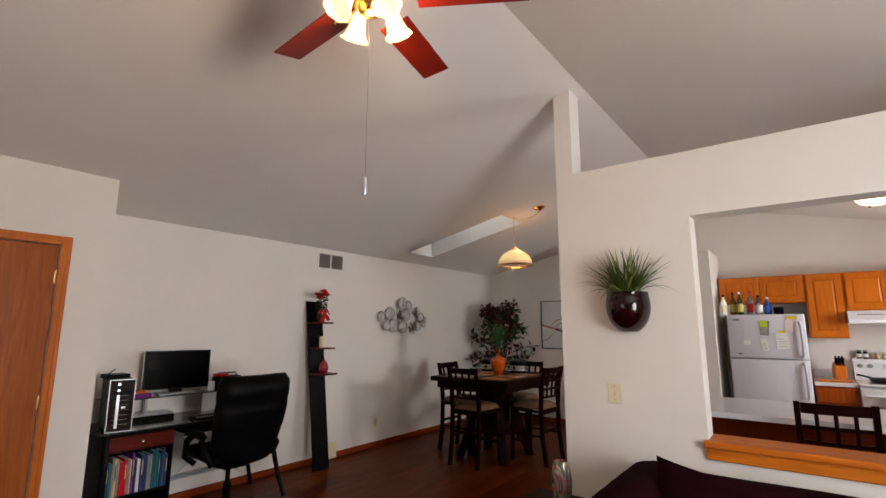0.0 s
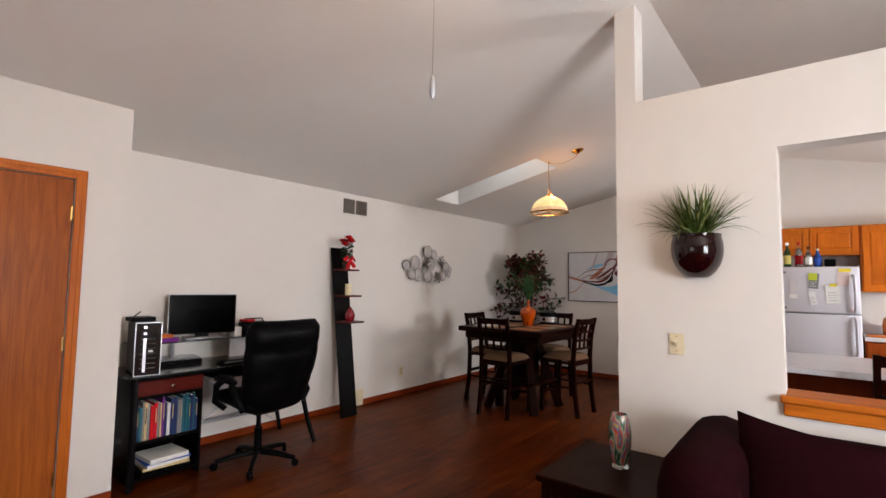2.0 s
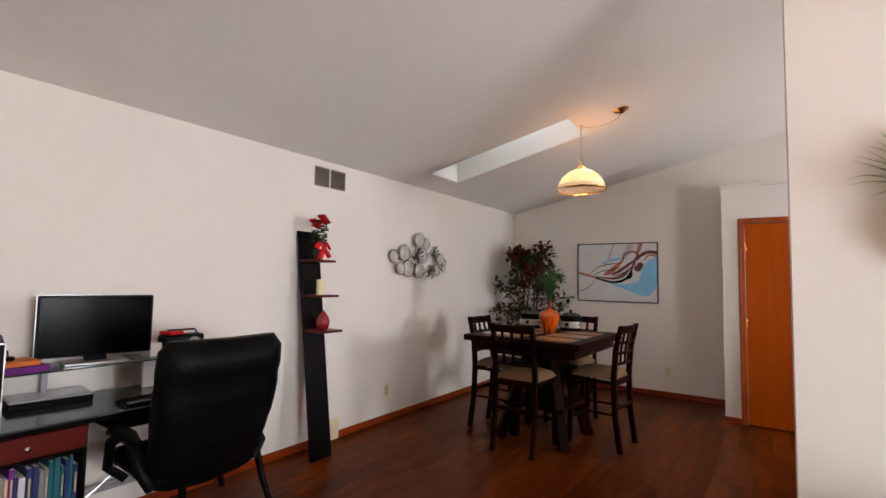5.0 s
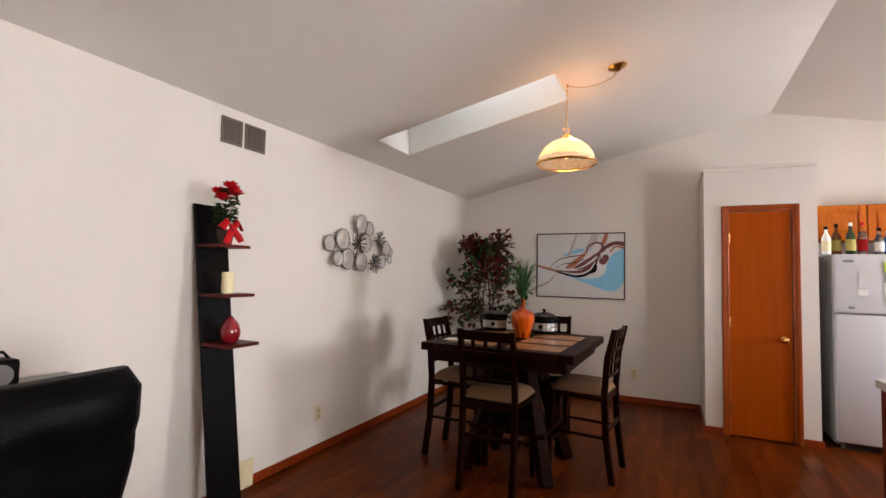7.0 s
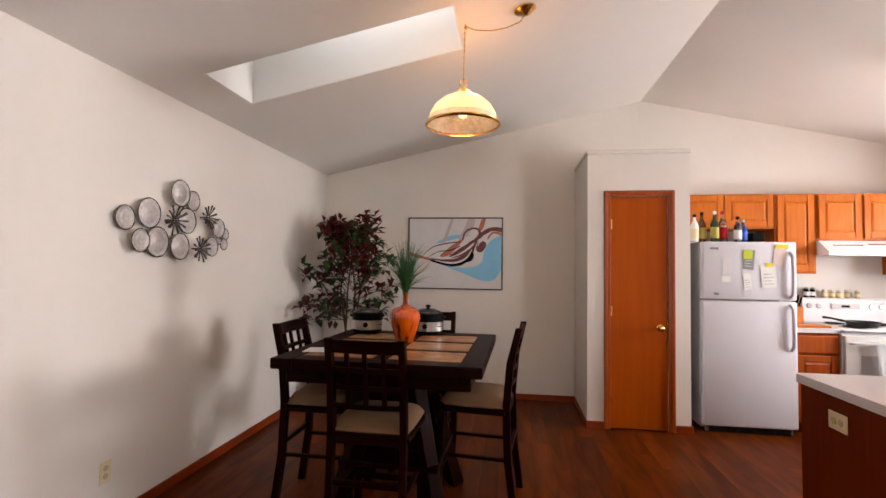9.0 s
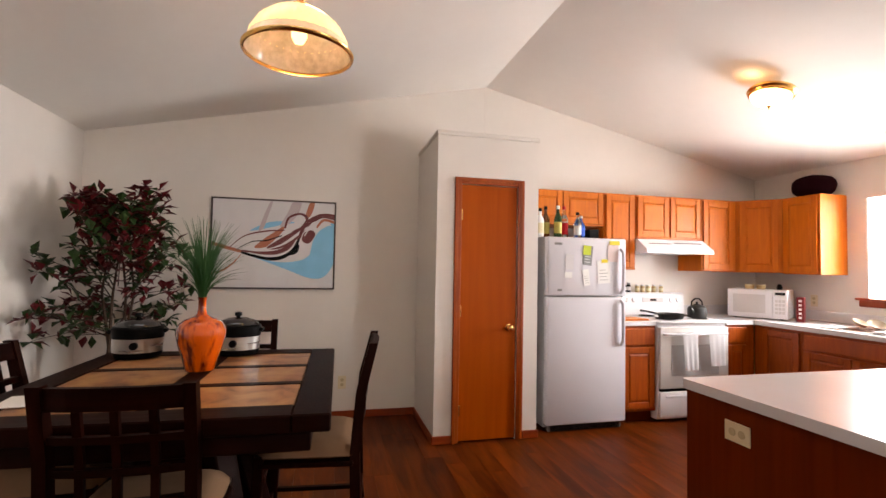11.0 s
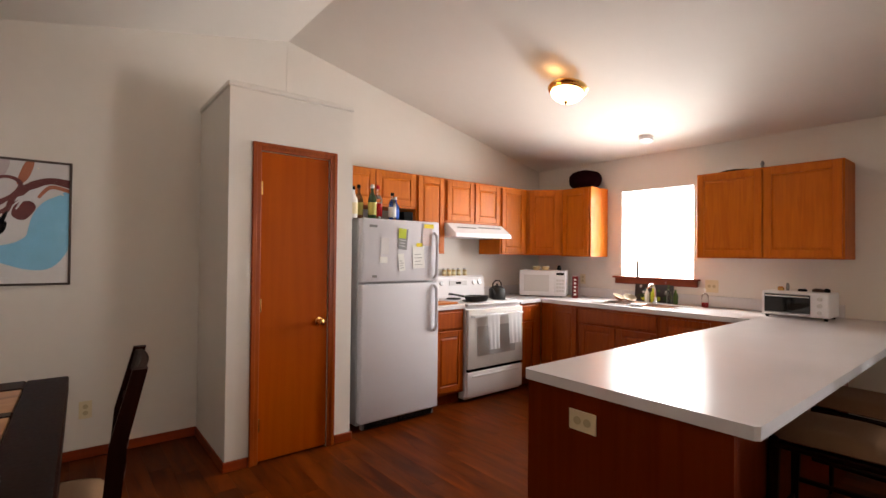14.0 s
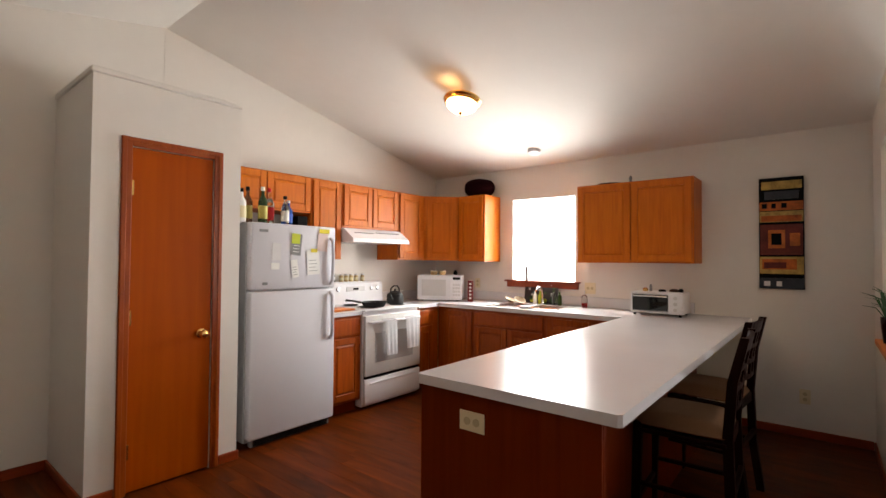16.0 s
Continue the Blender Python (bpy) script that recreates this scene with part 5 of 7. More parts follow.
def dining():
    table()
    g, g2 = "counter chairs round the table", "stools at the peninsula"
    lab = "dark wooden chair with lattice back and cream seat"
    c = chair("dining_chair", lab + " at the table", (-4.055, 5.90, 0), -2, g)
    for (x, y), a in (((-4.00, 6.86), 180), ((-4.475, 6.27), -90), ((-3.585, 6.42), 84)):
        copy_thing(c, pose(x, y, 0, 0, 0, a))
    s = tagged(copy_thing(c, pose(-0.87, 5.19, 0, 0, 0, 2)), "dark wooden counter stool with lattice back at the peninsula", "chair", g2)
    s.name = "bar_stool"
    s = tagged(copy_thing(c, pose(-0.18, 5.22, 0, 0, 0, -5)), "dark wooden counter stool with lattice back at the peninsula", "chair", g2)
    s.name = "bar_stool"
    # vase with onion grass
    v = thing("floor_vase", "amber striped glass vase with tall green grass on the table", "vase", (-4.035, 6.37, 0.9305))
    mv, n, l, p = shader("amber_streaked_glass")
    co, mp, no, ra = n.new("ShaderNodeTexCoord"), n.new("ShaderNodeMapping"), n.new("ShaderNodeTexNoise"), n.new("ShaderNodeValToRGB")
    mp.inputs["Scale"].default_value = (30, 30, 4)
    no.inputs["Scale"].default_value, no.inputs["Detail"].default_value = 1.0, 3
    l.new(co.outputs["Object"], mp.inputs[0]); l.new(mp.outputs[0], no.inputs[0]); l.new(no.outputs[0], ra.inputs[0]); l.new(ra.outputs[0], p.inputs["Base Color"])
    e = ra.color_ramp.elements
    e[0].position, e[0].color, e[1].position, e[1].color = 0.36, (0.10, 0.007, 0.001, 1), 0.54, (0.56, 0.078, 0.0015, 1)
    p.inputs["Roughness"].default_value, p.inputs["Coat Weight"].default_value = 0.08, 0.7
    part("vessel", L([(0.055, 0), (0.058, 0.008), (0.070, 0.05), (0.085, 0.10), (0.096, 0.142), (0.096, 0.165), (0.086, 0.190), (0.064, 0.207), (0.034, 0.218), (0.019, 0.230), (0.0155, 0.255), (0.0155, 0.290), (0.020, 0.300)], 36), mv, v, smooth=60)
    rnd = random.Random(11)
    bm = bmesh.new()
    for i in range(300):
        a, lean, h = rnd.uniform(0, 6.283), abs(rnd.gauss(0, 0.085)) + 0.008, rnd.uniform(0.12, 0.37)
        pts = []
        for k in range(6):
            s = k / 5
            r = 0.012 + lean * s ** 2.0
            pts.append((r * math.cos(a), r * math.sin(a), 0.285 + h * s - 0.30 * lean * s ** 3))
        tube(bm, pts, [0.0017, 0.0017, 0.0016, 0.0014, 0.0010, 0.0004], 3)
    part("grass", bm, GRASS_G, v, "tall thin green grass blades", kind="stuff")
    # slow cookers
    for i, (x, y, rz) in enumerate(((-4.38, 6.70, 8), (-3.95, 6.72, -4))):
        s = thing("slow_cooker", "black and steel slow cooker with glass lid on the table", "slow cooker", (x, y, 0.9305), rz, "slow cookers")
        def oval(prof, name, m, par=s, **k):
            bm = bmesh.new()
            lathe(bm, prof, 36)
            for q in bm.verts:
                q.co.x *= 0.86
                q.co.y *= 0.74
                q.co.z *= 0.92
            return part(name, bm, m, par, **k)
        oval([(0.105, 0), (0.115, 0.012), (0.118, 0.03)], "base", BLACKPL, smooth=40)
        oval([(0.119, 0.031), (0.121, 0.098)], "steel_band", STEEL, smooth=40)
        oval([(0.123, 0.099), (0.126, 0.150), (0.118, 0.158)], "rim", BLACKPL, smooth=40)
        lid = oval([(0.112, 0.159), (0.100, 0.176), (0.05, 0.192), (0.01, 0.195)], "lid", BLACKGLASS, smooth=60)
        part("lid_knob", L([(0.008, 0.176), (0.010, 0.184), (0.018, 0.189), (0.016, 0.202), (0.004, 0.205)], 16), BLACKPL, lid, smooth=50)
        k = part("dial_knob", L([(0.018, 0), (0.016, 0.014)], 16), BLACKPL, s, smooth=40)
        k.matrix_local = pose(0, -0.090, 0.062, 90)
        for sx in (-1, 1):
            part("side_handle", B((min(sx * 0.102, sx * 0.122), max(sx * 0.102, sx * 0.122), -0.025, 0.025, 0.112, 0.130), b=0.006), BLACKPL, s)
    for i, (x, y, a) in enumerate(((-4.40, 5.97, 6), (-4.33, 6.02, -12))):
        one("magazine", B((-0.10, 0.10, -0.07, 0.07, 0, 0.002)), PAPER, "white open leaflet on the dining table", "paper", group="leaflets on the table", at=(x, y, 0.9305 + 0.0025 * i), rz=a)


def leaf(bm, p, d, w, ln, up=(0, 0, 1), mat_i=0, fold=0.2):
    d = d.normalized()
    s = d.cross(Vector(up))
    s = s.normalized() if s.length > 1e-3 else Vector((1, 0, 0))
    n = s.cross(d)
    a, b, c, e = p, p + d * ln * 0.5 + s * w * 0.5 + n * fold * w, p + d * ln - n * 0.1 * ln, p + d * ln * 0.5 - s * w * 0.5 + n * fold * w
    m = p + d * ln * 0.5
    vs = [bm.verts.new(q) for q in (a, b, c, e, m)]
    for q in ((0, 1, 4), (1, 2, 4), (2, 3, 4), (3, 0, 4)):
        f = bm.faces.new([vs[i] for i in q])
        f.material_index = mat_i


def tree_plant():
    t = thing("artificial_tree", "artificial tree with burgundy and dark green leaves in the corner", "plant", (-4.97, 8.02, 0.0))
    part("pot", L([(0.13, 0), (0.16, 0.24), (0.165, 0.28), (0.15, 0.28), (0.145, 0.24)], 24), BARK, t, "brown wicker pot", smooth=50)
    rnd = random.Random(21)
    bm, lm = bmesh.new(), bmesh.new()
    for k in range(4):
        a = k * 1.7
        tube(bm, [(0.03 * math.cos(a), 0.03 * math.sin(a), 0.23), (0.05 * math.cos(a + 0.8), 0.05 * math.sin(a + 0.8), 0.7), (0.10 * math.cos(a + 1.4), 0.10 * math.sin(a + 1.4), 1.15), (0.05 * math.cos(a + 2), 0.05 * math.sin(a + 2), 1.6)], [0.017, 0.013, 0.009, 0.004], 6)
    for k in range(90):
        a, z0 = rnd.uniform(0, 6.283), 0.80 + 0.96 * rnd.random() ** 0.9
        ln = rnd.uniform(0.24, 0.50) * (1.25 - 0.55 * max(0, (z0 - 0.95)) / 0.65)
        d = Vector((math.cos(a), math.sin(a), rnd.uniform(0.25, 1.3) if z0 > 1.0 else rnd.uniform(-0.1, 0.7))).normalized()
        s0 = Vector((0.05 * math.cos(a), 0.05 * math.sin(a), z0))
        pts = [s0 + d * ln * q / 4 + Vector((0, 0, -0.10 * ln * (q / 4) ** 2)) for q in range(5)]
        for q in pts:
            q.x, q.y = max(q.x, -0.42), min(q.y, 0.50)
        tube(bm, pts, [0.005, 0.004, 0.0035, 0.0025, 0.0015], 4)
        red = rnd.random() < (0.32 + 0.50 * (z0 - 0.72) / 0.8)
        for j in range(15):
            q = pts[1 + min(3, int(j / 15 * 4))].lerp(pts[min(4, 2 + int(j / 15 * 4))], rnd.random())
            dd = (d * 0.4 + Vector((rnd.gauss(0, 1), rnd.gauss(0, 1), rnd.gauss(0, 0.7)))).normalized()
            q = q + dd * 0.01
            e = q + dd * 0.07
            if e.x < -0.44 or e.y > 0.55:
                dd = Vector((abs(dd.x), -abs(dd.y), dd.z))
            leaf(lm, q, dd, rnd.uniform(0.050, 0.074), rnd.uniform(0.078, 0.112), mat_i=(1 if (red and rnd.random() < 0.75) else 0))
    part("branch", bm, BARK, t, kind="stuff")
    part("leaves", lm, [LEAF_D, LEAF_R], t, "burgundy and dark green leaves", kind="stuff")


def picture():
    x0, x1, z0, z1 = -4.505, -3.462, 1.156, 1.945
    p = thing("framed_picture", "wide framed abstract picture with blue, rust and black ribbons on white", "picture", ((x0 + x1) / 2, YB - 0.001, (z0 + z1) / 2))
    w, h = x1 - x0, z1 - z0
    fw = 0.014
    part("backing_board", B((-w / 2 + fw, w / 2 - fw, -0.018, -0.004, -h / 2 + fw, h / 2 - fw)), CANVASG, p, "white picture ground")
    part("frame", B((-w / 2, -w / 2 + fw, -0.028, -0.001, -h / 2, h / 2), (w / 2 - fw, w / 2, -0.028, -0.001, -h / 2, h / 2), (-w / 2 + fw, w / 2 - fw, -0.028, -0.001, -h / 2, -h / 2 + fw), (-w / 2 + fw, w / 2 - fw, -0.028, -0.001, h / 2 - fw, h / 2), b=0.002), DARKMETAL, p, "thin dark metal frame")
    sky = mat("picture_blue", (0.20, 0.50, 0.70), 0.45, var=0.08)
    rust = mat("picture_rust", (0.42, 0.14, 0.08), 0.45, var=0.1)
    maroon = mat("picture_maroon", (0.15, 0.04, 0.04), 0.45, var=0.1)
    mauve = mat("picture_mauve", (0.48, 0.40, 0.42), 0.45, var=0.05)
    lay = [0]
    def P(u, v):
        return (-w / 2 + u * w, -h / 2 + (1 - v) * h)
    def ribbon(pts, ws, m, n=28):
        """A painted stroke through points with a width at each, as shares of the picture."""
        lay[0] += 1
        y = -0.0182 - 0.00012 * lay[0]
        P2 = [Vector((*P(*q), 0)) for q in pts]
        out = []
        for i in range(n + 1):
            s = i / n * (len(P2) - 1)
            k = min(int(s), len(P2) - 2)
            f = s - k
            a, b, c, d = P2[max(k - 1, 0)], P2[k], P2[k + 1], P2[min(k + 2, len(P2) - 1)]
            q = 0.5 * ((2 * b) + (c - a) * f + (2 * a - 5 * b + 4 * c - d) * f * f + (3 * b - a - 3 * c + d) * f ** 3)
            out.append((q, ws[k] * (1 - f) + ws[k + 1] * f))
        bm = bmesh.new()
        prev = None
        for i, (q, ww) in enumerate(out):
            t = (out[min(i + 1, n)][0] - out[max(i - 1, 0)][0]).normalized()
            nn = Vector((-t.y, t.x, 0)) * max(ww, 0.002) * h / 2
            cl = lambda v: (min(max(v.x, -w / 2 + fw), w / 2 - fw), min(max(v.y, -h / 2 + fw), h / 2 - fw))
            a, b = cl(q + nn), cl(q - nn)
            cur = (bm.verts.new((a[0], y, a[1])), bm.verts.new((b[0], y, b[1])))
            if prev:
                bm.faces.new((prev[0], prev[1], cur[1], cur[0]))
            prev = cur
        part("painted_ribbon", bm, m, p)
    def patch(pts, m):
        """A painted field with a smooth closed outline, in shares of the picture."""
        lay[0] += 1
        y = -0.0182 - 0.00012 * lay[0]
        bm, ring, n = bmesh.new(), [], len(pts)
        for k in range(n):
            a, b, c, d = (Vector((*P(*pts[(k + o) % n]), 0)) for o in (-1, 0, 1, 2))
            for f in (0, 0.25, 0.5, 0.75):
                q = 0.5 * ((2 * b) + (c - a) * f + (2 * a - 5 * b + 4 * c - d) * f * f + (3 * b - a - 3 * c + d) * f ** 3)
                ring.append(bm.verts.new((min(max(q.x, -w / 2 + fw), w / 2 - fw), y, min(max(q.y, -h / 2 + fw), h / 2 - fw))))
        f = bm.faces.new(ring)
        bmesh.ops.triangulate(bm, faces=[f])
        part("painted_field", bm, m, p)
    patch([(0.30, 0.63), (0.44, 0.68), (0.58, 0.70), (0.72, 0.67), (0.79, 0.60), (0.81, 0.46), (0.86, 0.34), (0.94, 0.27), (1.00, 0.24), (1.00, 0.62), (0.96, 0.78), (0.89, 0.87), (0.78, 0.87), (0.62, 0.79), (0.46, 0.71)], sky)
    patch([(0.30, 0.36), (0.42, 0.27), (0.54, 0.24), (0.66, 0.25), (0.56, 0.28), (0.42, 0.33)], sky)
    patch([(0.37, 0.36), (0.41, 0.18), (0.46, 0.02), (0.48, 0.02), (0.44, 0.20), (0.41, 0.32)], mauve)
    patch([(0.54, 0.30), (0.60, 0.14), (0.64, 0.02), (0.71, 0.02), (0.68, 0.16), (0.60, 0.28)], mauve)
    patch([(0.74, 0.20), (0.78, 0.02), (0.82, 0.02), (0.79, 0.16)], rust)
    patch([(0.34, 0.54), (0.42, 0.44), (0.52, 0.34), (0.57, 0.30), (0.56, 0.36), (0.48, 0.48), (0.42, 0.54)], rust)
    patch([(0.44, 0.54), (0.54, 0.44), (0.64, 0.36), (0.72, 0.32), (0.70, 0.44), (0.60, 0.52), (0.50, 0.56)], maroon)
    patch([(0.72, 0.44), (0.74, 0.36), (0.80, 0.33), (0.83, 0.38), (0.79, 0.47), (0.75, 0.48)], maroon)
    patch([(0.60, 0.60), (0.66, 0.52), (0.70, 0.50), (0.69, 0.58), (0.64, 0.62)], BLACKPL)
    ribbon([(0.0, 0.50), (0.10, 0.54), (0.24, 0.59)], [0.03, 0.04, 0.03], rust)
    ribbon([(0.24, 0.60), (0.36, 0.64), (0.48, 0.66), (0.58, 0.63), (0.66, 0.54), (0.70, 0.42)], [0.02, 0.035, 0.05, 0.05, 0.04, 0.02], BLACKPL)
    ribbon([(0.24, 0.58), (0.38, 0.60), (0.52, 0.59), (0.62, 0.52), (0.70, 0.38), (0.80, 0.22)], [0.02, 0.03, 0.05, 0.05, 0.04, 0.03], maroon)
    ribbon([(0.30, 0.60), (0.44, 0.635), (0.55, 0.615), (0.63, 0.55), (0.68, 0.44)], [0.005, 0.02, 0.025, 0.02, 0.01], CANVASG)
    ribbon([(0.44, 0.56), (0.55, 0.51), (0.64, 0.43), (0.73, 0.33), (0.80, 0.28)], [0.005, 0.02, 0.03, 0.025, 0.01], CANVASG)
    ribbon([(0.58, 0.32), (0.61, 0.20), (0.70, 0.15), (0.76, 0.20), (0.72, 0.30), (0.64, 0.36)], [0.02, 0.025, 0.025, 0.03, 0.03, 0.02], maroon)
    ribbon([(0.70, 0.42), (0.74, 0.28), (0.82, 0.20), (0.90, 0.16), (1.0, 0.18)], [0.03, 0.04, 0.06, 0.05, 0.07], maroon)
    ribbon([(0.74, 0.40), (0.80, 0.27), (0.88, 0.22), (0.96, 0.27)], [0.01, 0.02, 0.025, 0.01], CANVASG)
    ribbon([(0.84, 0.30), (0.90, 0.21), (1.0, 0.24)], [0.02, 0.03, 0.03], rust)
    ribbon([(0.14, 0.56), (0.26, 0.42), (0.42, 0.36), (0.58, 0.34)], [0.006, 0.012, 0.018, 0.01], maroon)
    ribbon([(0.20, 0.57), (0.32, 0.48), (0.44, 0.46), (0.56, 0.40)], [0.006, 0.010, 0.014, 0.01], BLACKPL)
    ribbon([(0.0, 0.84), (0.10, 0.80), (0.18, 0.72), (0.24, 0.62)], [0.012, 0.018, 0.014, 0.006], rust)
    part("glazing", B((-w / 2 + fw, w / 2 - fw, -0.0245, -0.023, -h / 2 + fw, h / 2 - fw)), GLAZING, p).visible_shadow = False


def sculpture():
    s = thing("wall_sculpture", "pewter wall sculpture of overlapping rings and flower bursts", "wall sculpture", (XL, 6.3, 1.66), 90)
    rnd = random.Random(5)
    for i, (y, z, r) in enumerate(DISCS):
        d = 0.030 + 0.014 * (i % 3)
        m = pose(y - 6.3, -d, z - 1.66, 90)
        k = part("ring", L([(r - 0.003, 0), (r, 0.002), (r, 0.005), (r - 0.003, 0.007), (r - 0.006, 0.004)], 32, cap=False), DARKMETAL, s, smooth=50)
        k.matrix_local = m
        k = part("disc", L([(r - 0.007, 0.001), (r * 0.86, 0.004), (r * 0.70, 0.0), (r * 0.66, 0.004), (r * 0.34, 0.001), (r * 0.30, 0.004), (0.003, 0.0)], 32), PEWTER, s, smooth=60)
        k.matrix_local = m
        part("stem", T([(y - 6.3, -0.002, z - 1.66), (y - 6.3, -d + 0.001, z - 1.66)], 0.004, 6), DARKMETAL, s)
    for y, z, r in FLOWERS:
        bm = bmesh.new()
        for k in range(13):
            a = 2 * math.pi * k / 13 + rnd.uniform(-0.1, 0.1)
            q = r * rnd.uniform(0.8, 1.05)
            tube(bm, [(0.012 * math.cos(a), 0, 0.012 * math.sin(a)), (q * 0.6 * math.cos(a), -0.014, q * 0.6 * math.sin(a)), (q * math.cos(a), -0.02, q * math.sin(a))], [0.004, 0.007, 0.010], 6, 0.6)
        f = part("flower", bm, DARKMETAL, s, "dark metal flower burst", smooth=50)
        f.matrix_local = pose(y - 6.3, -0.062, z - 1.66)
        part("stem", T([(y - 6.3, -0.002, z - 1.66), (y - 6.3, -0.066, z - 1.66)], 0.005, 6), DARKMETAL, s)


def pendant():
    cx, cy, zr = -3.67, 6.20, 2.240
    p = thing("pendant_lamp", "brass swag pendant with a ribbed glass dome shade, lit", "pendant lamp", (cx, cy, zr))
    wv = lambda a, z: 0.012 * math.cos(36 * a)
    part("skirt", L([(0.214, 0.0), (0.204, 0.022), (0.1965, 0.040)], 108, cap=False, wave=wv), SKIRTGLASS, p, "paler ribbed glass skirt", smooth=70)
    # Added liner, dark so that the inside looks dim despite the bulb.
    part("inner_liner", L([(0.2095, 0.004), (0.199, 0.024), (0.192, 0.050), (0.178, 0.085), (0.150, 0.120), (0.105, 0.150), (0.05, 0.165)], 72, cap=False), DIMLINER, p, "added grey liner inside the glass shade", smooth=70)
    part("shade", L([(0.1965, 0.041), (0.193, 0.06), (0.165, 0.11), (0.12, 0.15), (0.07, 0.176), (0.035, 0.186)], 108, cap=False, wave=wv), SHADEGLASS, p, "glowing ribbed glass dome shade", smooth=70)
    part("rim", L([(0.210, -0.010), (0.221, -0.006), (0.223, 0.003), (0.216, 0.009), (0.209, 0.004), (0.210, -0.010)], 48, cap=False), BRASS, p, smooth=60)
    part("cap", L([(0.045, 0.183), (0.040, 0.200), (0.020, 0.210), (0.010, 0.225)], 24), BRASS, p, smooth=50)
    part("lamp_bulb", L([(0.012, 0.14), (0.03, 0.10), (0.032, 0.07), (0.02, 0.045), (0.004, 0.038)], 16), SHADEWHITE, p, smooth=60)
    bm = bmesh.new()
    for k in range(24):
        a = 2 * math.pi * k / 24
        b = 2 * math.pi * (k + 1) / 24
        tube(bm, [(0.024 * math.cos(a), 0, 0.248 + 0.024 * math.sin(a)), (0.024 * math.cos(b), 0, 0.248 + 0.024 * math.sin(b))], 0.003, 5)
    part("ring", bm, BRASS, p, smooth=60)
    hook = Vector((0.012, -0.045, ceil_z(cx) - zr - 0.01))
    can = Vector((-3.312 - cx, 6.165 - cy, ceil_z(-3.312) - zr))
    bm = bmesh.new()
    def chain(a, b, sag, n):
        for i in range(n):
            s0, s1 = (i - 0.25) / n, (i + 1.25) / n
            q = [a.lerp(b, s) - Vector((0, 0, sag * 4 * max(0, s) * (1 - min(1, s)))) for s in (max(0, s0), (s0 + s1) / 2, min(1, s1))]
            o = Vector((0.005, 0, 0)) if i % 2 else Vector((0, 0.005, 0))
            tube(bm, [q[0], q[1] + o, q[2]], 0.0022, 4)
            tube(bm, [q[0], q[1] - o, q[2]], 0.0022, 4)
    chain(Vector((0, 0, 0.27)), hook, 0.0, 18)
    swag = [hook, hook.lerp(can, 0.16) - Vector((0, 0, 0.040)), hook.lerp(can, 0.42) - Vector((0, 0, 0.072)), hook.lerp(can, 0.68) - Vector((0, 0, 0.082)), hook.lerp(can, 0.92) - Vector((0, 0, 0.070)), can - Vector((0, 0, 0.03))]
    for a, b in zip(swag, swag[1:]):
        chain(a, b, 0.0, 6)
    part("chain", bm, BRASS, p, smooth=50)
    part("cord", T([(0.003, 0, 0.25)] + swag, 0.0018, 5), BRASS, p)
    part("hook", T([hook + Vector((0, 0, 0.01)), hook + Vector((0, 0, -0.012)), hook + Vector((0.012, 0, -0.02))], 0.004, 6), BRASS, p, smooth=50)
    c = part("canopy", L([(0.062, 0), (0.064, -0.008), (0.045, -0.022), (0.018, -0.032), (0.008, -0.040)], 28), BRASS, p, smooth=50)
    c.matrix_local = Matrix.Translation(can - Vector((0, 0, 0.002))) @ pose(0, 0, 0, 0, -math.degrees(math.atan(SL)), 0)


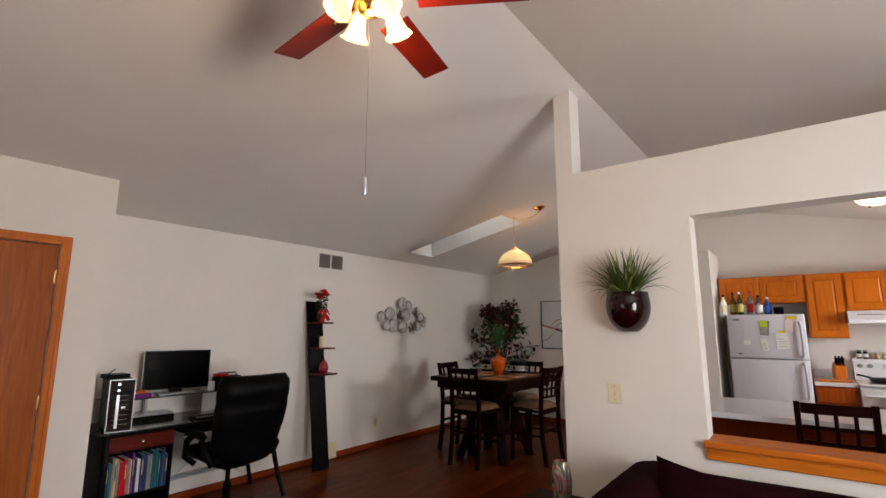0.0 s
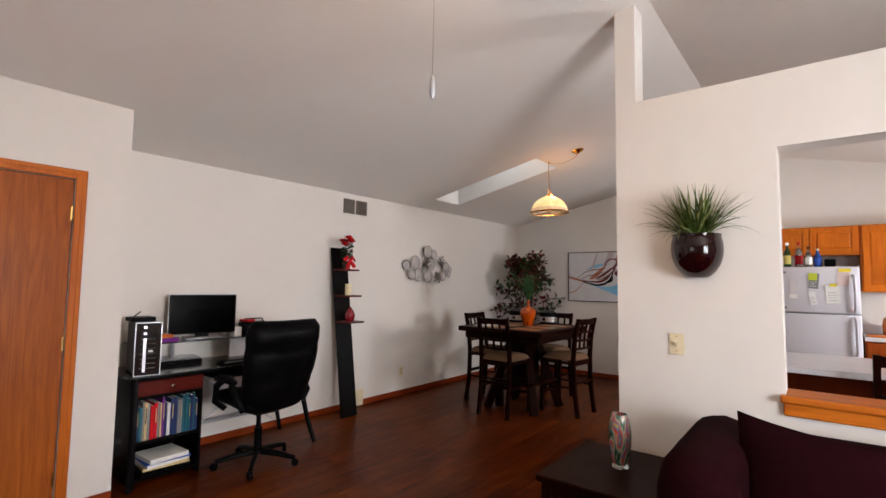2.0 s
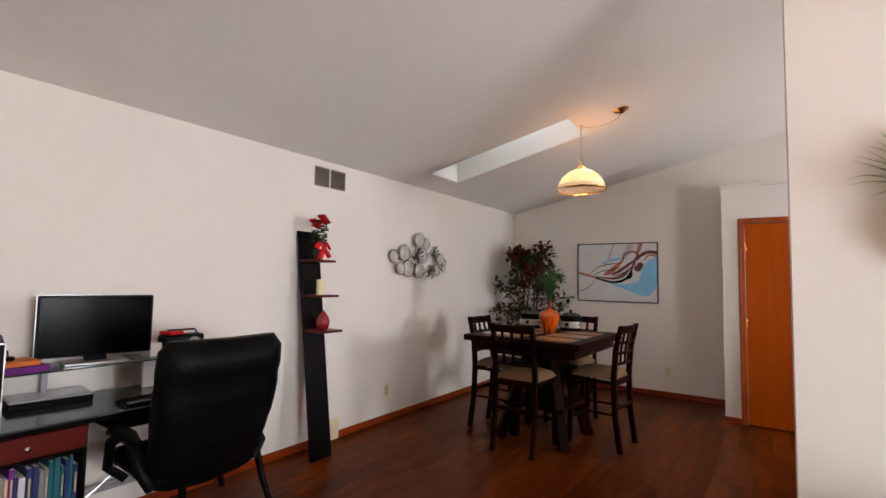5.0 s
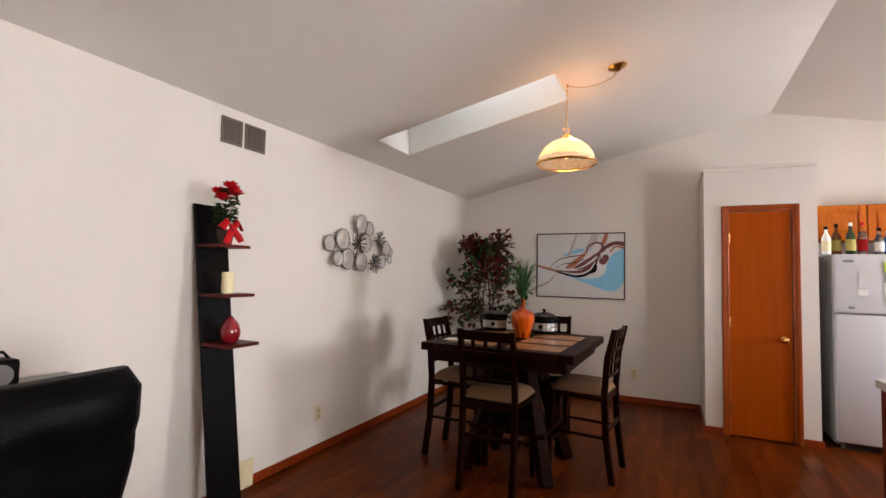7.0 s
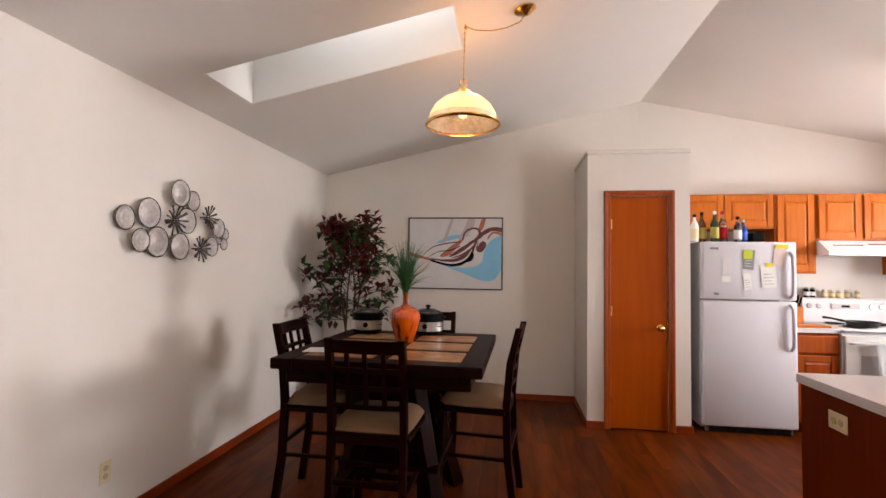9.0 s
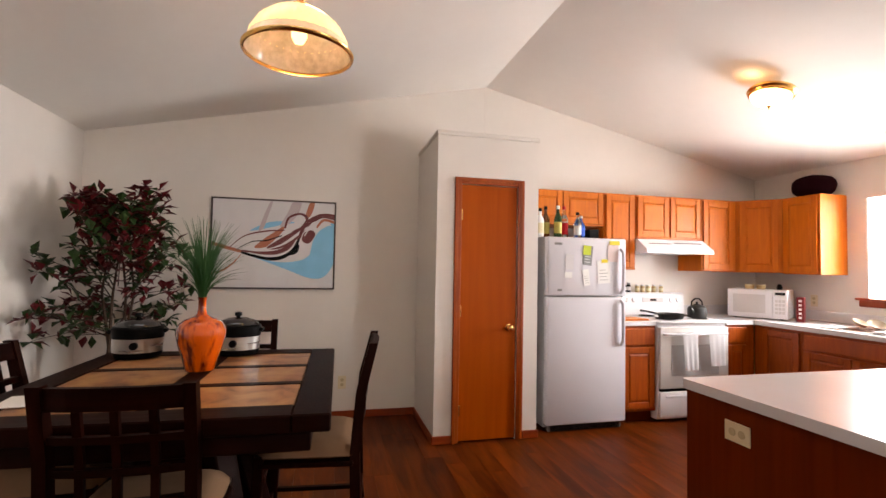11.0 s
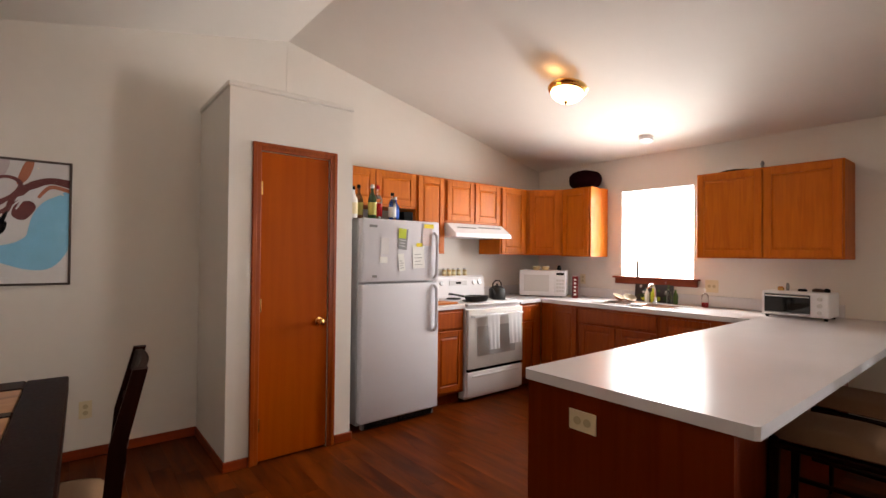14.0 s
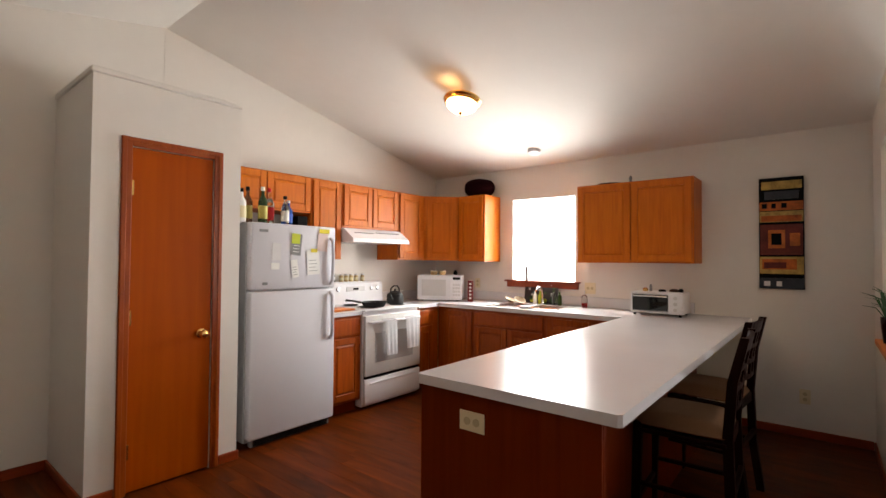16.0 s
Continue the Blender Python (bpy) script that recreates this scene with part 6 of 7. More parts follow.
def ladder_shelf():
    s = thing("corner_shelf", "tall narrow black leaning shelf with three small shelves", "shelf", (0, 0, 0))
    foot, top = Vector((-5.225, 4.645, 0)), Vector((-5.462, 4.636, 1.79))
    bm = bmesh.new()
    w = 0.205
    for a, b in ((foot, top),):
        vs = []
        for p in (a, b):
            for dy in (-w / 2, w / 2):
                for dx in (0, 0.020):
                    vs.append(bm.verts.new((p.x + dx, p.y + dy, p.z)))
        for q in ((0, 1, 3, 2), (4, 6, 7, 5), (0, 4, 5, 1), (2, 3, 7, 6), (0, 2, 6, 4), (1, 5, 7, 3)):
            bm.faces.new([vs[i] for i in q])
    part("back_board", bm, BLACKWOOD, s, "black leaning back board")
    for i, (z, d) in enumerate(((1.555, 0.19), (1.275, 0.20), (1.000, 0.215))):
        f = z / 1.79
        x, y = foot.x + (top.x - foot.x) * f + 0.021, foot.y + (top.y - foot.y) * f
        part("shelf", B((x, x + d, y - w / 2 - 0.005, y + w / 2 + 0.005, z - 0.018, z), b=0.003), CHERRY, s)
    def at(z, off=0.10):
        f = z / 1.79
        return foot.x + (top.x - foot.x) * f + 0.02 + off, foot.y + (top.y - foot.y) * f, z + 0.001
    x, y, z = at(1.555)
    r = thing("silk_flowers", "red silk flowers with red ribbon in a small shelf pot", "flowers", (x, y, z))
    part("pot", L([(0.035, 0), (0.048, 0.07), (0.050, 0.085)], 18), BARK, r, smooth=50)
    rnd = random.Random(9)
    bm = bmesh.new()
    for k in range(110):
        a, h = rnd.uniform(0, 6.28), rnd.uniform(0.12, 0.30)
        q = rnd.uniform(0.01, 0.05)
        leaf(bm, Vector((q * math.cos(a) * 0.6, q * math.sin(a) * 0.6, h)), Vector((math.cos(a), math.sin(a), rnd.uniform(-0.3, 0.8))), 0.040, 0.060)
    part("leaves", bm, LEAF_D, r, kind="stuff")
    for k in range(7):
        a = k * 0.9
        q, h = (0.050, 0.290) if k < 5 else (0.020, 0.325)
        if k == 4:
            q, h = 0.045, 0.25
        bm = bmesh.new()
        c = Vector((q * math.cos(a * 1.4), q * math.sin(a * 1.4), h))
        for j in range(14):
            b = j * 2.4
            leaf(bm, c, Vector((math.cos(b), math.sin(b), 0.2 + j * 0.11)), 0.050, 0.060)
        part("flower", bm, RED, r)
    part("ribbon", T([(0.05, -0.068, 0.09), (0.055, -0.034, 0.135), (0.055, 0.0, 0.09), (0.055, 0.038, 0.135), (0.05, 0.072, 0.09)], 0.024, 6, 0.4), RED, r, smooth=60)
    part("ribbon", T([(0.055, 0.0, 0.10), (0.06, -0.03, 0.03), (0.06, -0.04, 0.005)], [0.014, 0.020, 0.018], 6, 0.3), RED, r, smooth=60)
    part("ribbon", T([(0.055, 0.0, 0.10), (0.06, 0.04, 0.05), (0.065, 0.06, 0.02)], [0.014, 0.020, 0.018], 6, 0.3), RED, r, smooth=60)
    x, y, z = at(1.275)
    one("pillar_candle", L([(0.034, 0), (0.034, 0.118), (0.031, 0.122), (0.010, 0.116)], 24), CREAM, "ivory pillar candle on the middle shelf", "candle", 40, at=(x, y, z))
    x, y, z = at(1.0)
    one("small_vase", L([(0.038, 0), (0.052, 0.03), (0.055, 0.065), (0.042, 0.105), (0.018, 0.135), (0.010, 0.148), (0.004, 0.150)], 28), REDGLASS, "dark red teardrop vase on the lowest shelf", "vase", 60, at=(x, y, z))


def books(x0, y0, y1, z, face):
    """Standing spines from y0 to y1; the spines face +x at x = face."""
    rnd = random.Random(31)
    cols = [NAVY, TEAL, GREY, TAN, GREY, RED, RED, GREY, TAN, PURPLE, NAVY, CANVASG, NAVY, NAVY, GREY, GREY, TEAL, TEAL, TEAL, NAVY, TEAL, NAVY, NAVY, TEAL]
    y, i = y0, 0
    while y < y1 - 0.012 and i < 22:
        w = min(rnd.uniform(0.011, 0.024), y1 - y)
        h = rnd.uniform(0.225, 0.275)
        c = cols[i % len(cols)]
        b = thing("book", {NAVY.name: "navy", GREY.name: "grey", TAN.name: "tan", RED.name: "red", ORANGE.name: "orange", PAPER.name: "white", PURPLE.name: "purple", TEAL.name: "teal", CANVASG.name: "pale"}[c.name] + " book standing in the desk bookcase", "book", (face - 0.19, y, z), 0, "books in the desk bookcase")
        part("cover", B((0, 0.19 - 0.01 * rnd.random(), 0.0008, w - 0.0008, 0, h), b=0.0015), c, b)
        part("page_block", B((-0.002, 0.18, 0.003, w - 0.003, 0.003, h + 0.0006)), PAPER, b)
        if i % 3 == 0:
            part("spine_bar", B((0.1901, 0.1906, w * 0.35, w * 0.65, h * 0.45, h * 0.85)), TAN if c is not TAN else NAVY, b)
        y += w
        i += 1


BLACKSCREEN = mat("black_screen", (0.001, 0.001, 0.0012), 0.16, var=0.05)
BLACKSCREEN.node_tree.nodes["Principled BSDF"].inputs["Specular IOR Level"].default_value = 0.08


def desk_area():
    y0, y1, xf, xb = 2.47, 3.93, -4.90, -5.44
    d = thing("computer_desk", "black and cherry computer desk with a tinted glass top", "desk", (0, 0, 0))
    part("glass_top", B((xb, xf, y0, y1, 0.742, 0.752), b=0.003), TABLEGLASS, d, "tinted glass desk top")
    part("front_bar", B((xf - 0.05, xf - 0.025, y0 + 0.03, y1 - 0.03, 0.715, 0.741), b=0.003), BLACKWOOD, d)
    part("rear_bar", B((xb + 0.03, xb + 0.055, y0 + 0.03, y1 - 0.03, 0.715, 0.741), b=0.003), BLACKWOOD, d)
    part("upper_shelf", B((xb, xb + 0.27, y0 + 0.12, y1, 0.930, 0.938), b=0.002), TABLEGLASS, d, "tinted glass monitor shelf")
    for y in (y0 + 0.45, y1 - 0.06):
        part("shelf_support", B((xb + 0.04, xb + 0.06, y, y + 0.025, 0.753, 0.929), b=0.003), SILVER, d)
    part("keyboard_tray", B((xf - 0.38, xf - 0.02, 3.08, 3.72, 0.655, 0.672), b=0.003), BLACKWOOD, d)
    for x, foot in ((xf - 0.04, xf + 0.10), (xb + 0.06, xb + 0.10)):
        pts = [(x, y1 - 0.10, 0.714), (x + 0.01, y1 - 0.08, 0.45), ((x + foot) / 2, y1 - 0.05, 0.2), (foot, y1 - 0.02, 0.012)]
        part("leg", T(pts, [0.024, 0.022, 0.020, 0.018], 8, 0.7), BLACKWOOD, d, smooth=50)
    part("leg", T([(xf - 0.02, y0 + 0.05, 0.74), (xf + 0.0, y0 + 0.045, 0.4), (xf + 0.03, y0 + 0.03, 0.0125)], [0.026, 0.024, 0.020], 8, 0.7), BLACKWOOD, d, smooth=50)
    part("cross_brace", T([(xb + 0.05, 3.02, 0.10), (xb + 0.05, y1 - 0.08, 0.70)], 0.006, 6), SILVER, d)
    part("cross_brace", T([(xb + 0.05, 3.02, 0.70), (xb + 0.05, y1 - 0.08, 0.12)], 0.006, 6), SILVER, d)
    part("rail", B((xb + 0.02, xb + 0.05, 3.0, y1 - 0.10, 0.20, 0.235), b=0.003), SILVER, d)
    # bookcase under the desk
    a, b = 2.535, 2.985
    f = xf - 0.035
    for y in (a, b - 0.018):
        part("case_side", B((f - 0.42, f, y, y + 0.018, 0.0, 0.714), b=0.002), BLACKWOOD, d)
    for z in (0.04, 0.285, 0.588):
        part("case_shelf", B((f - 0.42, f - 0.002, a + 0.019, b - 0.019, z, z + 0.018), b=0.002), BLACKWOOD, d)
    part("case_back", B((f - 0.425, f - 0.421, a, b, 0.02, 0.714)), BLACKWOOD, d)
    dr = part("drawer", B((f - 0.02, f + 0.006, a + 0.004, b - 0.004, 0.610, 0.712), b=0.004), CHERRY, d, "dark cherry drawer front")
    k = part("drawer_knob", L([(0.010, 0), (0.006, 0.010), (0.012, 0.020), (0.004, 0.026)], 14), CHROME, dr, smooth=50)
    k.matrix_local = pose(f + 0.006, (a + b) / 2, 0.66, 0, 90)
    books(f - 0.2, a + 0.022, b - 0.022, 0.304, f - 0.02)
    z = 0.0595
    for i, (m, lab, w) in enumerate(((BLACKPL, "black binder", 0.34), (TAN, "tan folder", 0.30), (PAPER, "thick white notepad", 0.29), (BLUE, "blue folder", 0.30), (PAPER, "thick white notepad", 0.26))):
        h = (0.03, 0.02, 0.025, 0.008, 0.03)[i]
        one("notepad" if m is PAPER else "folder", B((-0.13, 0.13, -w / 2, w / 2, 0, h), b=0.002), m, lab + " lying on the lower desk shelf", "papers", group="papers on the lower shelf", at=(f - 0.15 + 0.01 * i, (a + b) / 2 + 0.01 * (i % 2), z), rz=(3, -4, 5, -2, 4)[i])
        z += h + 0.0005
    # tower
    t = thing("computer_tower", "black computer tower with a silver edge on the desk", "computer", (xf - 0.025, 2.505, 0.7525), -11)
    part("case", B((-0.40, -0.012, 0.004, 0.156, 0.006, 0.365), b=0.004), BLACKPL, t)
    part("front_panel", B((-0.011, 0.004, 0.006, 0.154, 0.01, 0.361), b=0.004), BLACKGLASS, t, "glossy black front panel")
    part("silver_edge", B((-0.012, 0.006, 0.0, 0.0055, 0.004, 0.368), (-0.012, 0.006, 0.1545, 0.160, 0.004, 0.368), (-0.012, 0.006, 0.006, 0.154, 0.362, 0.368), (-0.012, 0.006, 0.006, 0.154, 0.004, 0.0095), b=0.001), SILVER, t)
    part("drive_bay", B((0.0045, 0.007, 0.03, 0.13, 0.30, 0.325), b=0.001), BLACKGLASS, t)
    part("drive_bay", B((0.0045, 0.007, 0.03, 0.13, 0.26, 0.285), b=0.001), BLACKPL, t)
    part("badge", B((0.0045, 0.007, 0.082, 0.108, 0.165, 0.178)), PAPER, t)
    # Upright reflection on the glossy front, put in as a silver strip.
    part("reflection_strip", B((0.0045, 0.0055, 0.050, 0.068, 0.03, 0.345)), SILVER, t)
    for i in range(7):
        part("bay_line", B((0.0045, 0.0060, 0.034, 0.126, 0.055 + 0.033 * i, 0.057 + 0.033 * i)), GREY, t)
    r = thing("router", "low black router with an aerial on the computer tower", "router", (xf - 0.16, 2.58, 1.1220))
    part("case", B((-0.07, 0.07, -0.075, 0.075, 0.0, 0.03), b=0.004), BLACKPL, r)
    part("aerial", T([(0.03, -0.06, 0.03), (0.05, -0.02, 0.07)], 0.004, 6), BLACKPL, r)
    # monitor
    m = thing("monitor", "black flat screen monitor switched off", "monitor", (-5.27, 3.115, 0.9385), 80)
    w = 0.255
    part("bezel", B((-w, w, 0.0, 0.04, 0.040, 0.357), b=0.006), BLACKPL, m)
    part("screen", B((-w + 0.012, w - 0.012, -0.002, -0.0005, 0.050, 0.347)), BLACKSCREEN, m)
    part("silver_edge", B((-w - 0.004, -w - 0.0005, 0.0, 0.02, 0.040, 0.357), (-w, w, 0.0, 0.03, 0.358, 0.362), b=0.001), SILVER, m)
    part("neck", B((-0.05, 0.05, 0.02, 0.05, 0.012, 0.10), b=0.004), BLACKPL, m)
    part("foot", B((-0.14, 0.14, -0.06, 0.11, 0.0, 0.012), b=0.004), SILVER, m)
    # clutter
    z = 0.9385
    for x, y, bx, by, h, mm, lab in ((-5.26, 2.75, 0.08, 0.14, 0.030, PURPLE, "purple book"), (-5.27, 2.74, 0.07, 0.12, 0.024, ORANGE, "orange book")):
        one("book", B((-bx, bx, -by, by, 0, h), b=0.002), mm, lab + " lying on the monitor shelf", "book", group="books on the monitor shelf", at=(x, y, z), rz=6)
        z += h + 0.0005
    g = thing("headphones", "small dark headphones on a pile of books", "headphones", (-5.28, 2.71, z))
    part("band", T([(0, -0.05, 0.01), (0, -0.045, 0.045), (0, 0, 0.062), (0, 0.045, 0.045), (0, 0.05, 0.01)], 0.005, 6), BARK, g, smooth=60)
    for s in (-1, 1):
        part("ear_pad", L([(0.022, 0), (0.026, 0.008), (0.02, 0.018)], 14, (0, s * 0.05, 0)), BLACKPL, g, smooth=50)
    q = thing("desk_radio", "small black radio with a folded red cloth on the monitor shelf", "radio", (-5.28, 3.56, 0.9385), 90)
    part("case", B((-0.12, 0.12, -0.05, 0.05, 0, 0.115), b=0.014, seg=2), BLACKPL, q, smooth=50)
    part("speaker_mesh", L([(0.040, 0), (0.042, 0.004), (0.030, 0.006)], 20), GREY, q, smooth=50).matrix_local = pose(0.055, -0.0505, 0.058, 90)
    part("carry_handle", T([(-0.10, 0, 0.112), (-0.08, 0, 0.140), (0.08, 0, 0.140), (0.10, 0, 0.112)], 0.006, 8), BLACKPL, q, smooth=60)
    r = one("red_cloth", B((-0.055, 0.055, -0.045, 0.045, 0, 0.022), b=0.009, seg=3), RED, "folded red cloth on the small black radio", "cloth", 60, at=(-5.275, 3.50, 1.0540), rz=12)
    one("white_carton", B((-0.05, 0.05, -0.035, 0.035, 0, 0.075), b=0.002), PAPER, "small white carton beside the monitor", "box", at=(-5.30, 3.40, 0.9385), rz=8)
    p = thing("printer_tray", "flat black document scanner on the glass desk", "scanner", (-5.24, 2.93, 0.7525), 84)
    part("case", B((-0.17, 0.17, 0, 0.20, 0, 0.03), b=0.006), BLACKPL, p)
    part("lid", B((-0.165, 0.165, 0.005, 0.195, 0.031, 0.045), b=0.006), SILVER, p)
    k = thing("keyboard", "black computer keyboard on the desk top", "keyboard", (-5.00, 3.36, 0.7525), 90)
    part("case", B((-0.22, 0.22, -0.07, 0.07, 0, 0.014), b=0.004), BLACKPL, k)
    for r in range(5):
        part("key_row", B(*[(-0.21 + i * 0.028, -0.187 + i * 0.028, -0.06 + r * 0.025, -0.039 + r * 0.025, 0.0145, 0.021) for i in range(15)], b=0.001), GREY if r == 0 else BLACKPL, k)
    one("mouse", B((-0.03, 0.03, -0.05, 0.05, 0, 0.03), b=0.012, seg=3), BLACKPL, "black mouse on the desk", "mouse", 60, at=(-5.0, 3.66, 0.7525), rz=80)
    one("paper_sheet", B((-0.14, 0.14, -0.105, 0.105, 0, 0.0015)), PAPER, "white paper sheet on the desk", "paper", at=(-5.12, 3.78, 0.7525), rz=14)
    e = thing("desk_speaker", "small grey box leaning under the monitor shelf", "box", (-5.32, 3.50, 0.7525), 90)
    part("box", B((-0.13, 0.13, 0, 0.02, 0, 0.155), b=0.003), CANVASG, e)
    one("tissue_box", B((-0.05, 0.05, -0.035, 0.035, 0, 0.06), b=0.002), RED, "red and white small carton on the desk", "box", at=(-5.16, 3.66, 0.7525), rz=10)


def office_chair():
    c = thing("office_chair", "black high-back leather office chair turned to the desk", "chair", (-4.74, 3.335, 0), 88)
    for k in range(5):
        a = 2 * math.pi * k / 5 + 0.3
        part("base_arm", T([(0.03 * math.cos(a), 0.03 * math.sin(a), 0.10), (0.17 * math.cos(a), 0.17 * math.sin(a), 0.085), (0.30 * math.cos(a), 0.30 * math.sin(a), 0.062)], [0.028, 0.024, 0.018], 8, 0.7), BLACKPL, c, smooth=60)
        w = part("caster", L([(0.026, -0.014), (0.028, -0.008), (0.028, 0.008), (0.026, 0.014)], 16), BLACKPL, c, smooth=40)
        w.matrix_local = pose(0.305 * math.cos(a), 0.305 * math.sin(a), 0.029, 90, 0, math.degrees(a) + 30)
    part("gas_lift", L([(0.03, 0.09), (0.03, 0.28), (0.018, 0.28), (0.018, 0.42)], 18), BLACKPL, c, smooth=40)
    part("mechanism", B((-0.09, 0.09, -0.12, 0.12, 0.40, 0.44), b=0.01), BLACKPL, c)
    part("tilt_lever", T([(0.09, 0.02, 0.415), (0.20, 0.04, 0.41), (0.25, 0.05, 0.40)], [0.006, 0.006, 0.011], 8), BLACKPL, c, smooth=50)
    def cushion(name, outline, n=16):
        """outline: rows of (y, z, half width, depth normal y, depth normal z, thickness)."""
        bm = bmesh.new()
        rings = []
        for y, z, hw, ny, nz, t in outline:
            ring = []
            for k in range(n):
                a = 2 * math.pi * k / n
                ca, sa = math.cos(a), math.sin(a)
                ex = math.copysign(abs(ca) ** 0.45, ca)
                ey = math.copysign(abs(sa) ** 0.75, sa)
                puff = 1 + 0.05 * math.sin(k * 2.1 + z * 30)
                bend = 0.035 * ex * ex
                ring.append(bm.verts.new((hw * ex, y + (ny * t * ey * puff) + ny * bend, z + nz * (t * ey * puff + bend * 0.6))))
            rings.append(ring)
        for p, q in zip(rings, rings[1:]):
            for k in range(n):
                bm.faces.new((p[k], p[(k + 1) % n], q[(k + 1) % n], q[k]))
        bm.faces.new(rings[0][::-1])
        bm.faces.new(rings[-1])
        part(name, bm, LEATHER, c, smooth=75)
    rows = []
    for i in range(15):
        s = i / 14
        y = -0.215 - 0.16 * s - 0.03 * math.sin(s * 3.1)
        z = 0.46 + 0.665 * s
        hw = 0.236 + 0.030 * math.sin(s * 3.1) + 0.048 * s - (0.03 if i in (0, 14) else 0)
        t = (0.045 + 0.022 * math.sin(s * 3.14) + (0.02 if 0.72 < s < 0.95 else 0)) * (0.5 if i in (0, 14) else 1) * (0.78 if i in (5, 10) else 1)
        rows.append((y, z, hw, 1.0, 0.15, t))
    cushion("backrest", rows)
    rows = []
    for i in range(11):
        s = i / 10
        y = -0.26 + 0.52 * s
        z = 0.495 + 0.02 * s - (0.04 * max(0, s - 0.85) / 0.15)
        rows.append((y, z, 0.255 - (0.03 if i in (0, 10) else 0), 0.12, 1.0, 0.062 * (0.5 if i in (0, 10) else 1) * (0.85 if i == 5 else 1)))
    cushion("seat", rows)
    for s in (-1, 1):
        x = s * 0.285
        part("arm_support", T([(s * 0.22, 0.10, 0.44), (x, 0.14, 0.50), (x, 0.12, 0.62), (x, 0.02, 0.675)], 0.018, 8, 1.5), BLACKPL, c, smooth=60)
        part("arm_support", T([(x, -0.12, 0.66), (x, -0.22, 0.56), (s * 0.24, -0.22, 0.48)], 0.016, 8, 1.4), BLACKPL, c, smooth=60)
        part("arm_pad", T([(x, -0.17, 0.675), (x, -0.10, 0.690), (x, 0.06, 0.692), (x, 0.14, 0.672)], [0.022, 0.032, 0.032, 0.022], 10, 0.55), BLACKPL, c, smooth=60)


def living():
    # wall pot
    p = thing("wall_pot", "oxblood glazed half-round wall pot with striped grass leaves", "wall planter", (-1.80, PY0, 1.47))
    bm = bmesh.new()
    prof = [(0.054, 0), (0.070, 0.010), (0.098, 0.036), (0.120, 0.070), (0.134, 0.110), (0.139, 0.150), (0.136, 0.190), (0.128, 0.222), (0.131, 0.236), (0.121, 0.238), (0.116, 0.215)]
    lathe(bm, [(r * 0.94, z) for r, z in prof], 40)
    for v in bm.verts:
        if v.co.y > -0.001:
            v.co.y = -0.001
        else:
            v.co.y *= 1.15
    bmesh.ops.remove_doubles(bm, verts=bm.verts, dist=0.0001)
    part("pot", bm, MAROON, p, smooth=60)
    rnd = random.Random(17)
    bm = bmesh.new()
    for i in range(170):
        a = rnd.uniform(math.pi * 1.0, math.pi * 2.0)
        lean = rnd.uniform(0.02, 1.0) ** 1.15
        if rnd.random() < 0.3:
            a = rnd.choice((math.pi + 0.12, 2 * math.pi - 0.12)) + rnd.uniform(-0.08, 0.08)
        d = Vector((math.cos(a), math.sin(a) * 0.7, 0))
        ln = rnd.uniform(0.15, 0.30)
        th0, bend = 1.54 - 0.72 * lean, rnd.uniform(0.2, 1.7) * lean
        w, twist = rnd.uniform(0.008, 0.014), rnd.uniform(-0.5, 0.5)
        s = Vector((-d.y, d.x, 0)).normalized()
        pt = Vector((d.x * 0.06, d.y * 0.05 - 0.035, 0.225))
        prev = None
        for k in range(8):
            q = k / 7
            th = th0 - bend * q * 1.3
            if k:
                pt = pt + (d * math.cos(th) + s * twist * q + Vector((0, 0, math.sin(th)))).normalized() * ln / 7
            pt.y = min(pt.y, -0.006)
            ww = w * (1 - q ** 2.5) + 0.0008
            cur = (bm.verts.new(pt + s * ww / 2), bm.verts.new(pt + Vector((0, 0, -ww * 0.25))), bm.verts.new(pt - s * ww / 2))
            if prev:
                for j in (0, 1):
                    f = bm.faces.new((prev[j], prev[j + 1], cur[j + 1], cur[j]))
                    f.material_index = i % 3 % 2
            prev = cur
    part("leaves", bm, [LEAF_G, STRIPED], p, "striped grass leaves", kind="stuff")
    # end table and vase
    t = thing("end_table", "low dark wooden end table beside the sofa", "table", (-2.39, 3.43, 0))
    part("tabletop", B((0, 0.58, 0, 0.66, 0.465, 0.50), b=0.005), ESPRESSO_X, t)
    for x in (0.02, 0.51):
        for y in (0.02, 0.59):
            part("leg", B((x, x + 0.05, y, y + 0.05, 0, 0.464), b=0.004), ESPRESSO, t)
    part("lower_shelf", B((0.03, 0.55, 0.03, 0.63, 0.14, 0.16), b=0.003), ESPRESSO_X, t)
    part("apron", B((0.03, 0.55, 0.025, 0.045, 0.40, 0.464), (0.025, 0.045, 0.075, 0.585, 0.40, 0.464), b=0.002), ESPRESSO_X, t)
    v = thing("glass_vase", "multicoloured art glass vase on the end table", "vase", (-2.10, 3.79, 0.5005))
    mv, n, l, pp = shader("swirled_art_glass")
    co, no, ra = n.new("ShaderNodeTexCoord"), n.new("ShaderNodeTexNoise"), n.new("ShaderNodeValToRGB")
    mp = n.new("ShaderNodeMapping")
    mp.inputs["Scale"].default_value = (14, 14, 6)
    no.inputs["Scale"].default_value, no.inputs["Detail"].default_value, no.inputs["Distortion"].default_value = 1.0, 2, 1.2
    l.new(co.outputs["Object"], mp.inputs[0]); l.new(mp.outputs[0], no.inputs[0]); l.new(no.outputs[0], ra.inputs[0]); l.new(ra.outputs[0], pp.inputs["Base Color"])
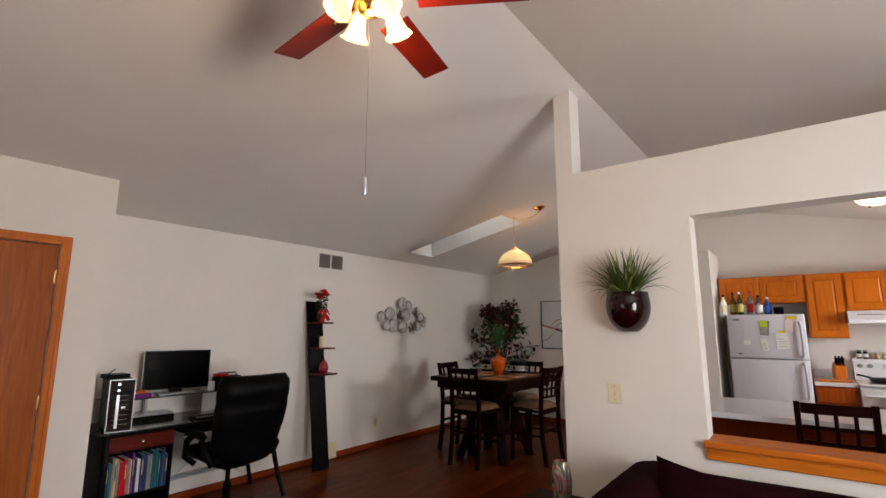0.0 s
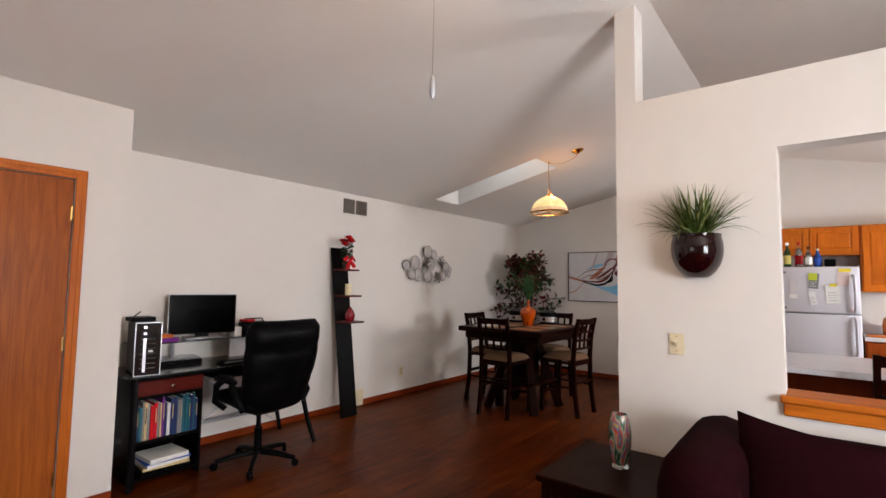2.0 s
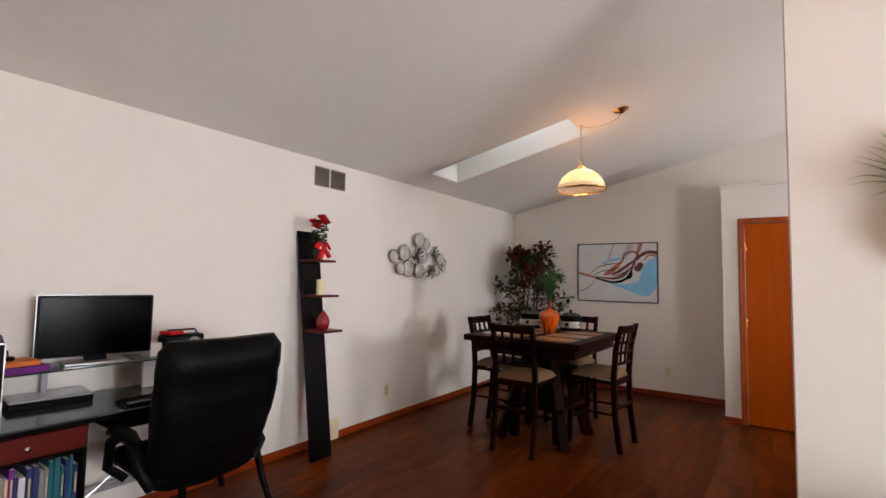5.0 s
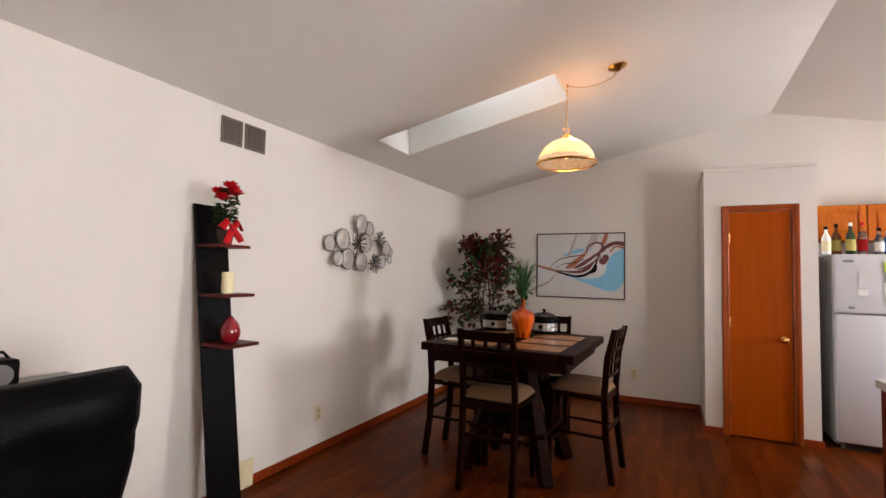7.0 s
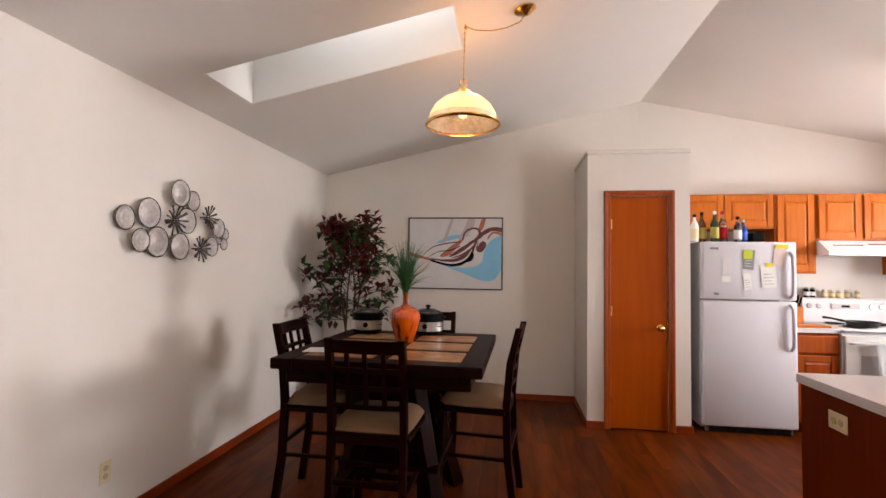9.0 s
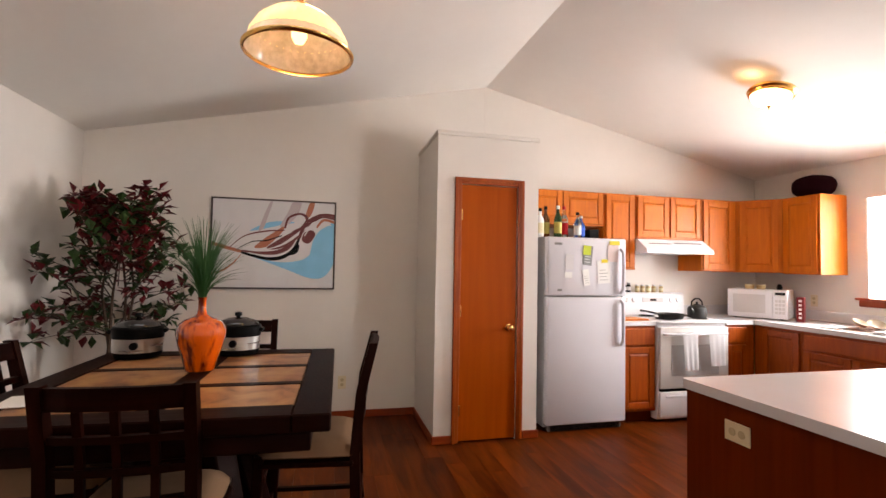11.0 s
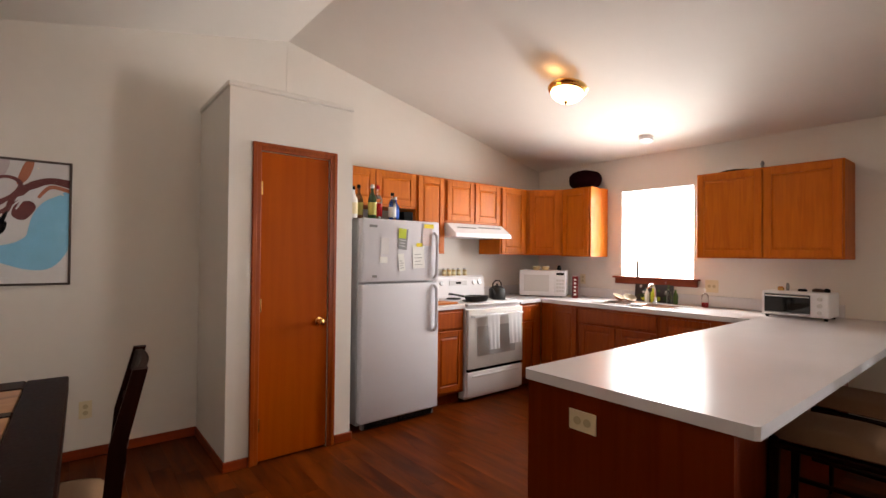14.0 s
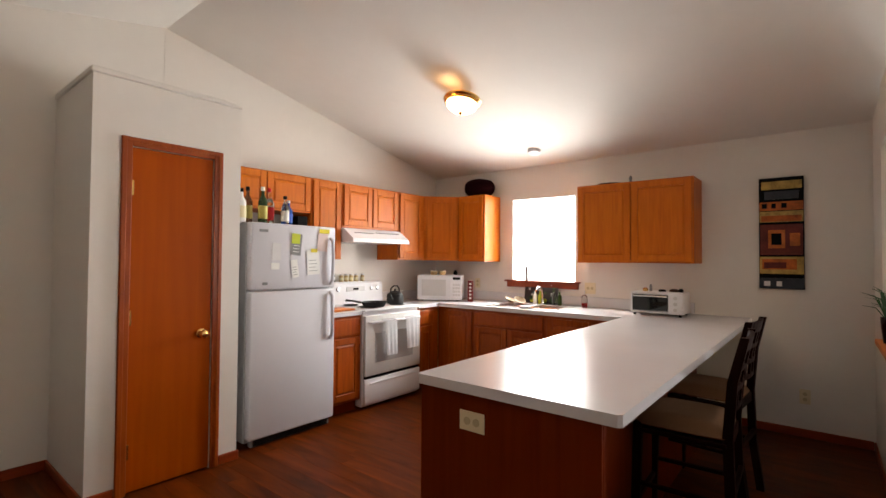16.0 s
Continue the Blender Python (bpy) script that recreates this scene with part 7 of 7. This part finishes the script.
    e = ra.color_ramp.elements
    e[0].position, e[0].color, e[1].position, e[1].color = 0.30, (0.02, 0.03, 0.05, 1), 0.74, (0.55, 0.50, 0.30, 1)
    for pos, col in ((0.40, (0.05, 0.16, 0.10, 1)), (0.48, (0.45, 0.40, 0.30, 1)), (0.54, (0.60, 0.05, 0.02, 1)), (0.60, (0.05, 0.20, 0.35, 1)), (0.66, (0.6, 0.35, 0.05, 1))):
        e.new(pos).color = col
    pp.inputs["Roughness"].default_value, pp.inputs["Coat Weight"].default_value, pp.inputs["Transmission Weight"].default_value = 0.05, 0.8, 0.25
    part("vessel", L([(0.034, 0.0185), (0.044, 0.05), (0.056, 0.12), (0.058, 0.17), (0.049, 0.23), (0.038, 0.265), (0.035, 0.265), (0.044, 0.23), (0.051, 0.17), (0.038, 0.05)], 32), mv, v, smooth=60)
    part("foot", L([(0.040, 0), (0.042, 0.006), (0.035, 0.018)], 28), GLASS, v, smooth=50)
    # sofa
    s = thing("sofa", "plum fabric sofa with rounded arms against the partition", "sofa", (-1.80, 3.20, 0))
    def soft(name, x0, x1, y0, y1, z0, z1, r, lab="", m=PLUM, par=s, mtx=None):
        bm = bmesh.new()
        box(bm, x0, x1, y0, y1, z0, z1)
        bmesh.ops.bevel(bm, geom=bm.edges[:], offset=r, segments=5, affect="EDGES", profile=0.55)
        bmesh.ops.subdivide_edges(bm, edges=[e for e in bm.edges if e.calc_length() > 0.12], cuts=4, use_grid_fill=True)
        for q in bm.verts:
            q.co += 0.006 * noise.noise_vector(q.co * 5)
        o = part(name, bm, m, par, lab, smooth=70)
        if mtx is not None:
            o.matrix_local = mtx
        return o
    W = 2.0
    soft("base", 0.05, W - 0.05, 0.03, 0.86, 0.06, 0.34, 0.03)
    for a in (0, W - 0.26):
        soft("arm", a, a + 0.28, 0.0, 0.90, 0.06, 0.80, 0.135)
    soft("backrest", 0.10, W - 0.10, 0.66, 0.94, 0.30, 0.76, 0.10)
    for k in range(2):
        soft("seat_cushion", 0.27 + k * 0.73, 0.99 + k * 0.73, 0.02, 0.70, 0.33, 0.50, 0.05)
        soft("back_cushion", 0.27 + k * 0.73, 0.99 + k * 0.73, 0.50, 0.70, 0.48, 0.74, 0.08)
    for x in (0.10, W - 0.16):
        for y in (0.08, 0.78):
            part("foot", B((x, x + 0.06, y, y + 0.06, 0, 0.07), b=0.004), ESPRESSO, s)
    bm = bmesh.new()
    n = 14
    top, bot = {}, {}
    for i in range(n + 1):
        for j in range(n + 1):
            u, v2 = 2 * i / n - 1, 2 * j / n - 1
            k = (1 - u * u) ** 0.5 * (1 - v2 * v2) ** 0.5
            sx = u * (1 - 0.10 * (1 - v2 * v2)) * 0.27
            sz = v2 * (1 - 0.10 * (1 - u * u)) * 0.24
            top[i, j] = bm.verts.new((sx, 0.08 * k, sz))
            bot[i, j] = bm.verts.new((sx, -0.08 * k, sz)) if 0 < i < n and 0 < j < n else top[i, j]
    for i in range(n):
        for j in range(n):
            bm.faces.new((top[i, j], top[i + 1, j], top[i + 1, j + 1], top[i, j + 1]))
            bm.faces.new((bot[i, j], bot[i, j + 1], bot[i + 1, j + 1], bot[i + 1, j]))
    c = tagged(part("throw_pillow", bm, PLUM, None, "plum throw pillow propped at the sofa back", smooth=70), category="cushion")
    c.matrix_world = pose(-1.325, 3.60, 0.645, -16, 5, -4)
    # plant on the pass-through sill
    v = thing("sill_plant", "green spiky plant in a narrow dark pot on the pass-through sill", "plant", (0.42, PY1 - 0.02, 0.899))
    part("pot", L([(0.035, 0), (0.045, 0.10), (0.048, 0.16), (0.040, 0.16)], 20), MAROON, v, smooth=50)
    bm = bmesh.new()
    for i in range(60):
        a, reach, h = rnd.uniform(0, 6.28), rnd.uniform(0.04, 0.20), rnd.uniform(0.08, 0.24)
        tube(bm, [(0.02 * math.cos(a), 0.02 * math.sin(a), 0.14), (reach * 0.5 * math.cos(a), reach * 0.5 * math.sin(a), 0.14 + h * 0.75), (reach * math.cos(a), reach * math.sin(a), 0.14 + h * 0.85)], [0.004, 0.004, 0.001], 3, 0.4)
    part("leaves", bm, GRASS_G, v, kind="stuff")
    # ceiling fan
    fx, fy, fz = -2.10, 2.27, 2.70
    f = thing("ceiling_fan", "ceiling fan with dark red wooden blades and lit glass bell shades", "ceiling fan", (fx, fy, fz))
    part("canopy", L([(0.07, 0.450), (0.068, 0.41), (0.03, 0.39)], 28), BRASS, f, smooth=50)
    part("downrod", L([(0.013, 0.10), (0.013, 0.40)], 14), BRASS, f, smooth=50)
    part("motor", L([(0.03, 0.11), (0.10, 0.09), (0.115, 0.05), (0.11, 0.0), (0.07, -0.03), (0.04, -0.04)], 36), BRASS, f, smooth=50)
    red = wood("dark_red_blade", (0.15, 0.008, 0.004), (0.22, 0.016, 0.007), 0.4, "X", 0.6, 0.05)
    for k in range(5):
        a = 175.7 - 72 * k
        b = part("blade", B((0.17, 0.585, -0.066, 0.066, -0.004, 0.004), b=0.003), red, f, "dark red wooden blade")
        b.matrix_local = pose(0, 0, 0.0, 0, 0, a) @ pose(0, 0, 0, -11, 0, 0)
        i = part("blade_iron", T([(0.10, 0, 0.0), (0.15, 0, -0.006), (0.22, 0, -0.009)], [0.012, 0.016, 0.012], 8, 0.4), BRASS, f, smooth=50)
        i.matrix_local = pose(0, 0, 0, 0, 0, a)
    part("light_hub", L([(0.035, -0.041), (0.045, -0.05), (0.04, -0.07), (0.02, -0.085)], 24), BRASS, f, smooth=50)
    for k in range(4):
        a = math.radians(-106 + 90 * k)
        d = Vector((math.cos(a), math.sin(a), 0))
        part("lamp_arm", T([d * 0.03 + Vector((0, 0, -0.045)), d * 0.07 + Vector((0, 0, -0.015)), d * 0.085 + Vector((0, 0, -0.022))], 0.008, 8), BRASS, f, smooth=50)
        sh = part("glass_shade", L([(0.018, 0), (0.026, -0.018), (0.032, -0.05), (0.040, -0.082), (0.052, -0.100)], 48, cap=False, wave=lambda q, z: 0.05 * math.cos(8 * q) * (z / -0.100) ** 3), SHADEWHITE, f, "glowing scalloped glass bell shade", smooth=70)
        sh.matrix_local = Matrix.Translation(d * 0.085 + Vector((0, 0, -0.022))) @ Matrix.Rotation(math.radians(24), 4, Vector((-d.y, d.x, 0)) * -1)
    part("pull_chain", T([(0.0, 0.0, -0.085), (0.0, 0.0, -0.696)], 0.0005, 4), DARKMETAL, f)
    part("pull_knob", L([(0.002, -0.695), (0.007, -0.705), (0.009, -0.745), (0.004, -0.762)], 14), SILVER, f, smooth=50)


dining()
tree_plant()
picture()
sculpture()
pendant()
ladder_shelf()
desk_area()
office_chair()
living()


# ---- floor planks ----
def planks():
    rnd = random.Random(4)
    floor = bpy.data.objects["floor"]
    w, ln = 0.127, 1.215
    bm = B((0.0002, w - 0.0002, 0.0002, ln - 0.0002, -0.006, 0.0), b=0.0005)
    plank = bpy.data.meshes.new("plank")
    bm.to_mesh(plank)
    bm.free()
    plank.materials.append(PLANK)
    near = []
    nx, ny = int((XR - XL) / w) + 1, int((YB - YS) / ln) + 2
    for i in range(nx):
        off = rnd.random() * ln
        for j in range(ny):
            x, y = XL + i * w, YS - off + j * ln
            if y > 1.6 and x < 0.4 or y > 4.8:
                near.append((x, y))
    near = near[:300] if len(near) <= 300 else sorted(near, key=lambda p: (p[0] + 3.0) ** 2 * 0.8 + (p[1] - 6.0) ** 2)[:300]
    keep = set(near)
    for x, y in near:
        ob = new("plank", plank)
        ob.location = (x, y, 0)
        ob.parent = floor
    bm = bmesh.new()
    rnd = random.Random(4)
    for i in range(nx):
        off = rnd.random() * ln
        for j in range(ny):
            x, y = XL + i * w, YS - off + j * ln
            if (x, y) not in keep:
                box(bm, x + 0.0006, x + w - 0.0006, y + 0.0006, y + ln - 0.0006, -0.006, 0.0)
    part("plank_rest", bm, PLANK, floor, kind="stuff")


planks()
